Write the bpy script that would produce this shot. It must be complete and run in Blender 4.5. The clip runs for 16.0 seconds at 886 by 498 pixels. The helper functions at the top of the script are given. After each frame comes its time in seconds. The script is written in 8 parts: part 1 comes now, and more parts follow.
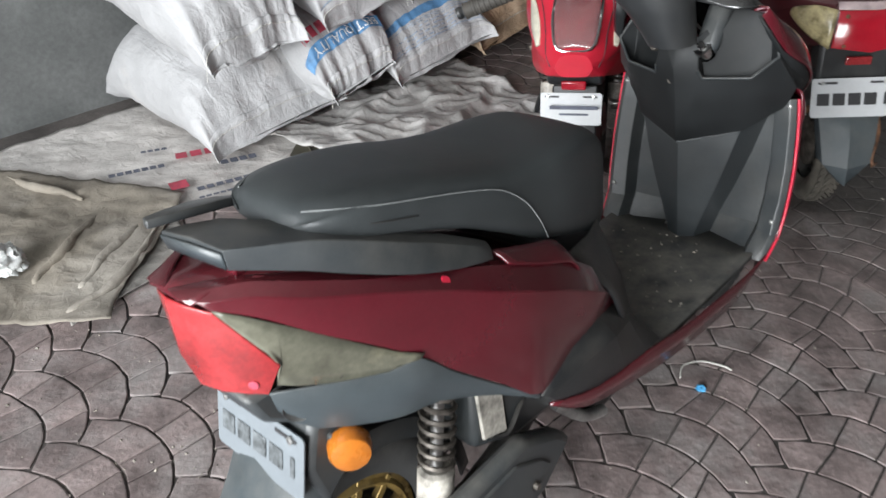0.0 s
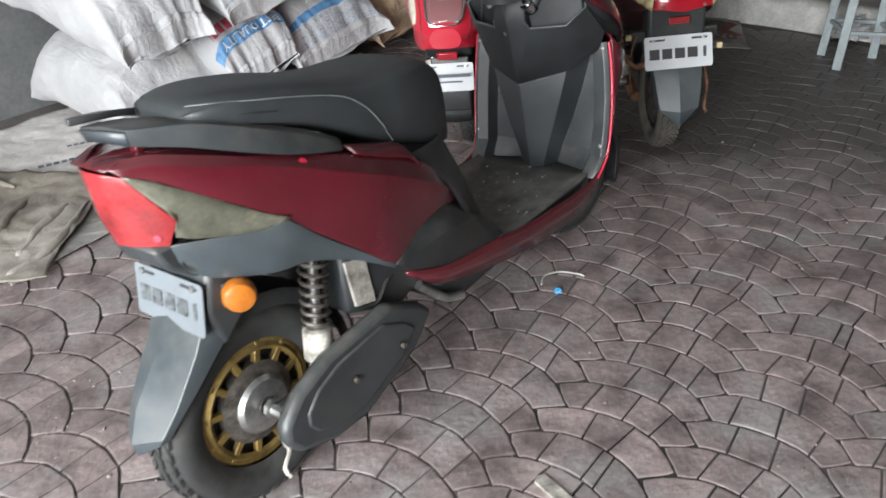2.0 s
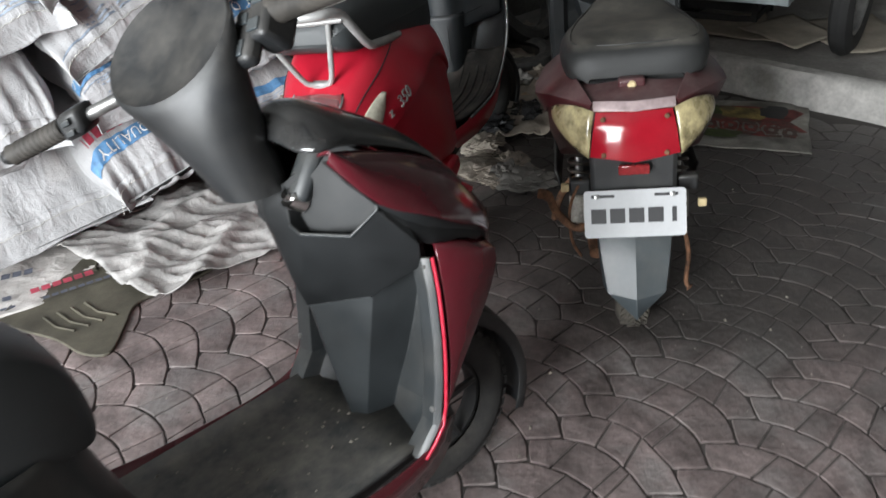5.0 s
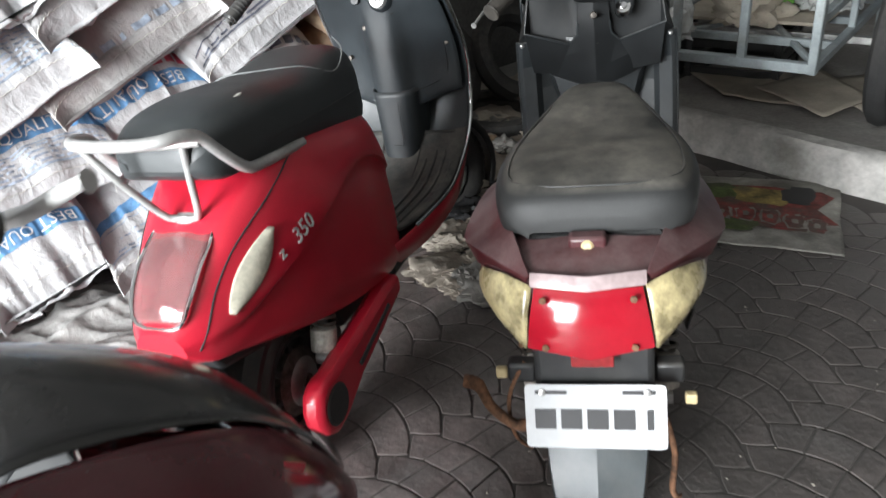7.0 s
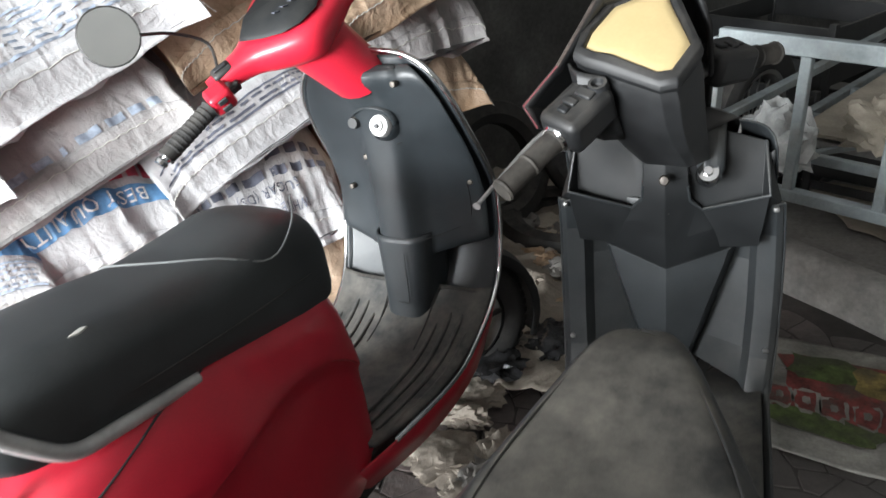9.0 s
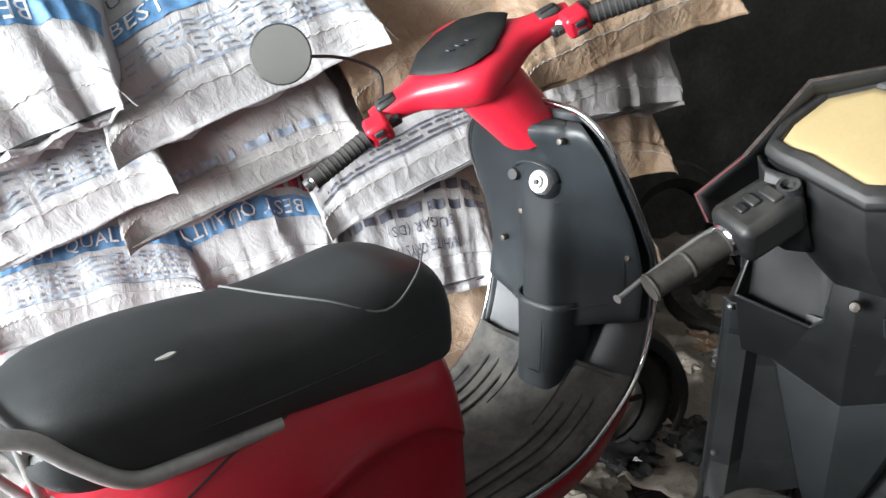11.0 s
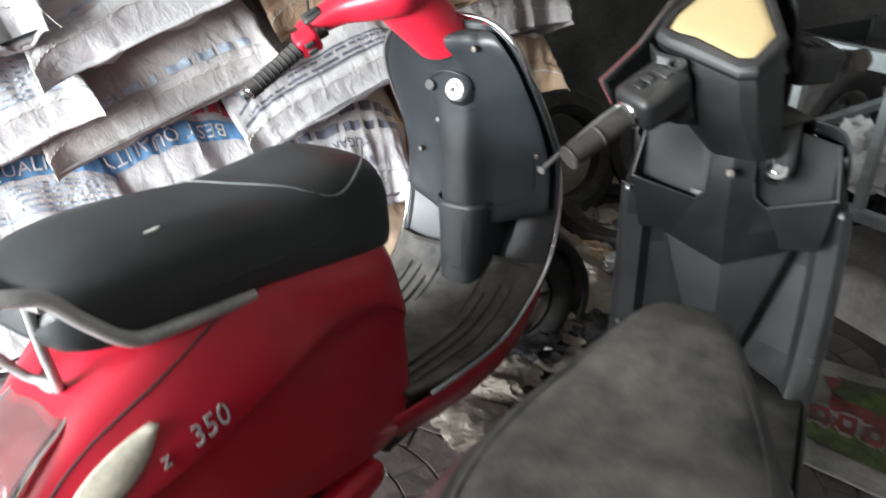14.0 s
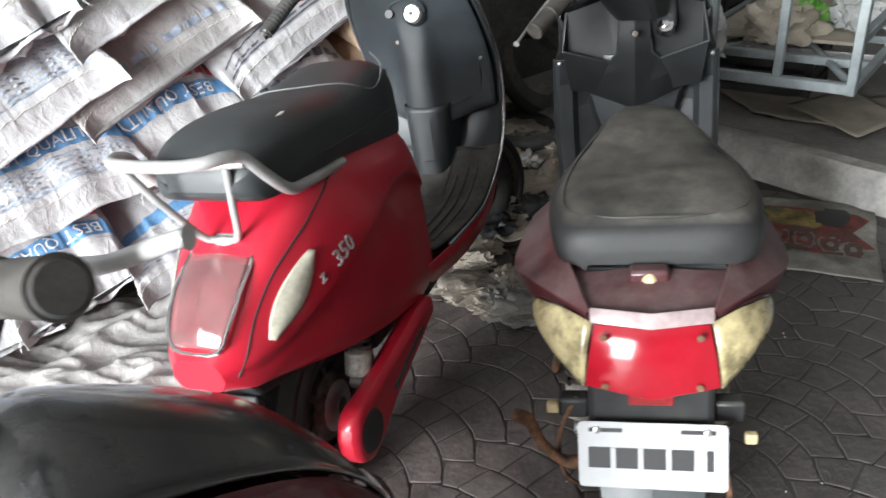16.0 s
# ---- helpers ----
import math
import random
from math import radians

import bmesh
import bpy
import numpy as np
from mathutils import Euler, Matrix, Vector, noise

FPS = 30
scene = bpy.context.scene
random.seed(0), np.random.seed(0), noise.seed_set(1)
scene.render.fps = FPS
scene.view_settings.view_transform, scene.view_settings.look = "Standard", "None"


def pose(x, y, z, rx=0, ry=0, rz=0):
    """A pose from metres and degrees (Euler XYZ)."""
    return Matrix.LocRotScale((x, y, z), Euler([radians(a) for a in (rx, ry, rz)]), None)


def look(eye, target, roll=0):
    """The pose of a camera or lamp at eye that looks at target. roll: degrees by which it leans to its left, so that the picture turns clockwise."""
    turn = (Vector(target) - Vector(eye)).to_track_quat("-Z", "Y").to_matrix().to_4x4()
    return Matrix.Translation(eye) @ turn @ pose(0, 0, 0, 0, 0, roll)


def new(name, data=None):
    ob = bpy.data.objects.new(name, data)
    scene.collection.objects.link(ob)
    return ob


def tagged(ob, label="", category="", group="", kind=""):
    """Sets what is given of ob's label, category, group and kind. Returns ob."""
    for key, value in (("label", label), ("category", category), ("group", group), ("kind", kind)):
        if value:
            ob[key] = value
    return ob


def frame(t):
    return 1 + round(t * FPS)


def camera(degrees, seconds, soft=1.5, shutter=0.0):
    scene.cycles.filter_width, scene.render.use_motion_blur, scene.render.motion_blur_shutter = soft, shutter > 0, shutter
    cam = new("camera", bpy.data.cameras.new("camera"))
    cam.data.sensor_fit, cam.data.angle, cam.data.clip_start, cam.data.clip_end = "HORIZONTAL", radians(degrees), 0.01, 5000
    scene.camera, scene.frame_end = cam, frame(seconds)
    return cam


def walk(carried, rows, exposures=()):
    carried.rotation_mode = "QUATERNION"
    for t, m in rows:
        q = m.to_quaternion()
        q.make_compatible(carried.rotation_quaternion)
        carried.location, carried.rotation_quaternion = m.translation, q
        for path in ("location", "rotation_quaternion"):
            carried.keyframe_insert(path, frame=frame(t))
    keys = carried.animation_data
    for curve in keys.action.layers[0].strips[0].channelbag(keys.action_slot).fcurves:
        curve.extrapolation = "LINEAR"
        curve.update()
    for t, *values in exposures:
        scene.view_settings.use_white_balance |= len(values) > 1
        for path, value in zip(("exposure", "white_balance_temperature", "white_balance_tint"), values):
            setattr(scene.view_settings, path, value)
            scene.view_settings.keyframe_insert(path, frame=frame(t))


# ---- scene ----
cam = camera(59.2, 16.0, shutter=0.5)
PATH = [
    (0, (-0.986, -2.316, 1.333), (-1.134, -0.654, 0.231), -0.7),
    (0.5, (-1.013, -2.459, 1.338), (-1.08, -0.789, 0.24), -0.7),
    (1, (-0.943, -2.637, 1.31), (-0.99, -0.957, 0.224), -0.8),
    (1.5, (-0.869, -2.759, 1.311), (-0.894, -1.08, 0.226), -1.7),
    (2, (-0.81, -2.731, 1.317), (-0.819, -1.034, 0.257), -2.2),
    (2.5, (-0.696, -2.578, 1.31), (-0.691, -0.867, 0.275), -2.0),
    (3, (-0.567, -2.446, 1.319), (-0.639, -0.739, 0.281), -3.0),
    (3.2, (-0.48, -2.388, 1.309), (-0.675, -0.685, 0.278), -5.2),
    (5.3, (-0.091, -1.649, 1.33), (-0.433, 0.044, 0.322), -3.4),
    (5.5, (-0.048, -1.59, 1.333), (-0.412, 0.104, 0.333), -2.4),
    (6, (0.004, -1.463, 1.324), (-0.37, 0.226, 0.32), -2.2),
    (6.5, (-0.009, -1.278, 1.344), (-0.381, 0.42, 0.356), -2.5),
    (7, (0.006, -1.112, 1.34), (-0.368, 0.594, 0.366), -5.2),
    (7.5, (0.1, -0.925, 1.349), (-0.471, 0.737, 0.395), -7.1),
    (8, (0.161, -0.746, 1.369), (-0.518, 0.886, 0.434), -5.5),
    (8.5, (0.099, -0.555, 1.393), (-0.539, 1.092, 0.453), -4.0),
    (9, (0.074, -0.373, 1.423), (-0.544, 1.294, 0.506), -3.9),
    (9.5, (0.074, -0.244, 1.427), (-0.766, 1.335, 0.533), -2.8),
    (9.7, (0.082, -0.181, 1.413), (-0.91, 1.331, 0.559), -0.7),
    (11.8, (0.075, -0.23, 1.444), (-0.948, 1.267, 0.6), 1.2),
    (12, (0.074, -0.217, 1.434), (-0.934, 1.294, 0.596), 1.3),
    (12.5, (0.06, -0.202, 1.429), (-0.92, 1.329, 0.596), 1.2),
    (13, (0.041, -0.22, 1.426), (-0.916, 1.324, 0.588), 0.9),
    (13.5, (0.014, -0.316, 1.395), (-0.834, 1.263, 0.507), 1.5),
    (14, (0.091, -0.432, 1.377), (-0.653, 1.178, 0.452), 1.7),
    (14.5, (0.223, -0.616, 1.349), (-0.461, 1.015, 0.415), 0.8),
    (15, (0.216, -0.806, 1.361), (-0.298, 0.893, 0.44), 0.2),
    (15.5, (0.076, -1.029, 1.364), (-0.346, 0.693, 0.439), -4.1),
    (16, (-0.081, -1.068, 1.357), (-0.467, 0.644, 0.397), -4.4),
]
walk(cam, [(t, look(eye, target, roll)) for t, eye, target, roll in PATH],
     [(0, -0.97), (3, -0.85), (5.5, -0.45), (6.5, 0.18), (7.3, 0.1), (8.0, -0.08), (8.5, 0.12), (9, 0.36), (12.5, 0.12), (14, 0.35), (15, 0.2), (16, 0.22)])

# ---- world and light ----
E_AX = Vector((math.cos(radians(51)), math.sin(radians(51)), 0))      # along the side wall
N_AX = Vector((-math.sin(radians(51)), math.cos(radians(51)), 0))     # towards the side wall


def plan(e, n, z=0.0):
    return E_AX * e + N_AX * n + Vector((0, 0, z))


world = bpy.data.worlds.new("world")
scene.world = world
world.use_nodes = True
sky = world.node_tree.nodes.new("ShaderNodeTexSky")
sky.sky_type, sky.sun_disc = "NISHITA", False
sky.sun_elevation, sky.sun_rotation = radians(48), radians(200)
world.node_tree.links.new(sky.outputs[0], world.node_tree.nodes["Background"].inputs[0])
world.node_tree.nodes["Background"].inputs[1].default_value = 0.06

sun = new("sun", bpy.data.lights.new("sun", "SUN"))
sun.data.energy, sun.data.angle, sun.data.color = 0.8, radians(12), (1.0, 0.95, 0.88)
sun.matrix_world = look((-14, -2, 9), (-6, -9, 0))


def area_lamp(name, at, aim, w, h, power, color=(1, 1, 1)):
    data = bpy.data.lights.new(name, "AREA")
    data.shape, data.size, data.size_y, data.energy, data.color = "RECTANGLE", w, h, power, color
    data.spread = radians(120)
    ob = new(name, data)
    ob.matrix_world = look(at, aim)
    return ob


# daylight that falls in through the wide shutter opening behind the camera
area_lamp("shutter_daylight", plan(-5.3, -0.6, 1.45), plan(0, 0.85, 0.5), 3.4, 2.5, 580, (0.94, 0.975, 1.0))


# ---- materials ----
def material(name, color, rough=0.5, metal=0.0, vary=0.12, scale=6.0, grain=120.0, bump=0.08, dust=0.0, dust_color=(0.32, 0.29, 0.25),
             coat=0.0, island=0.0, random_ob=0.0, spec=0.5, second=None, second_at=0.55, bump_scale=None, bump_dist=0.002, dust_from=-0.2):
    m = bpy.data.materials.new(name)
    m.use_nodes = True
    nt = m.node_tree
    n, link = nt.nodes, nt.links.new
    p = n["Principled BSDF"]
    p.inputs["Metallic"].default_value = metal
    p.inputs["Specular IOR Level"].default_value = spec
    p.inputs["Coat Weight"].default_value = coat
    p.inputs["Coat Roughness"].default_value = 0.12
    # separate pieces of one surface share the grain of the whole
    where = n.new("ShaderNodeNewGeometry").outputs["Position"] if random_ob else n.new("ShaderNodeTexCoord").outputs["Object"]

    def noise_tex(sc, detail=5.0, rough_=0.6):
        t = n.new("ShaderNodeTexNoise")
        t.inputs["Scale"].default_value, t.inputs["Detail"].default_value, t.inputs["Roughness"].default_value = sc, detail, rough_
        link(where, t.inputs["Vector"])
        return t

    def ramp(src, a, b):
        r = n.new("ShaderNodeMapRange")
        r.inputs["From Min"].default_value, r.inputs["From Max"].default_value = a, b
        r.inputs["To Min"].default_value, r.inputs["To Max"].default_value = 0.0, 1.0
        link(src, r.inputs["Value"])
        return r.outputs["Result"]

    def mix(fac, a, b):
        x = n.new("ShaderNodeMix")
        x.data_type = "RGBA"
        if isinstance(fac, float):
            x.inputs[0].default_value = fac
        else:
            link(fac, x.inputs[0])
        for sock, v in ((x.inputs[6], a), (x.inputs[7], b)):
            if isinstance(v, tuple):
                sock.default_value = (*v, 1)
            else:
                link(v, sock)
        return x.outputs[2]

    big, fine = noise_tex(scale), noise_tex(grain, 3.0)
    dark = tuple(max(0.0, c * (1 - 2.2 * vary)) for c in color)
    light = tuple(min(1.0, c * (1 + 1.6 * vary)) for c in color)
    col = mix(ramp(big.outputs["Fac"], 0.3, 0.7), dark, light)
    if second:
        col = mix(ramp(noise_tex(scale * 0.45, 6.0).outputs["Fac"], second_at - 0.08, second_at + 0.08), col, second)
    fg = mix(ramp(fine.outputs["Fac"], 0.3, 0.7), tuple([1 - vary] * 3), tuple([1.0] * 3))
    mul = n.new("ShaderNodeMix")
    mul.data_type, mul.blend_type = "RGBA", "MULTIPLY"
    mul.inputs[0].default_value = 1.0
    link(col, mul.inputs[6])
    link(fg, mul.inputs[7])
    col = mul.outputs[2]
    if island or random_ob:
        src = n.new("ShaderNodeNewGeometry").outputs["Random Per Island"] if island else n.new("ShaderNodeObjectInfo").outputs["Random"]
        k = island or random_ob
        v = n.new("ShaderNodeMapRange")
        v.inputs["To Min"].default_value, v.inputs["To Max"].default_value = 1 - k, 1 + k * 0.6
        link(src, v.inputs["Value"])
        mv = n.new("ShaderNodeVectorMath")
        mv.operation = "SCALE"
        link(col, mv.inputs[0])
        link(v.outputs["Result"], mv.inputs["Scale"])
        col = mv.outputs[0]
    rsock = ramp(big.outputs["Fac"], 0.2, 0.8)
    rr = n.new("ShaderNodeMapRange")
    rr.inputs["To Min"].default_value, rr.inputs["To Max"].default_value = max(0.02, rough - 0.1), min(1.0, rough + 0.12)
    link(rsock, rr.inputs["Value"])
    rout = rr.outputs["Result"]
    if dust:
        # settled dust: on faces that look up, broken up by noise
        geo = n.new("ShaderNodeNewGeometry")
        sep = n.new("ShaderNodeSeparateXYZ")
        link(geo.outputs["Normal"], sep.inputs[0])
        upm = ramp(sep.outputs["Z"], dust_from, 0.92)
        dn = ramp(noise_tex(scale * 1.7, 8.0, 0.7).outputs["Fac"], 0.35, 0.7)
        mm = n.new("ShaderNodeMath")
        mm.operation = "MULTIPLY"
        link(upm, mm.inputs[0])
        link(dn, mm.inputs[1])
        m2 = n.new("ShaderNodeMath")
        m2.operation = "MULTIPLY"
        link(mm.outputs[0], m2.inputs[0])
        m2.inputs[1].default_value = dust
        col = mix(m2.outputs[0], col, dust_color)
        ra = n.new("ShaderNodeMath")
        ra.operation = "MULTIPLY_ADD"
        link(m2.outputs[0], ra.inputs[0])
        ra.inputs[1].default_value = 0.4
        link(rout, ra.inputs[2])
        rout = ra.outputs[0]
    link(col, p.inputs["Base Color"])
    link(rout, p.inputs["Roughness"])
    if bump:
        b = n.new("ShaderNodeBump")
        b.inputs["Strength"].default_value, b.inputs["Distance"].default_value = bump, bump_dist
        src = noise_tex(bump_scale, 6.0) if bump_scale else fine
        link(src.outputs["Fac"], b.inputs["Height"])
        link(b.outputs["Normal"], p.inputs["Normal"])
    return m


def glassy(name, color, rough=0.12, trans=0.6, vary=0.1):
    m = material(name, color, rough, vary=vary, bump=0.03, coat=0.6)
    m.node_tree.nodes["Principled BSDF"].inputs["Transmission Weight"].default_value = trans
    return m


M = dict(
    stone=material("stamped_concrete", (0.276, 0.221, 0.212), 0.45, vary=0.27, scale=9.0, grain=70, bump=0.8, random_ob=0.24, second=(0.33, 0.3, 0.29), second_at=0.57, bump_scale=38, bump_dist=0.005),
    stone_rest=material("stamped_concrete_field", (0.276, 0.221, 0.212), 0.45, vary=0.27, scale=9.0, grain=70, bump=0.8, island=0.24, second=(0.33, 0.3, 0.29), second_at=0.57, bump_scale=38, bump_dist=0.005),
    joint=material("joint_dirt", (0.045, 0.04, 0.037), 0.9, vary=0.3, scale=3.0, second=(0.15, 0.132, 0.124), second_at=0.5),
    concrete=material("grey_concrete", (0.26, 0.25, 0.235), 0.85, vary=0.2, scale=2.2, grain=60, bump=0.3, second=(0.17, 0.165, 0.16), bump_scale=24, bump_dist=0.005),
    plaster=material("stained_plaster", (0.19, 0.192, 0.19), 0.9, vary=0.22, scale=1.6, grain=50, bump=0.3, second=(0.11, 0.114, 0.112), second_at=0.54, bump_scale=14, bump_dist=0.006),
    # light tone for walls out of view, chosen to bounce fill light
    plaster_pale=material("pale_fill_plaster", (0.5, 0.49, 0.46), 0.9, vary=0.14, scale=1.6, grain=50, bump=0.3, second=(0.4, 0.39, 0.36), second_at=0.54, bump_scale=14, bump_dist=0.006),
    plaster_dark=material("dark_grey_plaster", (0.15, 0.148, 0.142), 0.9, vary=0.3, scale=2.6, grain=50, bump=0.45, second=(0.095, 0.094, 0.09), bump_scale=12, bump_dist=0.006),
    concrete_pale=material("dusty_pale_concrete", (0.42, 0.4, 0.375), 0.88, vary=0.24, scale=3.0, grain=60, bump=0.5, second=(0.27, 0.255, 0.24), bump_scale=18, bump_dist=0.008),
    white_edge=material("whitewashed_kerb", (0.62, 0.6, 0.57), 0.9, vary=0.2, scale=5, grain=60, bump=0.4, second=(0.25, 0.24, 0.22), bump_scale=20, bump_dist=0.006),
    ceil=material("ceiling_paint", (0.45, 0.45, 0.44), 0.9, vary=0.1, scale=1.5),
    black_pl=material("black_grained_plastic", (0.018, 0.0195, 0.021), 0.42, vary=0.18, scale=7, grain=500, bump=0.12, dust=0.22),
    grey_pl=material("dark_grey_plastic", (0.033, 0.038, 0.041), 0.4, vary=0.15, scale=6, grain=500, bump=0.12, dust=0.25),
    grey_light=material("slate_grey_plastic", (0.046, 0.057, 0.063), 0.36, vary=0.12, scale=6, grain=400, bump=0.08, dust=0.2),
    floor_pl=material("dusty_floor_mat_plastic", (0.05, 0.052, 0.052), 0.6, vary=0.25, scale=8, grain=300, bump=0.2, dust=0.75, dust_color=(0.2, 0.185, 0.16)),
    red=material("dark_red_paint", (0.082, 0.006, 0.012), 0.2, vary=0.12, scale=3.5, grain=200, bump=0.02, coat=0.5, dust=0.05),
    red_top=material("faded_maroon_paint", (0.065, 0.014, 0.017), 0.38, vary=0.25, scale=5, grain=200, bump=0.03, coat=0.2, dust=0.42, dust_color=(0.33, 0.27, 0.26)),
    crimson=material("satin_crimson_paint", (0.54, 0.015, 0.036), 0.35, vary=0.1, scale=2.5, grain=300, bump=0.02, coat=0.25),
    redtrim=material("bright_red_trim", (0.55, 0.02, 0.05), 0.3, vary=0.08, coat=0.4),
    pink_silver=material("dusty_pink_silver", (0.42, 0.33, 0.33), 0.35, metal=0.2, vary=0.15, scale=20, bump=0.03),
    lens_pale=material("pale_ribbed_lens", (0.55, 0.52, 0.42), 0.2, vary=0.1, scale=30, coat=0.7, bump=0.12, bump_scale=60),
    lens_red=glassy("red_lens", (0.45, 0.01, 0.025), 0.18, 0.25),
    lens_orange=glassy("orange_red_lens", (0.37, 0.032, 0.036), 0.14, 0.15, vary=0.32),
    lens_pink=glassy("hazed_pink_lens", (0.68, 0.4, 0.41), 0.1, 0.82, vary=0.12),
    lens_clear=glassy("clear_lens", (0.97, 0.93, 0.93), 0.04, 1.0, vary=0.02),
    lens_olive=material("smoked_olive_lens", (0.115, 0.113, 0.085), 0.2, vary=0.2, scale=9, coat=0.6, bump=0.02, second=(0.27, 0.25, 0.17), second_at=0.6),
    lens_cream=material("yellowed_cream_lens", (0.44, 0.37, 0.2), 0.28, vary=0.3, scale=22, coat=0.5, bump=0.15, bump_scale=50),
    amber=material("amber_reflector", (0.38, 0.115, 0.012), 0.25, vary=0.1, scale=30, coat=0.5),
    seat_a=material("black_seat_vinyl", (0.036, 0.041, 0.043), 0.45, vary=0.12, scale=5, grain=420, bump=0.25, dust=0.22, dust_color=(0.14, 0.15, 0.15)),
    seat_c=material("dusty_grey_seat_vinyl", (0.024, 0.025, 0.025), 0.52, vary=0.2, scale=4, grain=420, bump=0.2, dust=1.0, dust_color=(0.165, 0.153, 0.13), dust_from=0.74),
    rubber=material("tyre_rubber", (0.028, 0.028, 0.028), 0.8, vary=0.2, scale=12, grain=200, bump=0.2, dust=0.25),
    rubber_grey=material("worn_grey_tyre_rubber", (0.09, 0.08, 0.065), 0.85, vary=0.25, scale=15, bump=0.2),
    gold=material("gold_rim_paint", (0.34, 0.23, 0.07), 0.42, metal=0.7, vary=0.25, scale=18, bump=0.05, dust=0.2),
    steel=material("worn_steel", (0.42, 0.42, 0.41), 0.38, metal=0.9, vary=0.15, scale=20, bump=0.06),
    chrome=material("chrome", (0.75, 0.75, 0.75), 0.14, metal=1.0, vary=0.06, scale=20, bump=0.0),
    silver=material("silver_paint", (0.5, 0.5, 0.49), 0.4, metal=0.35, vary=0.12, scale=16, bump=0.05, dust=0.15),
    rust=material("rusty_iron", (0.2, 0.1, 0.055), 0.8, metal=0.2, vary=0.35, scale=30, bump=0.3),
    white_cap=material("dirty_white_plastic", (0.45, 0.42, 0.37), 0.5, vary=0.32, scale=25),
    yellowed=material("yellowed_connector", (0.62, 0.5, 0.28), 0.5, vary=0.15, scale=25),
    plate=material("aluminium_plate_grey", (0.15, 0.168, 0.182), 0.4, vary=0.06, scale=6, bump=0.03),
    plate_white=material("white_plate", (0.5, 0.51, 0.52), 0.42, vary=0.05, scale=6, bump=0.03),
    ink=material("black_print", (0.03, 0.03, 0.032), 0.5, vary=0.1),
    ink_soft=material("faded_dark_print", (0.12, 0.13, 0.17), 0.7, vary=0.2, scale=40),
    ink_blue=material("blue_print", (0.1, 0.25, 0.46), 0.6, vary=0.2, scale=25),
    ink_grey=material("rubbed_grey_print", (0.1, 0.11, 0.115), 0.5, vary=0.3, scale=60),
    ink_faint=material("faded_blue_print", (0.33, 0.39, 0.48), 0.6, vary=0.2, scale=30),
    ink_red=material("red_print", (0.5, 0.06, 0.1), 0.6, vary=0.2, scale=25),
    ink_white=material("white_print", (0.75, 0.75, 0.73), 0.6, vary=0.1),
    sack=material("woven_white_sack", (0.42, 0.417, 0.422), 0.75, vary=0.06, scale=5, grain=350, bump=0.5, second=(0.53, 0.51, 0.49), second_at=0.66, bump_scale=42, bump_dist=0.006),
    sack_grey=material("grubby_white_sack", (0.37, 0.355, 0.35), 0.75, vary=0.09, scale=5, grain=350, bump=0.5, second=(0.45, 0.4, 0.38), second_at=0.6, bump_scale=42, bump_dist=0.006),
    paper=material("brown_paper_sack", (0.4, 0.27, 0.17), 0.6, vary=0.12, scale=4, grain=200, bump=0.2, second=(0.48, 0.36, 0.26)),
    cloth=material("grey_floor_cloth", (0.27, 0.255, 0.235), 0.9, vary=0.2, scale=6, grain=200, bump=0.4, second=(0.17, 0.16, 0.145)),
    cloth_print=material("pale_printed_sheet", (0.6, 0.57, 0.545), 0.75, vary=0.12, scale=8, grain=200, bump=0.6, second=(0.45, 0.42, 0.4), second_at=0.6, bump_scale=26, bump_dist=0.008),
    scrap=material("grimy_brown_sheeting", (0.44, 0.385, 0.32), 0.8, vary=0.2, scale=7, grain=150, bump=0.5, second=(0.27, 0.23, 0.19), second_at=0.52),
    sheet_grey=material("grimy_grey_sheet", (0.46, 0.445, 0.43), 0.75, vary=0.2, scale=8, grain=200, bump=0.6, second=(0.27, 0.255, 0.24), second_at=0.56, bump_scale=26, bump_dist=0.008),
    tarp=material("khaki_tarpaulin", (0.25, 0.22, 0.18), 0.85, vary=0.2, scale=5, grain=250, bump=0.35, second=(0.34, 0.31, 0.27)),
    mat_rub=material("olive_rubber_mat", (0.105, 0.095, 0.07), 0.75, vary=0.2, scale=9, grain=200, bump=0.3),
    card=material("cardboard", (0.468, 0.416, 0.338), 0.85, vary=0.15, scale=5, grain=120, bump=0.15),
    cart=material("pale_blue_grey_enamel", (0.3, 0.34, 0.35), 0.5, vary=0.15, scale=9, bump=0.1, second=(0.22, 0.22, 0.2), second_at=0.62),
    foam=material("cream_foam", (0.5, 0.39, 0.2), 0.7, vary=0.04, scale=5, grain=160, bump=0.08, second=(0.46, 0.35, 0.17), second_at=0.6),
    stitch=material("grey_stitching", (0.2, 0.21, 0.21), 0.7),
    spring=material("rusty_spring_steel", (0.13, 0.115, 0.1), 0.5, metal=0.6, vary=0.3, scale=40),
    shield=material("dark_blue_grey_plastic", (0.026, 0.032, 0.036), 0.42, vary=0.15, scale=6, grain=400, bump=0.08, dust=0.15),
    pocket_pl=material("matt_black_plastic", (0.013, 0.0145, 0.0155), 0.55, vary=0.15, scale=9, grain=400, bump=0.1, dust=0.06, spec=0.3),
    cowl=material("dusty_black_cowl", (0.014, 0.015, 0.016), 0.5, vary=0.25, scale=9, grain=400, bump=0.12, dust=0.16),
    grip_c=material("worn_grip_rubber", (0.045, 0.04, 0.034), 0.7, vary=0.3, scale=20, bump=0.25),
    edge_dust=material("dusty_brown_edge", (0.06, 0.045, 0.038), 0.7, vary=0.3, scale=30),
    red_line=material("dull_red_edge", (0.11, 0.015, 0.02), 0.5),
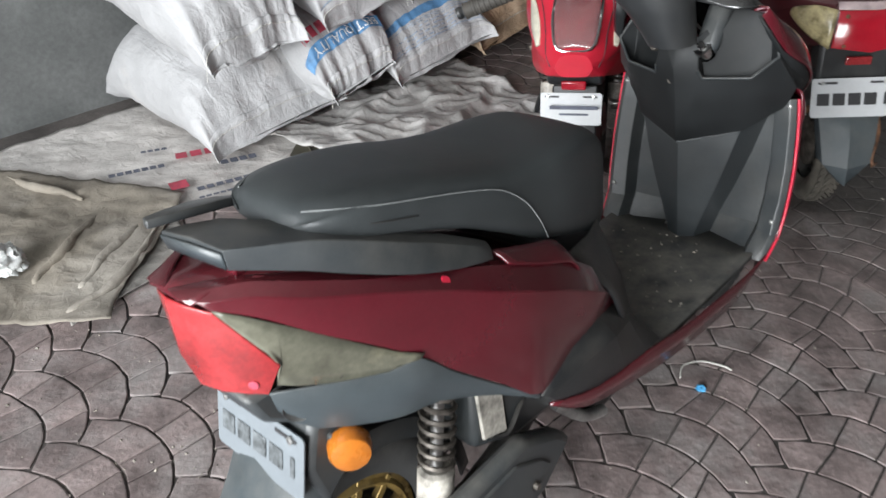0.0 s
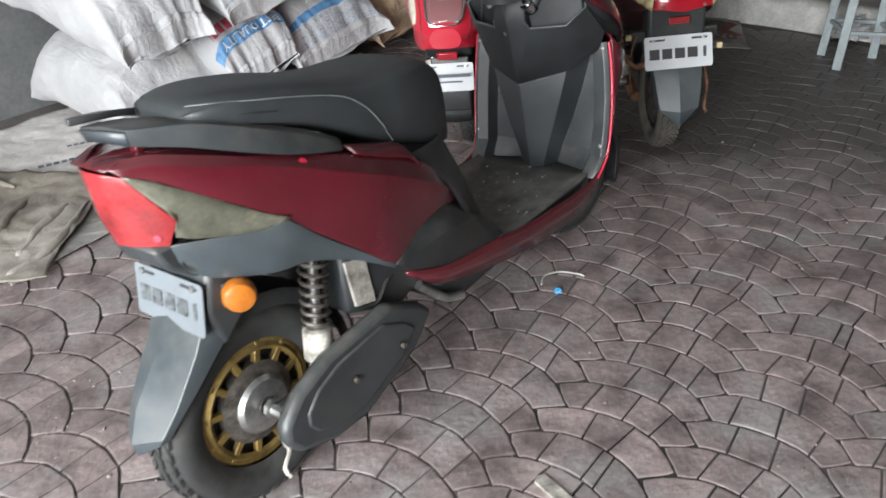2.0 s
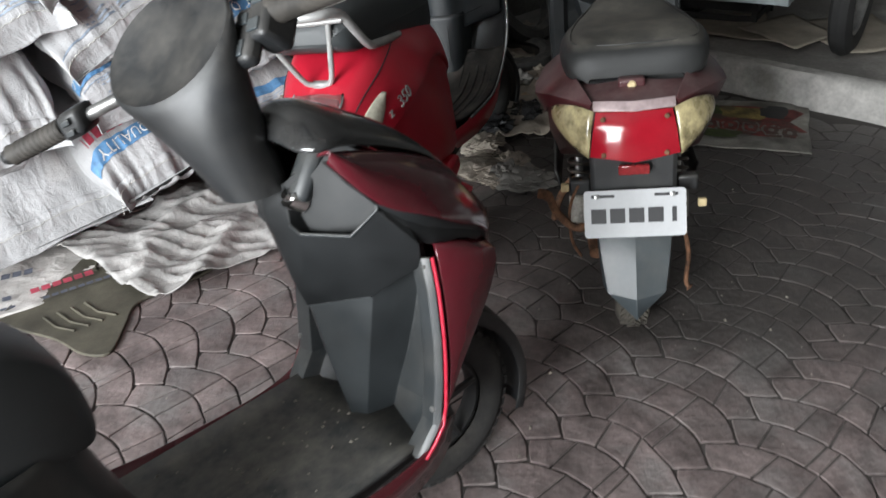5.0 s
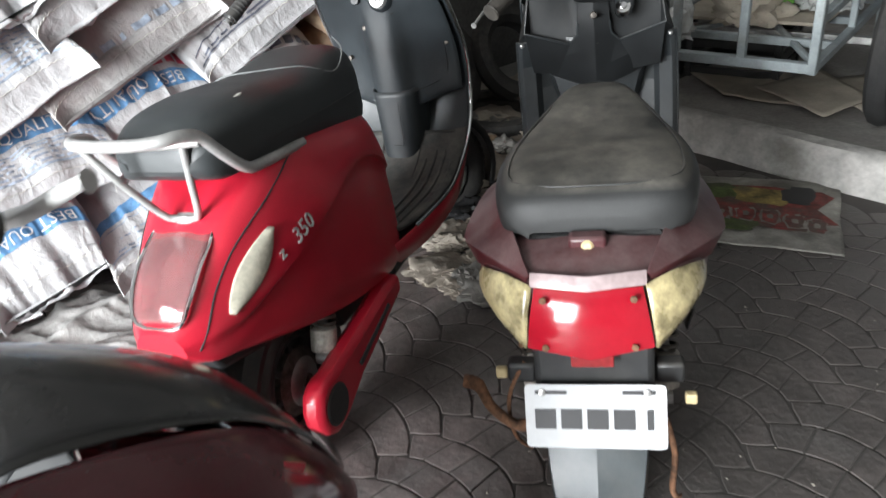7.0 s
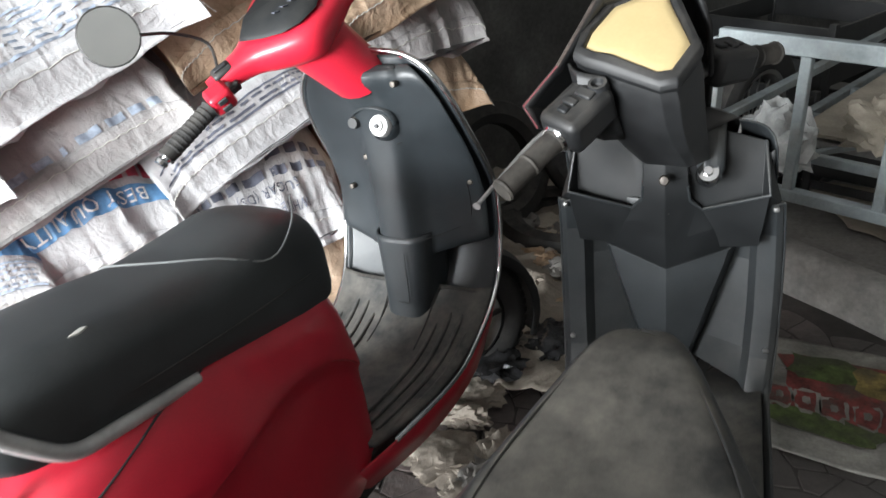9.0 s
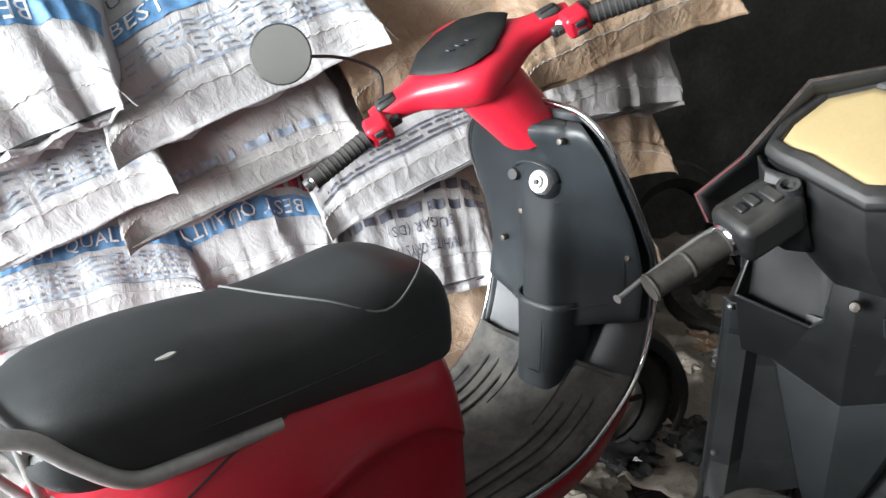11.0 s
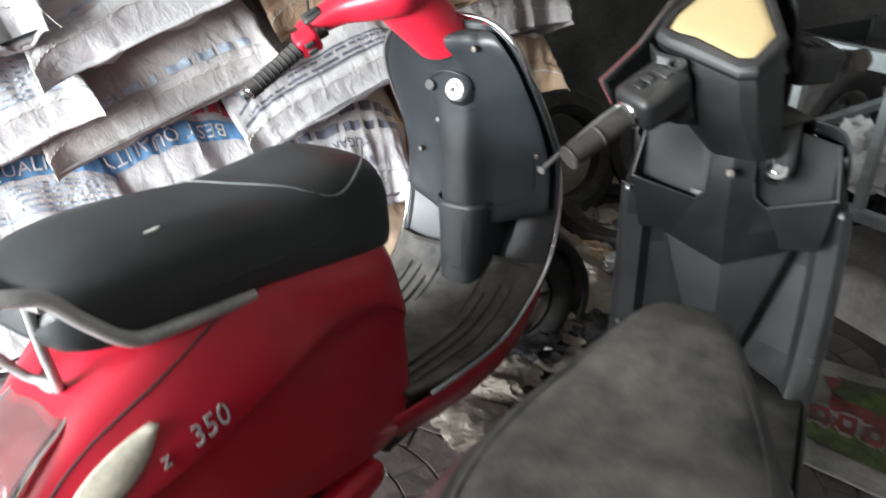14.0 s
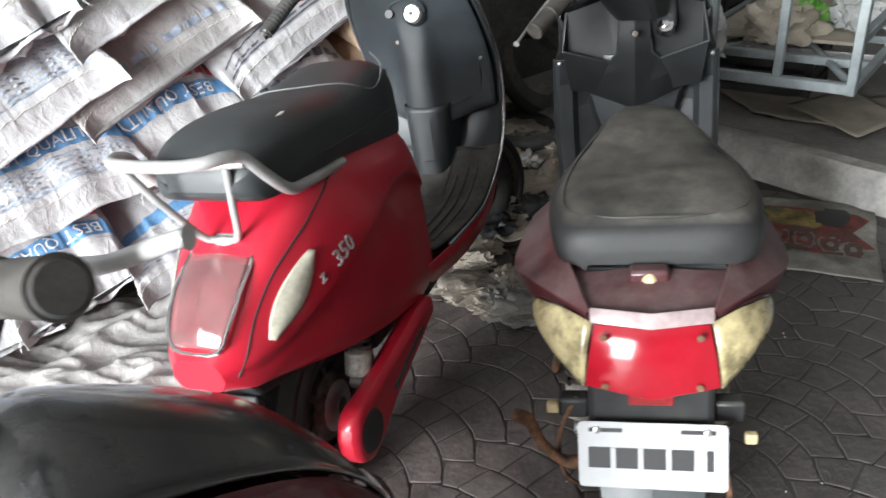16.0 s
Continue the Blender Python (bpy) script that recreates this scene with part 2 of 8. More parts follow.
    poster_w=material("soiled_vinyl_sheet", (0.36, 0.345, 0.31), 0.7, vary=0.25, scale=8, bump=0.1, second=(0.16, 0.15, 0.135)),
    poster_red=material("red_fruit_print", (0.26, 0.06, 0.052), 0.7, vary=0.35, scale=20, second=(0.13, 0.09, 0.075)),
    poster_yel=material("yellow_fruit_print", (0.32, 0.24, 0.08), 0.7, vary=0.35, scale=16, second=(0.15, 0.12, 0.07)),
    poster_grn=material("green_leaf_print", (0.11, 0.15, 0.045), 0.7, vary=0.35, scale=16, second=(0.08, 0.085, 0.05)),
    film=material("black_plastic_film", (0.03, 0.03, 0.032), 0.22, vary=0.2, scale=10, bump=0.5, bump_scale=30, bump_dist=0.01),
    film_clear=material("cloudy_plastic_film", (0.5, 0.51, 0.5), 0.25, vary=0.15, scale=10, bump=0.5, bump_scale=30, bump_dist=0.01),
    blue_pl=material("blue_plastic", (0.04, 0.1, 0.2), 0.45, vary=0.2, scale=8),
    green_pl=material("green_plastic_bag", (0.16, 0.42, 0.07), 0.4, vary=0.2, scale=10),
    cyan=material("cyan_wrapper", (0.05, 0.32, 0.6), 0.3, vary=0.2, scale=60),
    green_btn=material("green_button", (0.03, 0.4, 0.22), 0.35, vary=0.05),
    mirror=material("mirror_glass", (0.8, 0.82, 0.8), 0.03, metal=1.0, vary=0.02, bump=0.0),
    gloss_black=material("gloss_black_panel", (0.022, 0.023, 0.024), 0.2, vary=0.2, coat=0.8, bump=0.02, dust=0.08),
    thread=material("white_thread", (0.55, 0.54, 0.5), 0.8, vary=0.1),
    dirt=material("loose_dust", (0.3, 0.27, 0.23), 0.95, vary=0.3, scale=30),
)



def crumpled(m, stretch, size, strength, depth):
    """Sharp creases: folded noise, drawn out along the sack."""
    n, link = m.node_tree.nodes, m.node_tree.links.new
    bump_node = next(q for q in n if q.type == "BUMP")
    tc = n.new("ShaderNodeTexCoord")
    total = None
    for k, (sc, amp) in enumerate(((size, 1.0), (size * 2.3, 0.55), (size * 5.5, 0.22))):
        mp = n.new("ShaderNodeMapping")
        mp.inputs["Scale"].default_value = stretch if k != 1 else (stretch[1], stretch[0] * 0.8, stretch[2])
        mp.inputs["Rotation"].default_value = (0, 0, 0.5 * k)
        link(tc.outputs["Object"], mp.inputs["Vector"])
        t = n.new("ShaderNodeTexNoise")
        t.inputs["Scale"].default_value, t.inputs["Detail"].default_value, t.inputs["Distortion"].default_value = sc, 2.0, 0.6
        link(mp.outputs[0], t.inputs["Vector"])
        d = n.new("ShaderNodeMath")
        d.operation = "SUBTRACT"
        d.inputs[1].default_value = 0.5
        link(t.outputs["Fac"], d.inputs[0])
        ab = n.new("ShaderNodeMath")
        ab.operation = "ABSOLUTE"
        link(d.outputs[0], ab.inputs[0])
        ma = n.new("ShaderNodeMath")
        ma.operation = "MULTIPLY_ADD"
        ma.inputs[1].default_value = -amp
        link(ab.outputs[0], ma.inputs[0])
        if total is None:
            ma.inputs[2].default_value = 0.5
        else:
            link(total, ma.inputs[2])
        total = ma.outputs[0]
    link(total, bump_node.inputs["Height"])
    bump_node.inputs["Strength"].default_value, bump_node.inputs["Distance"].default_value = strength, depth


for key in ("sack", "sack_grey"):
    crumpled(M[key], (3.2, 0.8, 1.8), 6.0, 0.6, 0.016)
crumpled(M["paper"], (1.8, 1.0, 1.6), 7.0, 0.7, 0.022)
for key in ("cloth_print", "sheet_grey", "tarp", "cloth", "scrap"):
    crumpled(M[key], (1.4, 1.0, 1.0), 6.0, 0.6, 0.02)

# ---- mesh helpers ----
def V(s, u, z):
    return (s, -u, z)


def build(name, verts, faces, mat, parent=None, label="", smooth=True, thick=0.0, bevel=0.0, subd=0, angle=35.0, kind="", fix=True):
    me = bpy.data.meshes.new(name)
    me.from_pydata([tuple(v) for v in verts], [], [tuple(f) for f in faces])
    if fix:
        bm = bmesh.new()
        bm.from_mesh(me)
        bmesh.ops.remove_doubles(bm, verts=bm.verts, dist=1e-5)
        bmesh.ops.recalc_face_normals(bm, faces=bm.faces)
        bm.to_mesh(me)
        bm.free()
    me.materials.append(mat)
    if smooth:
        me.shade_smooth()
        me.set_sharp_from_angle(angle=radians(angle))
    ob = new(name, me)
    if thick:
        md = ob.modifiers.new("thickness", "SOLIDIFY")
        md.thickness, md.offset = thick, -1.0 if thick > 0 else 1.0
    if bevel:
        md = ob.modifiers.new("edge", "BEVEL")
        md.width, md.segments, md.limit_method, md.angle_limit = bevel, 2, "ANGLE", radians(28)
    if subd:
        md = ob.modifiers.new("round", "SUBSURF")
        md.levels = md.render_levels = subd
    if parent:
        ob.parent = parent
    if label or kind:
        tagged(ob, label=label, kind=kind)
    return ob


def root(name, m, label, category, group="", kind=""):
    ob = new(name)
    ob.empty_display_size = 0.05
    ob.matrix_world = m
    return tagged(ob, label, category, group, kind)


def catmull(a, n):
    a = np.asarray(a, float)
    k = len(a)
    out = []
    for i in range(k - 1):
        p0, p1, p2, p3 = a[max(i - 1, 0)], a[i], a[i + 1], a[min(i + 2, k - 1)]
        for j in range(n):
            t = j / n
            out.append(0.5 * ((2 * p1) + (p2 - p0) * t + (2 * p0 - 5 * p1 + 4 * p2 - p3) * t * t + (3 * p1 - p0 - 3 * p2 + p3) * t ** 3))
    out.append(a[-1])
    return np.array(out)


def grid_faces(r, c, closed=False):
    cc = c if closed else c - 1
    return [(i * c + j, i * c + (j + 1) % c, (i + 1) * c + (j + 1) % c, (i + 1) * c + j) for i in range(r - 1) for j in range(cc)]


def loft(rings, closed=True, caps=True):
    rings = np.asarray(rings, float)
    r, c = rings.shape[:2]
    faces = grid_faces(r, c, closed)
    if caps and closed:
        faces += [tuple(reversed(range(c))), tuple((r - 1) * c + j for j in range(c))]
    return rings.reshape(-1, 3), faces


def sweep(path, radius, seg=10, n=1):
    p = catmull(path, n) if n > 1 else np.asarray(path, float)
    rings, side = [], None
    for i in range(len(p)):
        t = Vector(p[min(i + 1, len(p) - 1)] - p[max(i - 1, 0)]).normalized()
        if side is None:
            side = t.orthogonal().normalized()
        side = (side - t * side.dot(t)).normalized()
        up = t.cross(side)
        r = radius[i * (len(radius) - 1) // max(1, len(p) - 1)] if isinstance(radius, (list, tuple)) else radius
        rings.append([Vector(p[i]) + (side * math.cos(a) + up * math.sin(a)) * r for a in np.linspace(0, math.tau, seg, endpoint=False)])
    return loft(rings)


def tube(name, path, radius, mat, parent=None, label="", seg=10, n=1, local=True):
    v, f = sweep([V(*q) for q in path] if local else path, radius, seg, n)
    return build(name, v, f, mat, parent, label, angle=50)


def lathe(name, profile, mat, parent, centre, axis=(0, 1, 0), seg=32, label="", bevel=0.0, angle=35.0, spin=(0, math.tau)):
    """profile: (radius, offset along the axis) pairs; centre in s, u, z; axis in s, u, z."""
    ax = Vector(V(*axis)).normalized()
    a = ax.orthogonal().normalized()
    b = ax.cross(a)
    c = Vector(V(*centre))
    full = spin[1] - spin[0] > 6.2
    rings = [[c + ax * o + (a * math.cos(t) + b * math.sin(t)) * max(r, 1e-4) for r, o in profile] for t in np.linspace(*spin, seg, endpoint=not full)]
    rings = np.array(rings)
    k = rings.shape[1]
    faces = []
    for i in range(seg if full else seg - 1):
        for j in range(k - 1):
            faces.append((i * k + j, ((i + 1) % seg) * k + j, ((i + 1) % seg) * k + j + 1, i * k + j + 1))
    return build(name, rings.reshape(-1, 3), faces, mat, parent, label, bevel=bevel, angle=angle)


def shell(name, stations, mat, parent, label="", n=4, m=3, thick=0.0, bevel=0.0, closed=True, angle=40.0):
    """stations: (s, half profile of (u, z) or (u, z, ds) from the top centre to the bottom centre), mirrored into full rings."""
    rows = []
    for s, half in stations:
        pts = [(s + (q[2] if len(q) > 2 else 0.0), q[0], q[1]) for q in half]
        rows.append(pts)
    rows = np.array(rows)
    if m > 1:
        rows = np.array([catmull(r, m) for r in rows])
    if n > 1:
        rows = catmull(rows, n)
    rings = []
    for r in rows:
        ring = [V(*q) for q in r] + [V(q[0], -q[1], q[2]) for q in reversed(r[1:-1])]
        rings.append(ring)
    v, f = loft(rings, True, closed)
    return build(name, v, f, mat, parent, label, thick=thick, bevel=bevel, angle=angle)


def patch(name, rows, mat, parent, label="", n=1, m=1, thick=0.004, bevel=0.0, side=1, angle=30.0):
    """rows of (s, u, z) points; side -1 mirrors the panel to the other flank."""
    a = np.array([[(s, u * side, z) for s, u, z in r] for r in rows], float)
    if m > 1:
        a = np.array([catmull(r, m) for r in a])
    if n > 1:
        a = catmull(a, n)
    r, c = a.shape[:2]
    vs = [V(*q) for q in a.reshape(-1, 3)]
    fs = grid_faces(r, c)
    if side < 0:
        fs = [tuple(reversed(f)) for f in fs]
    ob = build(name, vs, fs, mat, parent, label, angle=angle, fix=False)
    md = ob.modifiers.new("thickness", "SOLIDIFY")
    md.thickness, md.offset = thick, 0.0
    if bevel:
        md = ob.modifiers.new("edge", "BEVEL")
        md.width, md.segments, md.limit_method, md.angle_limit = bevel, 2, "ANGLE", radians(40)
    return ob


def prism(name, poly, u0, u1, mat, parent, label="", bevel=0.004, smooth=True):
    """poly in (s, z), run from u0 to u1."""
    k = len(poly)
    vs = [V(s, u0, z) for s, z in poly] + [V(s, u1, z) for s, z in poly]
    fs = [tuple(range(k)), tuple(reversed(range(k, 2 * k)))] + [(i, k + i, k + (i + 1) % k, (i + 1) % k) for i in range(k)]
    return build(name, vs, fs, mat, parent, label, bevel=bevel, smooth=smooth)


def block(name, centre, size, mat, parent=None, label="", bevel=0.003, turn=None):
    """A box with eased edges; centre and size in s, u, z; turn: a 3x3 rotation."""
    hx, hy, hz = (d / 2 for d in size)
    c = Vector(V(*centre))
    vs = []
    for x in (-hx, hx):
        for y in (-hy, hy):
            for z in (-hz, hz):
                q = Vector((x, y, z))
                vs.append(c + (turn @ q if turn else q))
    fs = [(0, 1, 3, 2), (4, 6, 7, 5), (0, 4, 5, 1), (2, 3, 7, 6), (0, 2, 6, 4), (1, 5, 7, 3)]
    return build(name, vs, fs, mat, parent, label, bevel=bevel)


def rot(ax, deg):
    return Matrix.Rotation(radians(deg), 3, ax)


def lettering(text, size, spacing=1.0):
    """Mesh data of words in the built-in font: verts (x, y) and faces, centred."""
    cu = bpy.data.curves.new("words", "FONT")
    cu.body, cu.size, cu.space_character, cu.align_x, cu.align_y = text, size, spacing, "CENTER", "CENTER"
    cu.resolution_u = 2
    ob = bpy.data.objects.new("words", cu)
    scene.collection.objects.link(ob)
    dg = bpy.context.evaluated_depsgraph_get()
    me = bpy.data.meshes.new_from_object(ob.evaluated_get(dg))
    bm = bmesh.new()
    bm.from_mesh(me)
    bmesh.ops.triangulate(bm, faces=bm.faces)
    vs = [(v.co.x, v.co.y) for v in bm.verts]
    bm.verts.index_update()
    fs = [tuple(v.index for v in f.verts) for f in bm.faces]
    bm.free()
    bpy.data.objects.remove(ob)
    bpy.data.curves.remove(cu)
    bpy.data.meshes.remove(me)
    return vs, fs


# oily trodden dirt that has spread over the floor round the parked scooters and towards the platform, with shade
# painted into its colour
GRIME_SHADE = Vector((0.6, 0.9, 0.0))


# darkens the floor's base colour there, for dirt and the scooters' shade together
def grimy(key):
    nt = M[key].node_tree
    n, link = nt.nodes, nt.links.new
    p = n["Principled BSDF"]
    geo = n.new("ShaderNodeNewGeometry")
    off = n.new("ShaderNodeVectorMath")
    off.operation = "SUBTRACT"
    off.inputs[1].default_value = GRIME_SHADE
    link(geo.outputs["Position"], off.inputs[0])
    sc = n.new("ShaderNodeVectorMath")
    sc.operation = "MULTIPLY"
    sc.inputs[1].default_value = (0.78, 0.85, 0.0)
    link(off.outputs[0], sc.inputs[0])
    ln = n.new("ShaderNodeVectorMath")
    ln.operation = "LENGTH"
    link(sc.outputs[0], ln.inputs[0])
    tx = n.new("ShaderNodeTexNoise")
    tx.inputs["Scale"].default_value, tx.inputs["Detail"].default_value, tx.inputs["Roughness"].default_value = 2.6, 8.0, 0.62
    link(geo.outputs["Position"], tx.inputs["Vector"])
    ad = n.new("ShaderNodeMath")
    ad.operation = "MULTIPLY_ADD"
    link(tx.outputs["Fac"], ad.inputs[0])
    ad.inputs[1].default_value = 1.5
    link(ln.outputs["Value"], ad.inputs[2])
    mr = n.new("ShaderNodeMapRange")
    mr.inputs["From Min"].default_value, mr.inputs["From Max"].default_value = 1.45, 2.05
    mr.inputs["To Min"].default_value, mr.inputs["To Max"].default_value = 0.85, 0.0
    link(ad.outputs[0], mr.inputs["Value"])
    # paler scuffs break up the dirt and painted shade
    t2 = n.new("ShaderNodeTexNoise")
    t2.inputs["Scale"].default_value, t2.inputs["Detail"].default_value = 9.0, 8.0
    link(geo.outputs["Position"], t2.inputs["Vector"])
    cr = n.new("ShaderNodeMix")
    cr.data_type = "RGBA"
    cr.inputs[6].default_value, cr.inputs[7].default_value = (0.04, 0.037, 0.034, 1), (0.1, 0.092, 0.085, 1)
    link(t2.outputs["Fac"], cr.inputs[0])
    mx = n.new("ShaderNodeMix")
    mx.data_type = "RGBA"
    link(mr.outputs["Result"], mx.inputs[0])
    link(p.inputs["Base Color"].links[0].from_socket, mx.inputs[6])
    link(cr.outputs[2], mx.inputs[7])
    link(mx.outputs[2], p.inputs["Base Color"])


# dirt and painted shade go over stones and joints alike
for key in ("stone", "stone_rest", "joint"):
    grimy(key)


# ---- the room ----
def wall(name, a, b, z0, z1, thick, mat, holes=(), label=""):
    """A wall from a to b (plan points); holes: (from, to, sill, head) along its run. It stands to the left of its run."""
    a, b = Vector(a), Vector(b)
    d = (b - a).normalized()
    n = Vector((-d.y, d.x, 0))
    length = (b - a).length
    spans, at = [], 0.0
    for h0, h1, s0, s1 in sorted(holes):
        spans.append((at, h0, z0, z1))
        spans.append((h0, h1, s1, z1))
        if s0 > z0:
            spans.append((h0, h1, z0, s0))
        at = h1
    spans.append((at, length, z0, z1))
    vs, fs = [], []
    for p, q, lo, hi in spans:
        if q - p < 0.01 or hi - lo < 0.01:
            continue
        k = len(vs)
        for along, off in ((p, 0), (q, 0), (q, thick), (p, thick)):
            for z in (lo, hi):
                vs.append(a + d * along + n * off + Vector((0, 0, z)))
        fs += [(k, k + 2, k + 3, k + 1), (k + 2, k + 4, k + 5, k + 3), (k + 4, k + 6, k + 7, k + 5), (k + 6, k, k + 1, k + 7), (k + 1, k + 3, k + 5, k + 7), (k, k + 6, k + 4, k + 2)]
    return tagged(build(name, vs, fs, mat, smooth=False, fix=False), label, "wall", kind="structure")


WALL_N, BACK_E, FRONT_E, RIGHT_N = 2.58, 4.4, -5.4, -4.2
ROOM_H = 3.1
wall("wall_west", plan(1.0, WALL_N), plan(FRONT_E, WALL_N), -0.05, ROOM_H, -0.2, M["plaster"], label="stained grey plastered wall beside the sacks")
wall("wall_west_rear", plan(BACK_E, WALL_N), plan(1.0, WALL_N), -0.05, ROOM_H, -0.2, M["plaster_dark"], label="darker plastered wall of the rear corner")
wall("wall_north", plan(BACK_E, RIGHT_N), plan(BACK_E, WALL_N + 0.2), -0.05, ROOM_H, -0.2, M["plaster_dark"], label="dark plastered rear wall")
# the next two walls stay unseen; their pale plaster is added as fill
wall("wall_east", plan(FRONT_E, RIGHT_N), plan(BACK_E, RIGHT_N), -0.05, ROOM_H, -0.2, M["plaster_pale"], label="unseen pale plaster wall that bounces fill light")
wall("wall_south", plan(FRONT_E, WALL_N + 0.2), plan(FRONT_E, RIGHT_N), -0.05, ROOM_H, -0.2, M["plaster_pale"], holes=[(1.45, 5.25, -0.05, 2.8)], label="unseen pale-plastered front wall with a wide shutter opening")
# ceiling out of view, toned light for extra bounce
cv = [plan(FRONT_E - 0.2, RIGHT_N - 0.2, ROOM_H), plan(BACK_E + 0.2, RIGHT_N - 0.2, ROOM_H), plan(BACK_E + 0.2, WALL_N + 0.2, ROOM_H), plan(FRONT_E - 0.2, WALL_N + 0.2, ROOM_H)]
build("ceiling", cv + [p + Vector((0, 0, 0.15)) for p in cv], [(0, 1, 2, 3), (7, 6, 5, 4), (0, 4, 5, 1), (1, 5, 6, 2), (2, 6, 7, 3), (3, 7, 4, 0)], M["ceil"], smooth=False, kind="structure")["label"] = "plain painted ceiling slab"

# street ground outside, and the bed under the stamped stones
gv = [(-60, -60, -0.06), (60, -60, -0.06), (60, 60, -0.06), (-60, 60, -0.06)]
tagged(build("ground", gv, [(0, 1, 2, 3)], M["concrete"], smooth=False), "grey concrete ground outside the shutter", "ground", kind="structure")
LEDGE_E, LEDGE_H = 1.9, 0.15

# ---- scooters ----
def bike_matrix(x, y, heading, lean):
    return Matrix.Translation((x, y, 0)) @ Matrix.Rotation(radians(heading), 4, "Z") @ Matrix.Rotation(radians(-lean), 4, "X")


def wheel(parent, axle, radius, width, rim_mat, tyre_mat, steer=0.0, spokes=9, motor=True):
    """A scooter wheel: thick tyre with tread blocks, dished rim with spokes, hub drum and axle nut."""
    ax = (math.sin(radians(steer)), math.cos(radians(steer)), 0)
    w = width / 2
    prof = [(radius * 0.62, -w * 0.62), (radius * 0.72, -w * 0.92), (radius * 0.84, -w), (radius * 0.93, -w * 0.82), (radius * 0.985, -w * 0.45), (radius, 0),
            (radius * 0.985, w * 0.45), (radius * 0.93, w * 0.82), (radius * 0.84, w), (radius * 0.72, w * 0.92), (radius * 0.62, w * 0.62)]
    wob = lathe("wheel", [(radius * 0.62, -w * 0.5), (radius * 0.63, 0), (radius * 0.62, w * 0.5), (radius * 0.58, w * 0.52), (radius * 0.55, 0), (radius * 0.58, -w * 0.52), (radius * 0.62, -w * 0.5)], rim_mat, parent, axle, ax, 40)
    lathe("tyre", prof, tyre_mat, wob, axle, ax, 48)
    a = Vector(V(*ax)).normalized()
    b = a.orthogonal().normalized()
    c = a.cross(b)
    o = Vector(V(*axle))
    # tread blocks, staggered over the crown
    vs, fs = [], []
    for i in range(44):
        for lane, off in ((-0.62, 0.0), (-0.2, 0.5), (0.2, 0.0), (0.62, 0.5)):
            t = math.tau * (i + off) / 44
            r = radius * (1.008 if abs(lane) < 0.5 else 0.972)
            k = len(vs)
            for dt in (-0.045, 0.045):
                for dl in (-0.15, 0.15):
                    for dr in (-0.006, 0.002):
                        ang = t + dt + (0.05 if lane > 0 else -0.05) * dl / 0.15
                        vs.append(o + a * w * (lane + dl) + (b * math.cos(ang) + c * math.sin(ang)) * (r + dr))
            fs += [(k + 1, k + 3, k + 7, k + 5), (k, k + 4, k + 6, k + 2), (k, k + 1, k + 5, k + 4), (k + 2, k + 6, k + 7, k + 3), (k, k + 2, k + 3, k + 1), (k + 4, k + 5, k + 7, k + 6)]
    build("tread", vs, fs, tyre_mat, wob, smooth=False, kind="stuff", fix=False)
    hub_r = radius * (0.4 if motor else 0.16)
    if motor:
        lathe("hub_plate", [(hub_r * 0.9, w * 0.12), (radius * 0.585, w * 0.16), (radius * 0.585, w * 0.1)], M["black_pl"], wob, axle, ax, 32)
        lathe("rim_ring", [(radius * 0.5, w * 0.5), (radius * 0.54, w * 0.62), (radius * 0.575, w * 0.5), (radius * 0.54, w * 0.4), (radius * 0.5, w * 0.5)], rim_mat, wob, axle, ax, 40)
        lathe("hub_cap", [(hub_r * 0.72, w * 0.84), (hub_r * 0.62, w * 1.02), (0.03, w * 1.1), (0.0, w * 1.1)], M["steel"], wob, axle, ax, 28)
    lathe("hub", [(0.012, -w * 0.9), (hub_r * 0.7, -w * 0.85), (hub_r, -w * 0.55), (hub_r, w * 0.55), (hub_r * 0.7, w * 0.85), (0.022, w * 0.95), (0.02, w * 1.15), (0.0, w * 1.15)], M["spring"] if motor else M["steel"], wob, axle, ax, 32)
    for i in range(spokes):
        t = math.tau * i / spokes
        d = b * math.cos(t) + c * math.sin(t)
        e = a.cross(d)
        vs = []
        for r, hw in ((hub_r * 0.92, 0.008), (radius * 0.6, 0.006)):
            for q in (-1, 1):
                for p in (-1, 1):
                    vs.append(o + d * r + e * hw * q + a * w * (0.42 + 0.14 * p))
        fs = [(0, 1, 3, 2), (4, 6, 7, 5), (0, 4, 5, 1), (2, 3, 7, 6), (0, 2, 6, 4), (1, 5, 7, 3)]
        build("spoke", vs, fs, rim_mat, wob, bevel=0.002)
    return wob


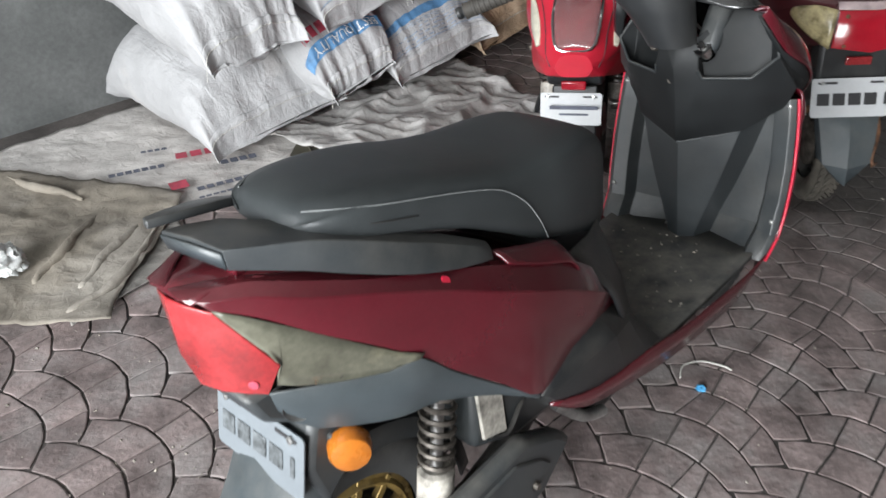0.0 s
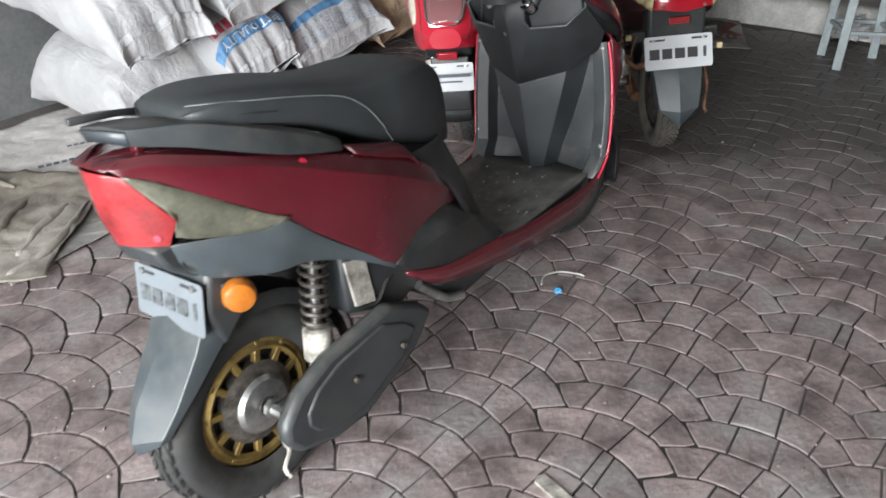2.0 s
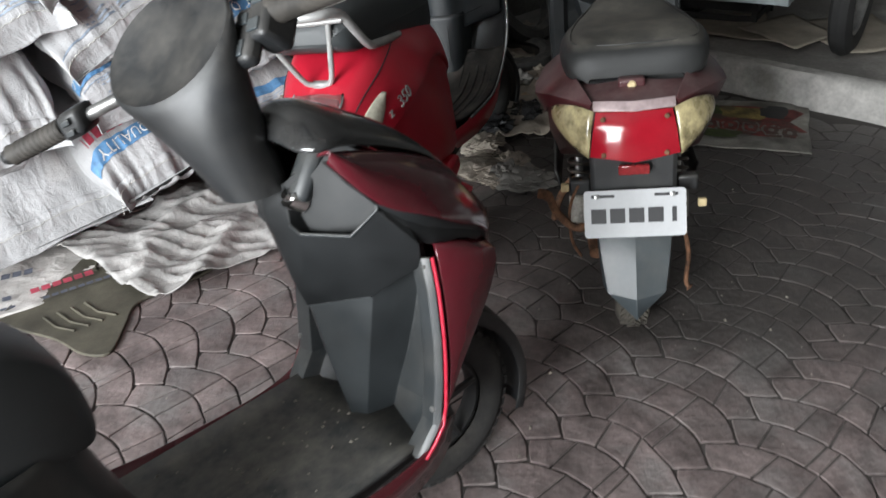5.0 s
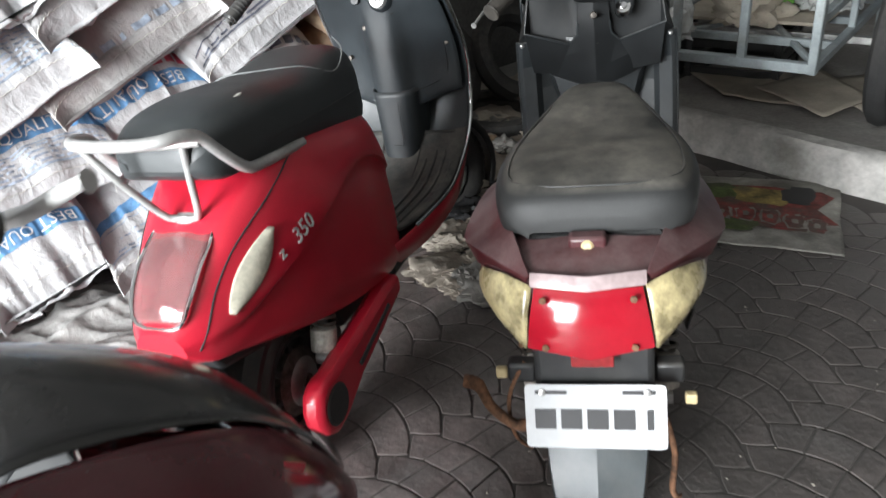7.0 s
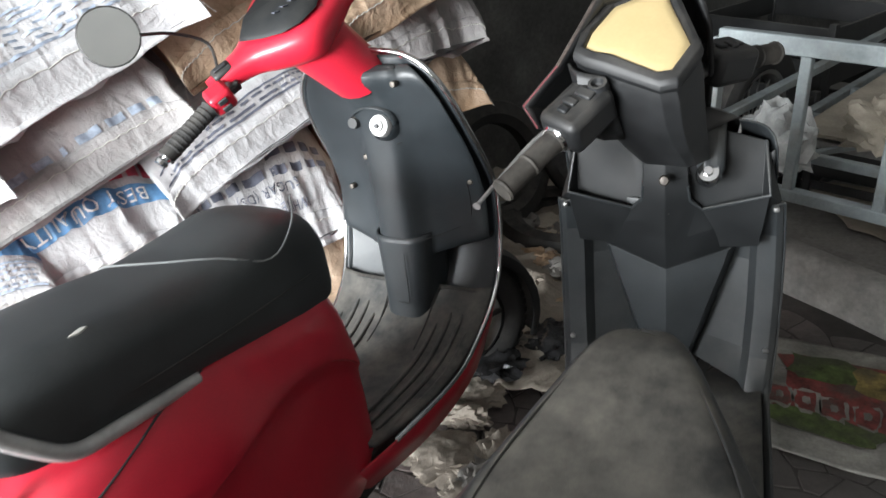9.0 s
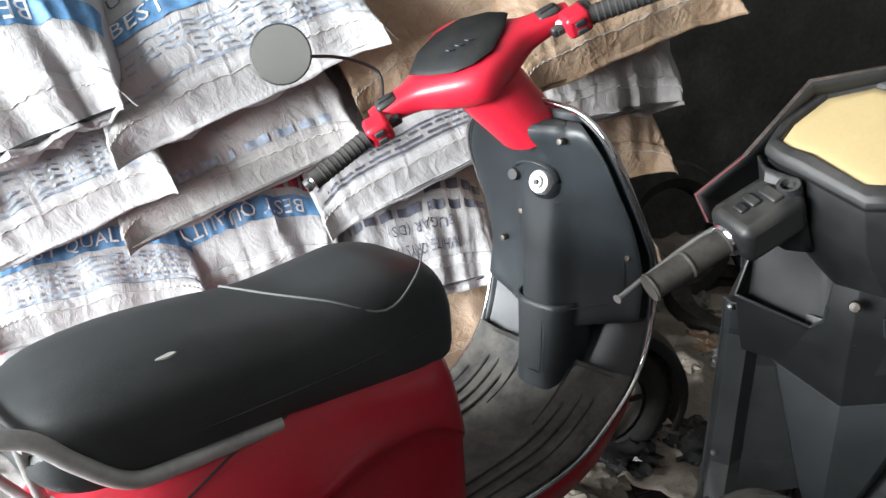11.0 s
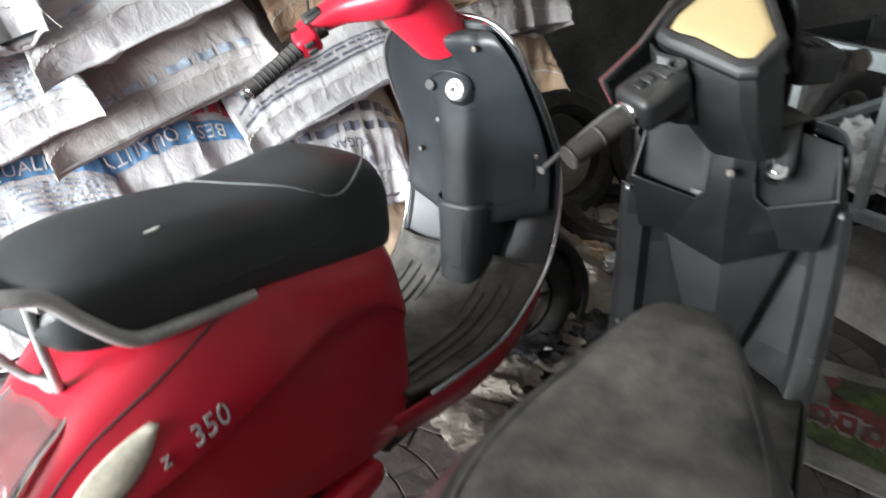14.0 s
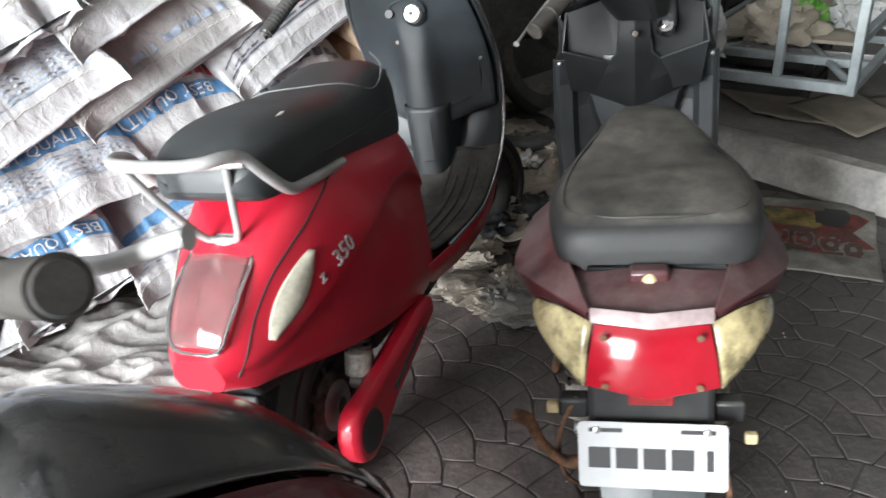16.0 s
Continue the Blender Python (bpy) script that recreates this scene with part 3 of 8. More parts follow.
def shock(parent, top, foot, label="coil-over shock absorber with a dirty white sleeve"):
    t, f = np.array(top), np.array(foot)
    ob = tube("shock_absorber", [tuple(t), tuple(f)], 0.011, M["steel"], parent, label)
    turns, pts = 7.0, []
    d = (f - t)
    ax = Vector(d).normalized()
    b = ax.orthogonal().normalized()
    c = ax.cross(b)
    for i in range(int(turns * 12) + 1):
        k = i / (turns * 12)
        q = Vector(t) + Vector(d) * (0.03 + 0.6 * k) + (b * math.cos(k * turns * math.tau) + c * math.sin(k * turns * math.tau)) * 0.027
        pts.append(tuple(q))
    tube("spring", pts, 0.0046, M["spring"], ob, seg=6)
    q0, q1 = t + d * 0.62, t + d * 0.92
    v, fa = sweep([V(*q0), V(*(q0 + d * 0.02)), V(*(q1 - d * 0.02)), V(*q1)], [0.024, 0.031, 0.031, 0.02], 14)
    build("sleeve", v, fa, M["white_cap"], ob, "dirty white plastic sleeve")
    lathe("eye", [(0.0, -0.016), (0.016, -0.016), (0.018, 0), (0.016, 0.016), (0.0, 0.016)], M["steel"], ob, tuple(f), seg=16)
    return ob


def glyph_blocks(parent, origin, right, up, width, height, mat, name="mark"):
    """A maker's mark as plain bars of the size and colour of the print."""
    o, r, u = Vector(origin), Vector(right).normalized(), Vector(up).normalized()
    n = r.cross(u)
    cells = [[(0, 0, 1, 0.78)], [(0, 0, 1, 0.78)], [(0, 0, 1, 0.78)], [(0, 0, 1, 0.78)], [(0.3, 0, 0.6, 0.78)]]
    pitch = width / 4.6
    for i, strokes in enumerate(cells):
        w = pitch * 0.8
        vs, fs = [], []
        for x0, y0, x1, y1 in strokes:
            k = len(vs)
            for x, y in ((x0, y0), (x1, y0), (x1, y1), (x0, y1)):
                vs.append(o + r * (-width / 2 + i * pitch + x * w) + u * ((y - 0.39) * height) + n * 0.0012)
            fs.append((k, k + 1, k + 2, k + 3))
        build(name, vs, fs, mat, parent, "bold black printed shape", smooth=False, fix=False)


def number_plate(parent, centre, w, h, tilt, yaw=0.0, mat=None, mark="ink"):
    """A thin metal sheet with slots and two bolts; tilt: degrees its foot swings backwards."""
    mat = mat or M["plate"]
    t, y = radians(tilt), radians(yaw)
    right = Vector((-math.sin(y), -math.cos(y), 0))
    back = Vector((-math.cos(y), math.sin(y), 0))
    up = Vector((0, 0, 1)) * math.cos(t) - back * math.sin(t)
    out = right.cross(up).normalized()
    if out.dot(back) < 0:
        out = -out
    c = Vector(V(*centre))
    vs, k = [], []
    r = 0.008
    ring = []
    for cx, cy, a0 in ((w / 2 - r, h / 2 - r, 0), (-w / 2 + r, h / 2 - r, 90), (-w / 2 + r, -h / 2 + r, 180), (w / 2 - r, -h / 2 + r, 270)):
        for a in (0, 30, 60, 90):
            ring.append((cx + r * math.cos(radians(a0 + a)), cy + r * math.sin(radians(a0 + a))))
    n = len(ring)
    vs = [c + right * x + up * z for x, z in ring] + [c + right * x + up * z + out * 0.002 for x, z in ring]
    fs = [tuple(range(n)), tuple(reversed(range(n, 2 * n)))] + [(i, n + i, n + (i + 1) % n, (i + 1) % n) for i in range(n)]
    ob = build("plate", vs, fs, mat, parent, "rounded pale metal plate with two slots", smooth=False)
    for sx in (-1, 1):
        p = c + right * (sx * w * 0.31) + up * (h * 0.38) + out * 0.0032
        vs = [p + right * a * w * 0.115 + up * b * h * 0.03 for a, b in ((-1, -1), (1, -1), (1, 1), (-1, 1))]
        build("slot", vs, [(0, 1, 2, 3)], M["ink"], ob, smooth=False, fix=False)
        q = p + right * (sx * w * 0.06)
        lathe("bolt", [(0.0, 0.004), (0.006, 0.003), (0.0065, 0)], M["steel"], ob, (q.x, -q.y, q.z), (out.x, -out.y, out.z), 12)
    if mark:
        glyph_blocks(ob, c + out * 0.0022 - up * h * 0.04, right, up, w * 0.86, h * 0.4, M[mark])
    return ob


def grip_set(parent, origin, right, up, half=0.34, sweep_back=0.07, grip_mat=None, lever=True, pod=None, bar_from=0.07, left=True, right_side=True, ends=None):
    """Handlebar tubes, grips, switch pods and brake levers about an origin, along the given right and up directions (s, u, z)."""
    o, r, u = np.array(origin, float), np.array(right, float), np.array(up, float)
    r /= np.linalg.norm(r)
    fwd = -np.cross(r, u)
    fwd = np.cross(np.array([r[0], r[1], r[2]]), u) if np.cross(r, u)[0] > 0 else -np.cross(r, u)
    fwd /= np.linalg.norm(fwd)
    for sd, on in ((-1, left), (1, right_side)):
        if not on:
            continue
        p = lambda d, b=0.0, h=0.0: tuple(o + r * sd * d - fwd * b + u * h)  # noqa: E731
        tube("handlebar", [p(bar_from, 0), p(half * 0.5, sweep_back * 0.2), p(half * 0.62, sweep_back * 0.5), p(half, sweep_back)], 0.0115, M["steel"], parent, seg=10, n=3)
        g0, g1 = p(half * 0.66, sweep_back * 0.55), p(half, sweep_back)
        g = tube("grip", [g0, tuple(np.array(g0) * 0.97 + np.array(g1) * 0.03), tuple(np.array(g0) * 0.05 + np.array(g1) * 0.95), g1], [0.02, 0.0175, 0.0175, 0.019], grip_mat or M["rubber"], parent, "ribbed rubber grip", seg=14)
        for i in range(9):
            c = np.array(g0) * (0.9 - 0.09 * i) + np.array(g1) * (0.1 + 0.09 * i)
            d = np.array(g1) - np.array(g0)
            lathe("rib", [(0.0175, -0.003), (0.0186, -0.001), (0.0186, 0.001), (0.0175, 0.003)], grip_mat or M["rubber"], g, tuple(c), tuple(d), 14)
        e = np.array(g1)
        d = (np.array(g1) - np.array(g0)) / np.linalg.norm(np.array(g1) - np.array(g0))
        lathe("bar_end", [(0.0, 0.018), (0.012, 0.018), (0.014, 0.01), (0.011, 0.004), (0.013, 0)], (ends or M["black_pl"]), parent, tuple(e), tuple(d), 14)
        c = np.array(p(half * 0.58, sweep_back * 0.45))
        tn = Matrix(((-fwd[0], r[0], u[0]), (fwd[1], -r[1], -u[1]), (-fwd[2], r[2], u[2])))
        po = block("switch_pod", tuple(c), (0.05, 0.05, 0.045), pod or M["black_pl"], parent, bevel=0.009, turn=tn)
        for k in range(2):
            q = c - fwd * 0.028 + u * (0.008 - 0.018 * k) + r * sd * 0.0
            block("rocker", tuple(q), (0.006, 0.02, 0.011), M["grey_pl"], po, bevel=0.002, turn=tn)
        if lever:
            tube("brake_lever", [p(half * 0.55, -0.02), p(half * 0.66, -0.04), p(half * 0.9, sweep_back - 0.06), p(half * 1.06, sweep_back - 0.055)], [0.007, 0.0065, 0.005, 0.008], M["silver"] if lever == "silver" else M["black_pl"], parent, seg=8, n=4)


def fork(parent, head, axle, steer, fender_mat):
    """Front fork legs, lower links and mudguard over the front wheel."""
    h, x = np.array(head), np.array(axle)
    rt = np.array([math.sin(radians(steer)), math.cos(radians(steer)), 0])
    for sd in (-1, 1):
        tube("fork_leg", [tuple(h + rt * sd * 0.055), tuple(x + rt * sd * 0.062 + np.array([-0.02, 0, 0.08])), tuple(x + rt * sd * 0.062)], [0.017, 0.02, 0.02], M["black_pl"], parent, seg=12)
    fw = np.array([math.cos(radians(steer)), -math.sin(radians(steer)), 0])
    rows = []
    for k, ang in enumerate(np.linspace(-25, 125, 9)):
        c, s = math.cos(radians(ang)), math.sin(radians(ang))
        row = []
        for uu, rr in ((-0.058, 0.205), (-0.05, 0.232), (0, 0.242), (0.05, 0.232), (0.058, 0.205)):
            row.append(tuple(x + fw * c * rr + np.array([0, 0, 1]) * s * rr + rt * uu))
        rows.append(row)
    patch("front_mudguard", rows, fender_mat, parent, n=2, thick=0.004)


def cockpit(parent, q, face, dark, light, trim, apron, top_mat):
    """Leg shield with its wedge-shaped tunnel, black panel with two open pockets, lock pod, outer apron and leaf-shaped fairings.
    q: corners of the right half as (s, u, z), by name; the left half mirrors them."""
    def mir(p, d):
        return (p[0], p[1] * d, p[2])
    # leg shield: flange, step, recess, ridge and keel of the tunnel, row by row from the floor up
    rows = []
    for z, edge, hu, keel, ridge_u, ridge_s in q["shield"]:
        half = [(edge - 0.004, hu), (edge - 0.012, hu - 0.012), (edge - 0.006, hu - 0.045), (edge + 0.03, hu - 0.058), (max(edge + 0.03, ridge_s + 0.05), ridge_u + 0.02), (ridge_s, ridge_u), (keel, 0.0)]
        rows.append([(s, -u, z) for s, u in half] + [(s, u, z) for s, u in reversed(half[:-1])])
    patch("leg_shield", rows, face, parent, "slate-grey inner leg shield with a wedge-shaped tunnel", thick=0.006, bevel=0.003, angle=12)
    # pocket panel
    vs, fs = [], []

    def quad(*pts):
        k = len(vs)
        vs.extend(V(*p) for p in pts)
        fs.append(tuple(range(k, k + len(pts))))
    P1, P2, P3, P4, VI, B0, B2, B1, O1, T1, T2, T3 = (q[k] for k in ("P1", "P2", "P3", "P4", "VI", "B0", "B2", "B1", "O1", "T1", "T2", "T3"))
    deep = lambda p, dz, dsx: (p[0] + dsx, p[1] * 0.93, p[2] - dz)  # noqa: E731
    D1, D2, D3 = deep(P1, 0.12, 0.03), deep(P2, 0.1, 0.03), deep(P3, 0.11, 0.05)
    for d in (-1, 1):
        N1, N2 = (P4[0] - 0.012, 0.0, P4[2]), (P3[0] - 0.012, 0.0, P3[2] - 0.03)
        seq = [(VI, P3, P2, B2, B0), (P2, P1, O1, B1, B2), (N1, P4, T3, (T3[0] - 0.012, 0.0, T3[2])), (N2, P3, P4, N1), (VI, P3, N2), (P1, P2, D2, D1), (P2, P3, D3, D2), (P3, P4, T3, D3), (D1, D2, D3, T3, T2, T1), (P1, D1, T1), (O1, P1, T1)]
        for fc in seq:
            pts = [mir(p, d) for p in fc]
            quad(*(pts if d > 0 else reversed(pts)))
    ob = build("pocket_panel", vs, fs, dark, parent, "black panel with two open storage pockets", angle=32)
    md = ob.modifiers.new("thickness", "SOLIDIFY")
    md.thickness, md.offset = 0.005, 0.0
    md = ob.modifiers.new("edge", "BEVEL")
    md.width, md.segments, md.limit_method = 0.0025, 2, "ANGLE"
    for d in (-1, 1):
        tube("pocket_rim", [mir(p, d) for p in (T1, P1, P2, P3, P4)], 0.0036, light, parent, seg=8)
        # bright facet edge of the V
        tube("vee_edge", [mir(B2, d), B0], 0.0028, light, parent, seg=8)
    # lock pod on the right
    L = q["lock"]
    ax = Vector((0.075, 0, 0.1)).normalized()
    tn = Matrix((ax, (0, 1, 0), ax.cross(Vector((0, 1, 0))))).transposed()
    pod = block("lock_pod", (L[0] + 0.042, L[1] + 0.004, L[2] + 0.043), (0.13, 0.05, 0.034), light, parent, bevel=0.015, turn=tn)
    lathe("lock", [(0.0, 0.016), (0.008, 0.016), (0.01, 0.008), (0.019, 0.008), (0.022, 0.0), (0.024, -0.02)], M["chrome"], pod, L, (-0.8, 0, 0.6), 24, "chrome ignition lock")
    for p in q["screws"]:
        lathe("screw", [(0.0, 0.005), (0.008, 0.004), (0.0105, 0.0), (0.0105, -0.006)], M["spring"], parent, p, (-1, 0, 0.25), 12)
    for d in (-1, 1):
        for p in q["side_screws"]:
            lathe("screw", [(0.0, 0.004), (0.005, 0.003), (0.0065, 0.0), (0.0065, -0.006)], M["steel"], parent, mir(p, d), (-1, 0, 0), 10)
    # outer skin: lower apron, leaf-shaped upper panels, black deck between them
    arow = []
    for z, e_s, e_u, m_s, m_u, c_s, dip in q["apron"]:
        half = [(e_s, e_u, z), (m_s, m_u, z - dip), (c_s, 0, z - dip)]
        arow.append([(s, -u, w) for s, u, w in half] + [(s, u, w) for s, u, w in reversed(half[:-1])])
    patch("front_apron", arow, apron, parent, n=2, thick=0.005, angle=20)
    for d in (-1, 1):
        rows = []
        for a, b in zip(q["leaf_top"], q["leaf_low"]):
            a, b = np.array(a), np.array(b)
            rows.append([mir(tuple(a * (1 - k) + b * k + np.array([0.004, 0.016, 0.012]) * math.sin(math.pi * k)), d) for k in (0, 0.25, 0.5, 0.75, 1)])
        patch("upper_fairing", rows, apron, parent, n=3, m=2, thick=0.005, bevel=0.002)
        tube("edge_trim", [mir((e - 0.002, hu + 0.004, z), d) for z, e, hu, *_ in reversed(q["shield"])], 0.0034, trim, parent, seg=8, n=2)
        liner = [[tuple(np.array(b) + np.array((-0.004, -0.004, 0.002))), tuple(np.array(b) * 0.55 + np.array(c) * 0.45 + np.array((0.004, -0.01, 0))), c] for b, c in zip(q["leaf_low"], q["liner"])]
        patch("fairing_liner", [[mir(p, d) for p in r] for r in liner], dark, parent, n=2, thick=0.004)
    deck = [[(s, u * k, z + lift * (1 - k * k)) for k in (-1, -0.66, -0.33, 0, 0.33, 0.66, 1)] for (s, u, z), lift in q["deck"]]
    patch("front_deck", deck, top_mat, parent, n=3, m=2, thick=0.005)
    h = q["headlamp"]
    lathe("headlamp", [(0.0, 0.02), (0.03, 0.015), (0.05, 0.0)], M["lens_clear"], parent, h, (1, 0, 0.1), 20)


def footboard(parent, z, s0, s1, hu, mat, sill_mat, sill_low, sill=None):
    rows = [[(s, u, z + (0.012 if abs(u) > 0.9 * hu else 0.0)) for u in np.linspace(-hu, hu, 9)] for s in np.linspace(s0, s1, 6)]
    patch("footboard", rows, mat, parent, "dusty ribbed footboard", thick=0.012)
    for k in range(5):
        for d in (-1, 1):
            u = d * (0.05 + 0.03 * k)
            tube("tread_rib", [(s0 + 0.06, u, z + 0.003), (s1 - 0.1, u, z + 0.003)], 0.003, mat, parent, seg=6)
    for d in (-1, 1):
        run = sill or [[(s0 - 0.28, 0.2, z + 0.03), (s0 - 0.28, 0.185, z - 0.02)], [(s0 - 0.1, hu + 0.005, z + 0.01), (s0 - 0.1, hu - 0.01, z - 0.07)], [(s0 + 0.1, hu + 0.014, z + 0.014), (s0 + 0.1, hu - 0.01, z - 0.09)],
                            [(s1 - 0.12, hu + 0.014, z + 0.014), (s1 - 0.12, hu - 0.02, z - 0.085)], [(s1 + 0.02, hu + 0.01, z + 0.08), (s1 + 0.03, hu - 0.02, z + 0.0)]]
        patch("side_sill", run, sill_mat, parent, side=d, n=3, thick=0.005)
    v = [(s0 - 0.1, sill_low), (s1 - 0.02, sill_low + 0.03), (s1, z - 0.01), (s0 - 0.15, z - 0.01)]
    prism("belly_pan", v, -hu + 0.05, hu - 0.05, M["black_pl"], parent, bevel=0.01)


# scooter A: dark red, black seat, gold rear rim
def scooter_red_black():
    ob = root("scooter", bike_matrix(-1.261, -1.608, 52.2, 6.0), "dark red scooter with black seat and gold rear rim", "scooter", "parked scooters")
    wheel(ob, (0.088, 0, 0.222), 0.222, 0.1, M["gold"], M["rubber"], spokes=12)
    wheel(ob, (1.385, 0.0, 0.192), 0.192, 0.085, M["black_pl"], M["rubber"], steer=-8, spokes=5, motor=False)
    fork(ob, (1.3, 0, 0.55), (1.385, 0.0, 0.192), -8, M["black_pl"])
    # seat: long two-level bench, raised at the nose, with a pinched edge round the top
    st = []
    for s, top, hw, low in ((0.07, 0.84, 0.055, 0.826), (0.085, 0.856, 0.085, 0.82), (0.13, 0.862, 0.108, 0.806), (0.2, 0.856, 0.12, 0.786), (0.3, 0.836, 0.13, 0.752), (0.4, 0.808, 0.134, 0.7), (0.48, 0.794, 0.132, 0.655), (0.57, 0.788, 0.126, 0.62), (0.65, 0.778, 0.11, 0.588), (0.71, 0.745, 0.088, 0.568), (0.75, 0.69, 0.064, 0.56), (0.766, 0.625, 0.035, 0.572)):
        edge = top - min(0.03, (top - low) * 0.35)
        st.append((s, [(0, top), (hw * 0.6, top - 0.002), (hw * 0.9, top - 0.012), (hw * 1.0, edge), (hw * 1.02, (edge + low) / 2), (hw * 0.97, low), (hw * 0.5, low - 0.006), (0, low - 0.006)]))
    seat = shell("seat", st, M["seat_a"], ob, "long black stitched vinyl seat", n=4, m=3)
    for d in (-1, 1):
        tube("seam", [(0.085, 0.066 * d, 0.853), (0.13, 0.1 * d, 0.848), (0.18, 0.117 * d, 0.838), (0.25, 0.127 * d, 0.822), (0.33, 0.134 * d, 0.8), (0.38, 0.138 * d, 0.78), (0.425, 0.139 * d, 0.745), (0.46, 0.138 * d, 0.7), (0.485, 0.136 * d, 0.655)], 0.0011, M["stitch"], seat, seg=6, n=4)
        tube("seam", [(0.1, 0.09 * d, 0.833), (0.16, 0.118 * d, 0.82), (0.22, 0.126 * d, 0.806)], 0.0014, M["black_pl"], seat, seg=6, n=4)
    # black skirt under the nose of the seat, down to the footboard
    patch("seat_front_panel", [[(0.5, -0.155, 0.62), (0.66, -0.11, 0.6), (0.735, 0, 0.59), (0.66, 0.11, 0.6), (0.5, 0.155, 0.62)], [(0.55, -0.175, 0.56), (0.69, -0.12, 0.53), (0.745, 0, 0.52), (0.69, 0.12, 0.53), (0.55, 0.175, 0.56)],
                                [(0.6, -0.185, 0.5), (0.72, -0.13, 0.45), (0.765, 0, 0.44), (0.72, 0.13, 0.45), (0.6, 0.185, 0.5)], [(0.68, -0.17, 0.35), (0.78, -0.13, 0.3), (0.81, 0, 0.29), (0.78, 0.13, 0.3), (0.68, 0.17, 0.35)]], M["black_pl"], ob, n=3, m=3, thick=0.006)
    for d in (-1, 1):
        # flank: red panel with a shoulder crease and a raised piece by the seat's nose
        patch("side_panel", [[(-0.075, 0.0, 0.802), (-0.078, 0.03, 0.8), (-0.066, 0.05, 0.797), (-0.056, 0.06, 0.785)], [(-0.02, 0.05, 0.808), (-0.018, 0.068, 0.805), (-0.016, 0.086, 0.792), (-0.014, 0.088, 0.764)], [(0.04, 0.08, 0.795), (0.04, 0.1, 0.789), (0.04, 0.116, 0.772), (0.04, 0.117, 0.722)],
                             [(0.13, 0.1, 0.765), (0.13, 0.13, 0.756), (0.13, 0.146, 0.742), (0.131, 0.15, 0.656)], [(0.22, 0.11, 0.735), (0.22, 0.142, 0.726), (0.22, 0.166, 0.706), (0.22, 0.17, 0.575)], [(0.3, 0.12, 0.705), (0.3, 0.152, 0.697), (0.3, 0.184, 0.668), (0.3, 0.184, 0.505)],
                             [(0.38, 0.128, 0.675), (0.38, 0.162, 0.665), (0.38, 0.197, 0.632), (0.38, 0.193, 0.438)], [(0.46, 0.132, 0.645), (0.46, 0.166, 0.635), (0.46, 0.2, 0.592), (0.462, 0.194, 0.478)], [(0.56, 0.135, 0.59), (0.56, 0.165, 0.572), (0.56, 0.19, 0.532), (0.55, 0.188, 0.488)], [(0.66, 0.12, 0.48), (0.665, 0.14, 0.468), (0.672, 0.15, 0.456), (0.66, 0.155, 0.45)]], M["red"], ob, n=3, m=1, thick=0.005, bevel=0.002, side=d, angle=22)
        patch("raised_panel", [[(0.34, 0.137, 0.7), (0.345, 0.15, 0.694), (0.35, 0.165, 0.682)], [(0.42, 0.141, 0.674), (0.42, 0.16, 0.664), (0.425, 0.174, 0.648)], [(0.485, 0.141, 0.652), (0.485, 0.162, 0.642), (0.487, 0.176, 0.622)], [(0.505, 0.14, 0.625), (0.51, 0.162, 0.612), (0.51, 0.178, 0.595)]], M["red"], ob, n=3, m=2, thick=0.006, bevel=0.002, side=d)
        patch("tail_lens", [[(-0.056, 0.062, 0.786), (-0.055, 0.063, 0.783)], [(-0.03, 0.08, 0.772), (-0.03, 0.082, 0.738)], [(0.0, 0.099, 0.752), (-0.006, 0.098, 0.694)], [(0.02, 0.109, 0.738), (-0.012, 0.09, 0.665)], [(0.06, 0.125, 0.708), (0.044, 0.115, 0.643)], [(0.131, 0.152, 0.655), (0.116, 0.143, 0.627)], [(0.167, 0.165, 0.636), (0.16, 0.162, 0.63)]], M["lens_olive"], ob, "smoked olive side lens", n=2, m=3, thick=0.004, side=d)
        patch("lower_panel", [[(-0.02, 0.078, 0.65), (-0.01, 0.07, 0.615), (0.0, 0.06, 0.59)], [(0.04, 0.114, 0.643), (0.035, 0.108, 0.61), (0.03, 0.092, 0.565)], [(0.118, 0.145, 0.627), (0.115, 0.144, 0.595), (0.11, 0.126, 0.538)], [(0.163, 0.163, 0.63), (0.16, 0.158, 0.58), (0.155, 0.14, 0.53)], [(0.21, 0.168, 0.582), (0.205, 0.165, 0.56), (0.2, 0.15, 0.525)],
                              [(0.3, 0.183, 0.503), (0.3, 0.18, 0.495), (0.3, 0.172, 0.48)], [(0.38, 0.192, 0.436), (0.38, 0.19, 0.43), (0.38, 0.186, 0.424)]], M["grey_light"], ob, n=2, thick=0.005, side=d, bevel=0.002, angle=22)
        lathe("recess", [(0.0, 0.0005), (0.016, 0.0005), (0.02, 0.003), (0.022, 0.0)], M["black_pl"], ob, (0.012, 0.084 * d, 0.607), (-0.5, 0.86 * d, 0.0), 20)
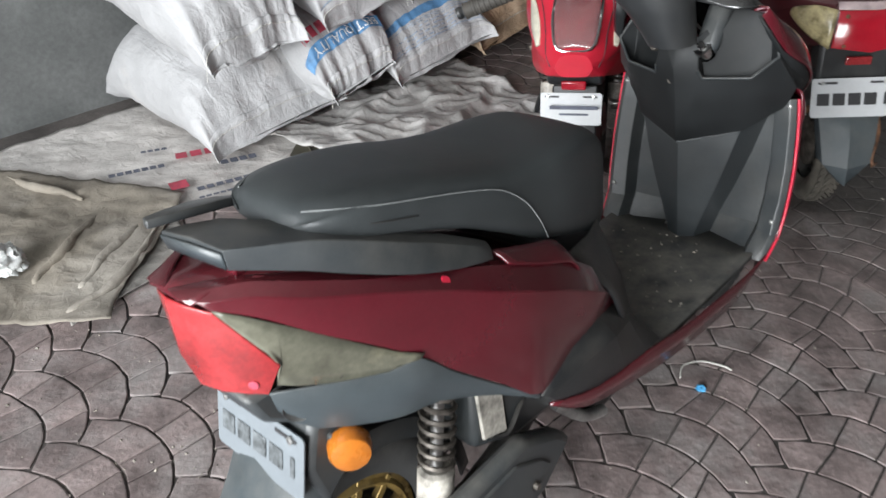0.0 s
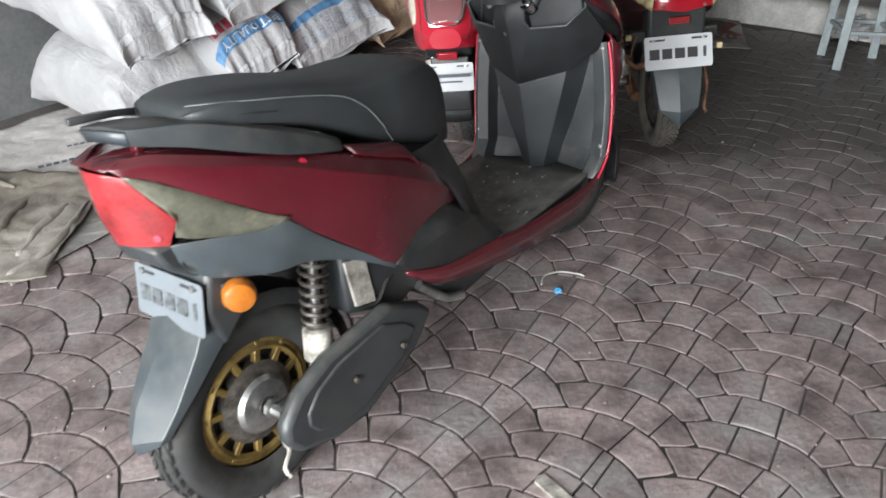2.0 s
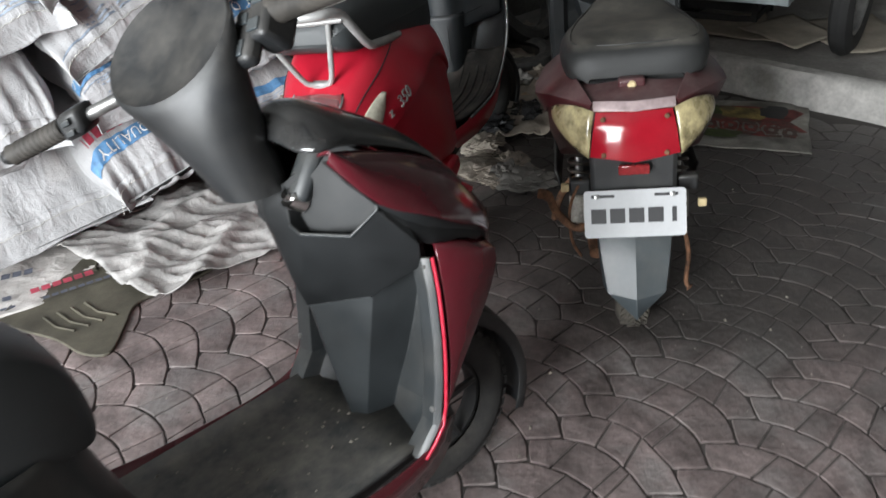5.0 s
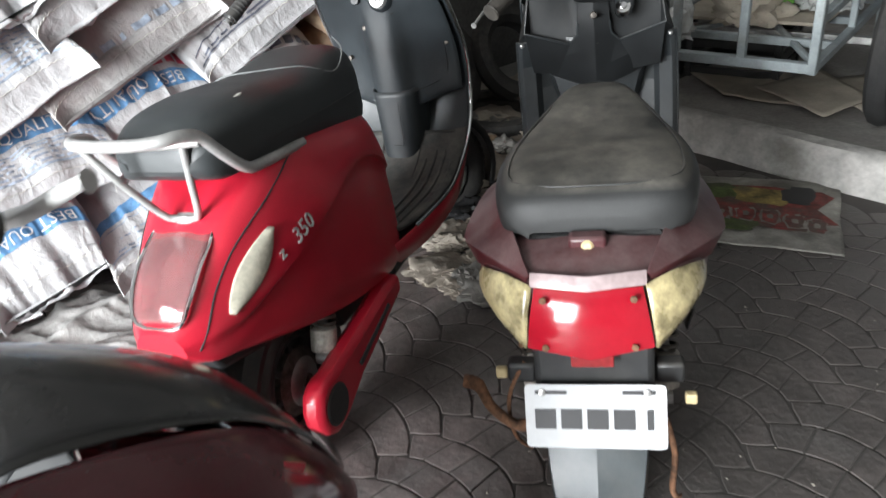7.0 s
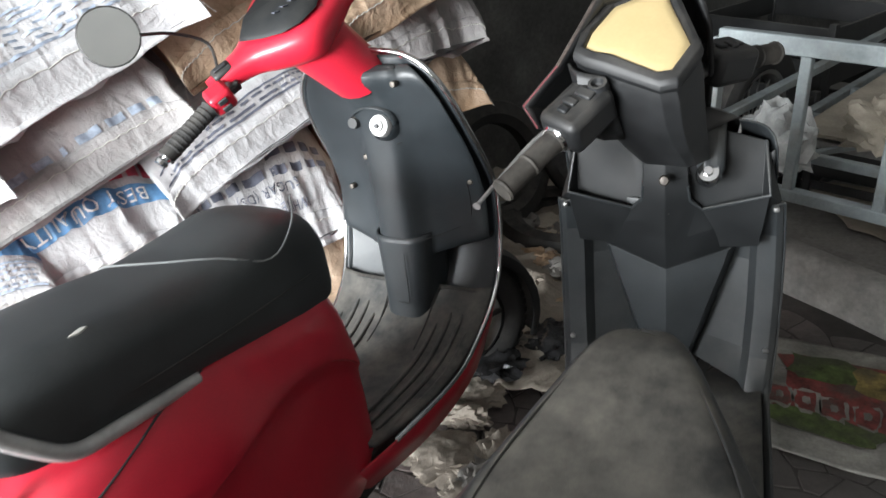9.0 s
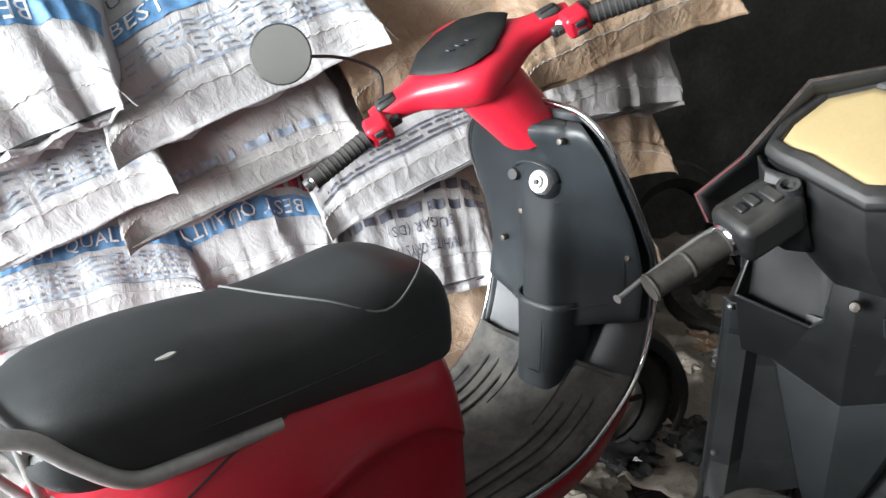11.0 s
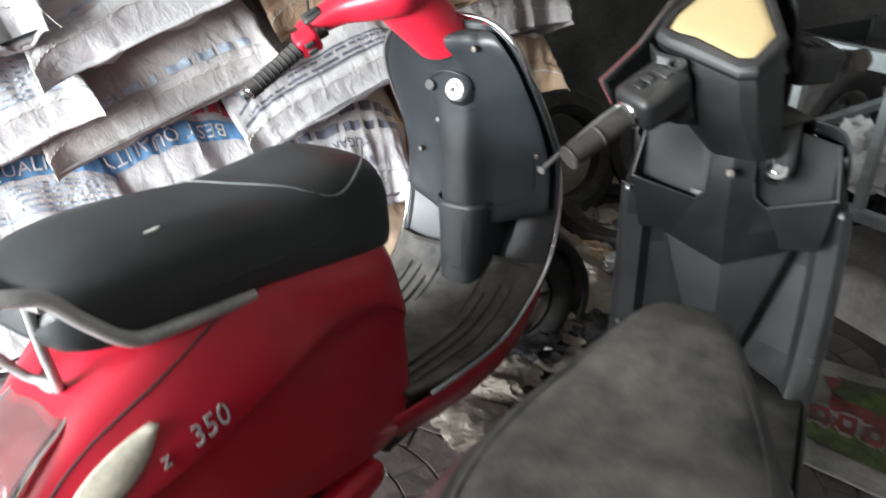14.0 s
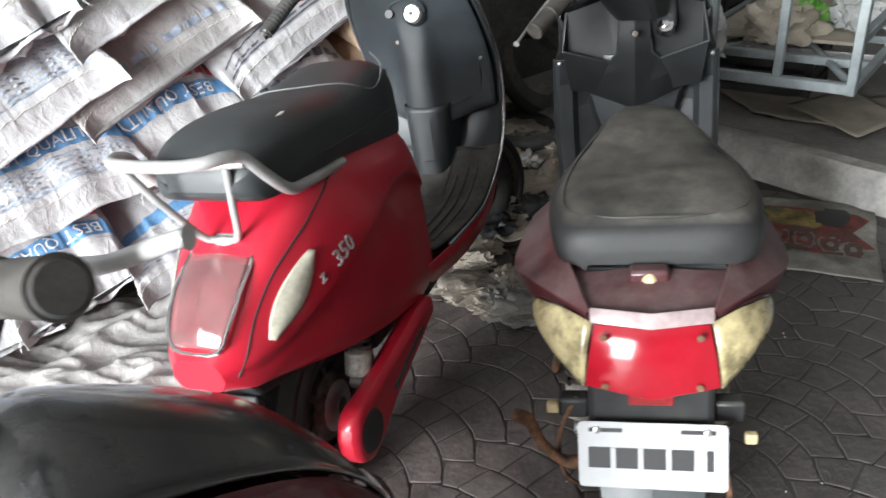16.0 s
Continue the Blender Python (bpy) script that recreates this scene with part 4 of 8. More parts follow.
        # grab rail: a flat blade with a folded outer face
        if d > 0:
            patch("grab_rail", [[(-0.036, -0.056, 0.842), (-0.028, 0.0, 0.846), (-0.024, 0.06, 0.847), (-0.02, 0.056, 0.822)], [(0.03, -0.03, 0.838), (0.035, 0.04, 0.838), (0.04, 0.092, 0.838), (0.05, 0.097, 0.8)], [(0.09, 0.05, 0.826), (0.09, 0.085, 0.826), (0.085, 0.108, 0.826), (0.1, 0.12, 0.778)], [(0.18, 0.112, 0.792), (0.18, 0.122, 0.79), (0.18, 0.132, 0.786), (0.18, 0.145, 0.744)], [(0.26, 0.124, 0.758), (0.26, 0.132, 0.754), (0.26, 0.14, 0.748), (0.26, 0.154, 0.716)], [(0.335, 0.132, 0.715), (0.335, 0.137, 0.712), (0.335, 0.142, 0.707), (0.33, 0.15, 0.695)]], M["grey_pl"], ob, "dark grey grab rail blade", n=2, thick=0.008, bevel=0.002, angle=20)
            patch("rail_end", [[(-0.037, -0.056, 0.841), (-0.026, 0.06, 0.846)], [(-0.033, -0.052, 0.822), (-0.021, 0.056, 0.822)]], M["grey_light"], ob, thick=0.004)
        else:
            patch("grab_rail", [[(-0.045, -0.07, 0.853), (-0.042, -0.085, 0.852)], [(0.03, -0.06, 0.846), (0.03, -0.102, 0.84)], [(0.11, -0.085, 0.822), (0.11, -0.118, 0.812)], [(0.22, -0.12, 0.775), (0.22, -0.142, 0.76)], [(0.33, -0.135, 0.712), (0.33, -0.15, 0.7)]], M["grey_pl"], ob, n=2, thick=0.012, bevel=0.002)
        # black footwell flank in two facets
        patch("footwell_flank", [[(0.375, 0.195, 0.436), (0.39, 0.198, 0.425), (0.41, 0.196, 0.402)], [(0.462, 0.194, 0.484), (0.5, 0.205, 0.44), (0.53, 0.2, 0.355)], [(0.55, 0.186, 0.488), (0.585, 0.2, 0.43), (0.62, 0.202, 0.338)], [(0.65, 0.155, 0.452), (0.665, 0.178, 0.41), (0.69, 0.203, 0.335)], [(0.73, 0.13, 0.385), (0.735, 0.16, 0.365), (0.75, 0.2, 0.33)]], M["black_pl"], ob, n=1, thick=0.005, side=d, bevel=0.002, angle=14)
    lathe("seat_lock", [(0.0, 0.006), (0.007, 0.006), (0.009, 0.0)], M["redtrim"], ob, (0.227, 0.153, 0.712), (0, 1, 0.5), 14)
    block("lock_bracket", (0.228, 0.152, 0.706), (0.05, 0.014, 0.012), M["black_pl"], ob, bevel=0.003, turn=rot("Y", 20))
    block("tail_stay", (-0.005, 0.045, 0.815), (0.016, 0.02, 0.03), M["red"], ob, bevel=0.003)
    patch("tail_deck", [[(-0.072, -0.05, 0.797), (-0.079, 0, 0.802), (-0.072, 0.05, 0.797)], [(-0.02, -0.06, 0.806), (-0.02, 0, 0.806), (-0.02, 0.06, 0.806)], [(0.05, -0.09, 0.79), (0.05, 0, 0.788), (0.05, 0.09, 0.79)], [(0.3, -0.13, 0.7), (0.3, 0, 0.7), (0.3, 0.13, 0.7)], [(0.52, -0.14, 0.61), (0.52, 0, 0.61), (0.52, 0.14, 0.61)]], M["red"], ob, n=2, thick=0.004)
    # tail lamp: narrow under the lip, wide and folded forward at its foot
    rows = []
    for u in (-1, -0.75, -0.4, 0, 0.4, 0.75, 1):
        a = abs(u) ** 1.7
        rows.append([(-0.076 + 0.02 * a, 0.063 * u, 0.792 - 0.008 * a), (-0.078 + 0.072 * a, 0.098 * u, 0.714 - 0.02 * a), (-0.064 + 0.044 * a, 0.08 * u, 0.656 - 0.005 * a), (-0.035 + 0.03 * a, 0.07 * u, 0.645)])
    patch("tail_lamp", rows, M["lens_orange"], ob, "faded orange-red tail lamp", thick=0.004, angle=20, bevel=0.002)
    lathe("lamp_screw", [(0.0, 0.001), (0.006, 0.001), (0.007, 0.0)], M["ink_red"], ob, (-0.034, 0.072, 0.668), (-0.8, 0.6, -0.1), 12)
    patch("tail_lamp_back", [[(-0.055, u, 0.775), (-0.045, u, 0.665)] for u in (-0.05, 0, 0.05)], M["lens_red"], ob, thick=0.003)
    block("rear_reflector", (-0.024, 0.0, 0.622), (0.012, 0.13, 0.026), M["lens_red"], ob, bevel=0.003, turn=rot("Y", 25))
    prism("tail_underside", [(-0.05, 0.65), (-0.03, 0.6), (0.02, 0.565), (0.2, 0.54), (0.32, 0.5), (0.36, 0.58), (0.1, 0.65)], -0.07, 0.07, M["grey_pl"], ob, bevel=0.01)
    # plate bracket, plate, long mud flap
    prism("plate_bracket", [(0.03, 0.6), (0.09, 0.57), (0.085, 0.47), (0.02, 0.42), (0.0, 0.5)], -0.09, 0.09, M["grey_pl"], ob, bevel=0.012)
    number_plate(ob, (-0.005, -0.01, 0.512), 0.205, 0.1, 13, mark="ink_grey")
    patch("mud_flap", [[(0.050, -0.085, 0.5), (0.003, -0.078, 0.49), (-0.002, -0.02, 0.492), (0.003, 0.072, 0.49), (0.055, 0.088, 0.5)], [(0.030, -0.083, 0.45), (-0.033, -0.076, 0.43), (-0.044, -0.02, 0.432), (-0.033, 0.07, 0.43), (0.046, 0.086, 0.455)], [(-0.076, -0.07, 0.35), (-0.111, -0.06, 0.34), (-0.126, -0.02, 0.342), (-0.096, 0.06, 0.345), (-0.056, 0.07, 0.36)],
                           [(-0.121, -0.06, 0.3), (-0.141, -0.05, 0.29), (-0.158, -0.018, 0.282), (-0.131, 0.046, 0.3), (-0.104, 0.054, 0.31)], [(-0.134, -0.05, 0.272), (-0.144, -0.044, 0.262), (-0.154, -0.02, 0.25), (-0.136, 0.034, 0.282), (-0.116, 0.044, 0.288)]], M["grey_light"], ob, "slate-grey creased mud flap", thick=0.005, bevel=0.002, angle=14)
    for d in (-1, 1):
        st_ = prism("indicator_stem", [(0.04, 0.545), (0.075, 0.54), (0.075, 0.5), (0.04, 0.495)], 0.085 * d, 0.106 * d, M["grey_pl"], ob, bevel=0.006)
        lathe("indicator", [(0.0, 0.016), (0.016, 0.0155), (0.027, 0.012), (0.031, 0.004), (0.031, -0.012), (0.026, -0.014)], M["amber"], st_, (0.056, 0.116 * d, 0.52), (-0.55, 0.83 * d, 0.0), 28, "round amber indicator")
    rows = []
    for ang in np.linspace(5, 112, 9):
        c, s = math.cos(radians(ang)), math.sin(radians(ang))
        rows.append([(0.09 + c * r, u, 0.222 + s * r) for u, r in ((-0.068, 0.215), (-0.058, 0.244), (0.0, 0.252), (0.058, 0.244), (0.068, 0.215))])
    patch("inner_mudguard", rows, M["black_pl"], ob, n=2, thick=0.004)
    cover = [(0.032, 0.21), (0.036, 0.25), (0.085, 0.296), (0.171, 0.328), (0.31, 0.338), (0.36, 0.342), (0.45, 0.295), (0.49, 0.255), (0.415, 0.19), (0.24, 0.132), (0.15, 0.138), (0.06, 0.172)]
    sc_ = prism("swingarm_cover", cover, 0.14, 0.176, M["grey_pl"], ob, "scuffed dark grey swing-arm cover", bevel=0.014)
    mid_c = np.mean(cover, axis=0)
    prism("cover_facet", [tuple(mid_c + (np.array(p) - mid_c) * 0.72) for p in cover], 0.172, 0.181, M["grey_pl"], sc_, bevel=0.008)
    for s, z in ((0.222, 0.243), (0.37, 0.235)):
        lathe("bolt", [(0.0, 0.008), (0.006, 0.008), (0.007, 0.0), (0.011, 0.0)], M["spring"], ob, (s, 0.181, z), (0, 1, 0), 14)
    tube("swing_arm", [(0.088, 0.1, 0.222), (0.28, 0.11, 0.25), (0.48, 0.09, 0.29)], 0.022, M["black_pl"], ob, n=3)
    tube("swing_arm", [(0.088, -0.1, 0.222), (0.28, -0.11, 0.25), (0.48, -0.09, 0.29)], 0.022, M["black_pl"], ob, n=3)
    lathe("axle_nut", [(0.0, 0.04), (0.012, 0.04), (0.013, 0.012), (0.02, 0.01), (0.02, 0.0)], M["steel"], ob, (0.088, 0.065, 0.222), (0, 1, 0), 8)
    tube("axle_wire", [(0.07, 0.125, 0.222), (0.05, 0.135, 0.2), (0.055, 0.14, 0.17), (0.035, 0.14, 0.14), (0.04, 0.145, 0.115)], 0.0045, M["white_cap"], ob, seg=6, n=4)
    shock(ob, (0.245, 0.1, 0.5), (0.2, 0.105, 0.262))
    shock(ob, (0.245, -0.1, 0.5), (0.2, -0.105, 0.262))
    prism("battery_box", [(0.3, 0.49), (0.29, 0.34), (0.4, 0.29), (0.56, 0.28), (0.6, 0.42), (0.5, 0.46)], -0.14, 0.12, M["grey_pl"], ob, bevel=0.012)
    prism("battery_strap", [(0.3, 0.46), (0.36, 0.45), (0.37, 0.33), (0.31, 0.35)], 0.118, 0.126, M["white_cap"], ob, bevel=0.003)
    tube("cable", [(0.3, 0.11, 0.36), (0.36, 0.13, 0.33), (0.42, 0.12, 0.36), (0.5, 0.1, 0.34)], 0.005, M["black_pl"], ob, seg=6, n=4)
    tube("side_stand", [(0.62, -0.12, 0.3), (0.66, -0.2, 0.16), (0.7, -0.235, 0.03)], 0.012, M["steel"], ob, n=3)
    tube("centre_stand", [(0.5, 0.13, 0.3), (0.56, 0.15, 0.24), (0.62, 0.155, 0.215)], 0.012, M["steel"], ob, n=3)
    footboard(ob, 0.285, 0.7, 1.27, 0.19, M["floor_pl"], M["red"], 0.19,
              [[(0.395, 0.198, 0.408), (0.41, 0.185, 0.39)], [(0.53, 0.204, 0.358), (0.52, 0.185, 0.312)], [(0.7, 0.206, 0.335), (0.71, 0.185, 0.255)], [(0.85, 0.208, 0.308), (0.87, 0.185, 0.222)], [(1.0, 0.21, 0.295), (1.03, 0.185, 0.205)], [(1.12, 0.213, 0.29), (1.16, 0.182, 0.195)], [(1.21, 0.218, 0.305), (1.27, 0.17, 0.215)], [(1.262, 0.222, 0.345), (1.33, 0.15, 0.27)]])
    cockpit(ob, dict(
        shield=[(0.29, 1.2, 0.215, 1.2, 0.03, 1.215), (0.34, 1.245, 0.222, 1.192, 0.045, 1.215), (0.42, 1.262, 0.226, 1.182, 0.072, 1.215), (0.5, 1.275, 0.225, 1.174, 0.096, 1.218), (0.59, 1.286, 0.218, 1.166, 0.12, 1.224), (0.65, 1.29, 0.21, 1.162, 0.126, 1.226)],
        P1=(1.217, 0.187, 0.757), P2=(1.188, 0.145, 0.714), P3=(1.152, 0.055, 0.711), P4=(1.14, 0.048, 0.732), VI=(1.151, 0, 0.594), B0=(1.163, 0, 0.552), B2=(1.218, 0.121, 0.582), B1=(1.282, 0.19, 0.632), O1=(1.268, 0.212, 0.682),
        T1=(1.25, 0.15, 0.83), T2=(1.24, 0.07, 0.85), T3=(1.15, 0.042, 0.8),
        lock=(1.155, 0.05, 0.776), screws=[(1.143, -0.012, 0.702), (1.13, -0.05, 0.775)], side_screws=[(1.278, 0.2, 0.634), (1.238, 0.208, 0.37)],
        apron=[(0.668, 1.315, 0.18, 1.45, 0.132, 1.52, 0.058), (0.662, 1.298, 0.214, 1.475, 0.165, 1.545, 0.09), (0.6, 1.294, 0.222, 1.462, 0.168, 1.525, 0.075), (0.5, 1.284, 0.229, 1.43, 0.165, 1.47, 0.03), (0.4, 1.266, 0.23, 1.375, 0.16, 1.4, 0.0), (0.32, 1.225, 0.222, 1.3, 0.15, 1.31, 0.0)],
        leaf_top=[(1.155, 0.15, 0.862), (1.22, 0.142, 0.845), (1.32, 0.125, 0.806), (1.41, 0.11, 0.758), (1.47, 0.09, 0.7), (1.51, 0.075, 0.64), (1.545, 0.05, 0.57)],
        leaf_low=[(1.16, 0.165, 0.852), (1.215, 0.2, 0.77), (1.3, 0.216, 0.72), (1.37, 0.205, 0.675), (1.43, 0.182, 0.64), (1.475, 0.155, 0.6), (1.522, 0.1, 0.548)],
        liner=[(1.2, 0.16, 0.83), (1.225, 0.19, 0.745), (1.29, 0.206, 0.672), (1.37, 0.19, 0.645), (1.43, 0.165, 0.61), (1.47, 0.135, 0.58), (1.515, 0.08, 0.535)],
        deck=[((1.15, 0.1, 0.862), 0.01), ((1.17, 0.138, 0.862), 0.04), ((1.22, 0.136, 0.855), 0.058), ((1.32, 0.118, 0.815), 0.048), ((1.41, 0.103, 0.765), 0.034), ((1.475, 0.084, 0.704), 0.018), ((1.515, 0.068, 0.645), 0.008), ((1.545, 0.045, 0.575), 0.0)],
        headlamp=(1.545, 0, 0.57)), M["grey_pl"], M["pocket_pl"], M["grey_pl"], M["redtrim"], M["red"], M["gloss_black"])
    block("fairing_reflector", (1.44, 0.152, 0.705), (0.03, 0.008, 0.012), M["lens_red"], ob, bevel=0.003, turn=rot("Y", 35))
    # steering head: funnel cowl with an oval dial pan, turned to the left
    foot, top_c = np.array((1.118, -0.012, 0.815)), np.array((1.078, -0.075, 1.028))
    r_ = np.array((0.46, 0.82, 0.3))
    r_ /= np.linalg.norm(r_)
    f_ = np.array((0.475, -0.564, 0.673))
    f_ -= r_ * f_.dot(r_)
    f_ /= np.linalg.norm(f_)
    rings = []
    for k, aw, al, lift in ((-0.12, 0.05, 0.055, 0), (0.0, 0.056, 0.06, 0), (0.25, 0.07, 0.068, 0), (0.5, 0.09, 0.078, 0), (0.75, 0.112, 0.09, 0), (0.93, 0.127, 0.1, 0), (1.0, 0.13, 0.104, 0.0), (1.03, 0.126, 0.1, 0.0), (1.0, 0.116, 0.09, 0), (0.97, 0.06, 0.045, 0)):
        c_ = foot + (top_c - foot) * k
        m_ = min(1.0, max(0.0, k))
        fl = np.array((1.0, 0.0, 0.0)) * (1 - m_) + f_ * m_
        fl /= np.linalg.norm(fl)
        rl_ = np.array((0.0, 1.0, 0.0)) * (1 - m_) + r_ * m_
        rl_ /= np.linalg.norm(rl_)
        rings.append([V(*(c_ + fl * math.cos(a) * al + rl_ * math.sin(a) * aw)) for a in np.linspace(0, math.tau, 36, endpoint=False)])
    v, f = loft(rings)
    build("handlebar_cowl", v, f, M["black_pl"], ob, "matt black funnel-shaped handlebar cowl", angle=50)
    grip_set(ob, tuple(top_c + np.array((0.0, 0.0, -0.035))), r_, (-0.15, 0.0, 1), 0.37, 0.03, grip_mat=M["grip_c"], bar_from=0.09, lever=False, left=True, right_side=False)
    # right bar: smooth worn grip, black switch pod, two switches let into the cowl, pale brake lever
    g0, g1 = np.array((1.196, 0.062, 1.062)), np.array((1.232, 0.252, 1.105))
    d_ = (g1 - g0) / np.linalg.norm(g1 - g0)
    tube("handlebar", [tuple(g0 - d_ * 0.08), tuple(g0)], 0.013, M["steel"], ob, seg=10)
    g = tube("grip", [tuple(g0), tuple(g0 + d_ * 0.02), tuple(g1 - d_ * 0.01), tuple(g1)], [0.024, 0.021, 0.0205, 0.022], M["grip_c"], ob, "worn grey-brown rubber grip", seg=24)
    lathe("grip_end", [(0.0, 0.002), (0.017, 0.002), (0.0215, -0.002), (0.021, -0.01)], M["rubber"], g, tuple(g1), tuple(d_), 24)
    x_ = Vector(V(*d_)).normalized()
    z_ = (Vector((-0.8, 0, 0.6)) - x_ * x_.dot(Vector((-0.8, 0, 0.6)))).normalized()
    tn = Matrix((z_.cross(x_), x_, z_)).transposed()
    for c_, size, keys in ((g0 - d_ * 0.012 + np.array((0.0, 0.0, -0.012)), (0.085, 0.05, 0.062), ((0.02, 0.016), (-0.022, 0.02))), (np.array((1.157, 0.033, 1.028)), (0.09, 0.05, 0.03), ((0.022, 0.018), (-0.024, 0.026)))):
        pod = block("switch_pod", tuple(c_), size, M["black_pl"], ob, bevel=0.01, turn=tn)
        for off, w in keys:
            w_ = Vector(V(*c_)) + tn.col[0] * off + z_ * (size[2] / 2)
            block("rocker", (w_.x, -w_.y, w_.z), (w, 0.026, 0.007), M["grey_light"], pod, bevel=0.002, turn=tn)
    tube("brake_lever", [(1.23, 0.05, 1.05), (1.27, 0.09, 1.058), (1.28, 0.18, 1.082), (1.3, 0.27, 1.114), (1.305, 0.285, 1.118)], [0.008, 0.008, 0.007, 0.006, 0.009], M["silver"], ob, "pale alloy brake lever", seg=10, n=4)
    lathe("screw", [(0.0, 0.004), (0.008, 0.003), (0.01, 0.0)], M["steel"], ob, (1.068, 0.008, 0.882), (-0.85, 0.4, 0.1), 12)
    # grit and chips gathered on the footboard
    rg = random.Random(3)
    vs, fs = [], []
    for i in range(150):
        s_, u_ = rg.uniform(0.72, 1.2), rg.uniform(-0.17, 0.17) if i % 3 else 0.183 - abs(rg.gauss(0, 0.015))
        w_ = rg.uniform(0.0012, 0.0045)
        a = rg.uniform(0, 3)
        k = len(vs)
        for dx, dy, dz in ((-1, -0.5, 0), (1, -0.4, 0), (0.7, 0.7, 0), (-0.8, 0.5, 0), (0, 0, 0.8)):
            vs.append(V(s_ + w_ * (dx * math.cos(a) - dy * math.sin(a)), u_ + w_ * (dx * math.sin(a) + dy * math.cos(a)), 0.293 + dz * w_))
        fs += [(k, k + 1, k + 4), (k + 1, k + 2, k + 4), (k + 2, k + 3, k + 4), (k + 3, k, k + 4)]
    build("grit", vs, fs, M["dirt"], ob, "pale grit on the footboard", smooth=False, kind="stuff", fix=False)
    return ob


# scooter C: maroon and grey, dusty seat, cream side lenses
def scooter_maroon_grey():
    ob = root("scooter", bike_matrix(0.044, 0.0, 89.6, 3.5), "dusty maroon scooter with worn seat and bare foam dash", "scooter", "parked scooters")
    wheel(ob, (0.13, 0.0, 0.2), 0.2, 0.09, M["black_pl"], M["rubber_grey"], spokes=6)
    wheel(ob, (1.47, 0.0, 0.2), 0.2, 0.085, M["black_pl"], M["rubber"], steer=-25, spokes=5, motor=False)
    fork(ob, (1.3, 0, 0.55), (1.47, 0, 0.2), -25, M["black_pl"])
    shell("tail_body", [(-0.09, [(0, 0.705), (0.055, 0.7), (0.078, 0.69), (0.083, 0.64), (0.064, 0.6), (0, 0.59)]), (-0.03, [(0, 0.722), (0.083, 0.715), (0.138, 0.7), (0.152, 0.65), (0.11, 0.58), (0, 0.57)]), (0.06, [(0, 0.735), (0.11, 0.725), (0.179, 0.7), (0.191, 0.65), (0.156, 0.55), (0, 0.53)]),
                        (0.16, [(0, 0.735), (0.129, 0.73), (0.189, 0.7), (0.198, 0.63), (0.175, 0.5), (0, 0.47)]), (0.32, [(0, 0.73), (0.129, 0.72), (0.175, 0.68), (0.189, 0.58), (0.175, 0.42), (0, 0.4)]), (0.48, [(0, 0.72), (0.12, 0.7), (0.156, 0.64), (0.175, 0.52), (0.17, 0.37), (0, 0.36)]), (0.62, [(0, 0.66), (0.092, 0.64), (0.129, 0.58), (0.147, 0.46), (0.152, 0.34), (0, 0.34)])],
          M["red_top"], ob, "faded dusty maroon tail body", n=3, m=2)
    # seat: teardrop, wide at the rear
    st = []
    for s, top, hw, low in ((0.015, 0.755, 0.1, 0.735), (0.03, 0.79, 0.135, 0.73), (0.07, 0.806, 0.152, 0.728), (0.16, 0.808, 0.162, 0.728), (0.26, 0.802, 0.156, 0.726), (0.36, 0.8, 0.132, 0.722), (0.46, 0.806, 0.1, 0.716), (0.54, 0.808, 0.072, 0.71), (0.6, 0.79, 0.045, 0.7), (0.625, 0.75, 0.02, 0.71)):
        hw *= 1.07
        mid = top - 0.038
        st.append((s, [(0, top), (hw * 0.6, top - 0.001), (hw * 0.86, top - 0.01), (hw * 0.99, mid + 0.008), (hw, (mid + low) / 2), (hw * 0.93, low), (hw * 0.5, low - 0.004), (0, low - 0.004)]))
    seat = shell("seat", st, M["seat_c"], ob, "dust-covered worn black vinyl seat", n=4, m=3)
    seat.location.y -= 0.012
    tube("seam", [(0.585, 0.0, 0.799), (0.54, -0.05, 0.803), (0.44, -0.09, 0.798), (0.3, -0.132, 0.794), (0.16, -0.147, 0.799), (0.08, -0.134, 0.8), (0.05, -0.07, 0.801), (0.045, 0.0, 0.802), (0.05, 0.07, 0.801), (0.08, 0.134, 0.8), (0.16, 0.147, 0.799), (0.3, 0.132, 0.794), (0.44, 0.09, 0.798), (0.54, 0.05, 0.803), (0.585, 0.0, 0.799)], 0.0022, M["seat_c"], seat, seg=6, n=6)
    pod = block("seat_latch", (-0.002, 0, 0.722), (0.03, 0.06, 0.035), M["red_top"], ob, bevel=0.006)
    lathe("key_slot", [(0.0, 0.006), (0.006, 0.006), (0.009, 0.003), (0.011, 0)], M["yellowed"], pod, (-0.016, 0, 0.726), (-1, 0, 0.2), 16)
    # tail lamp: faceted red centre, cream wings, silver strip
    patch("tail_lamp", [[(-0.088, -0.082, 0.694), (-0.108, -0.09, 0.655), (-0.112, -0.098, 0.598)], [(-0.105, 0, 0.697), (-0.125, 0, 0.657), (-0.132, 0.0, 0.588)], [(-0.088, 0.082, 0.694), (-0.108, 0.09, 0.655), (-0.112, 0.098, 0.598)]], M["lens_red"], ob, "faceted red tail lamp", thick=0.006, bevel=0.002)
    patch("lamp_back", [[(-0.07, -0.07, 0.685), (-0.09, -0.08, 0.6)], [(-0.07, 0.07, 0.685), (-0.09, 0.08, 0.6)]], M["crimson"], ob, thick=0.003)
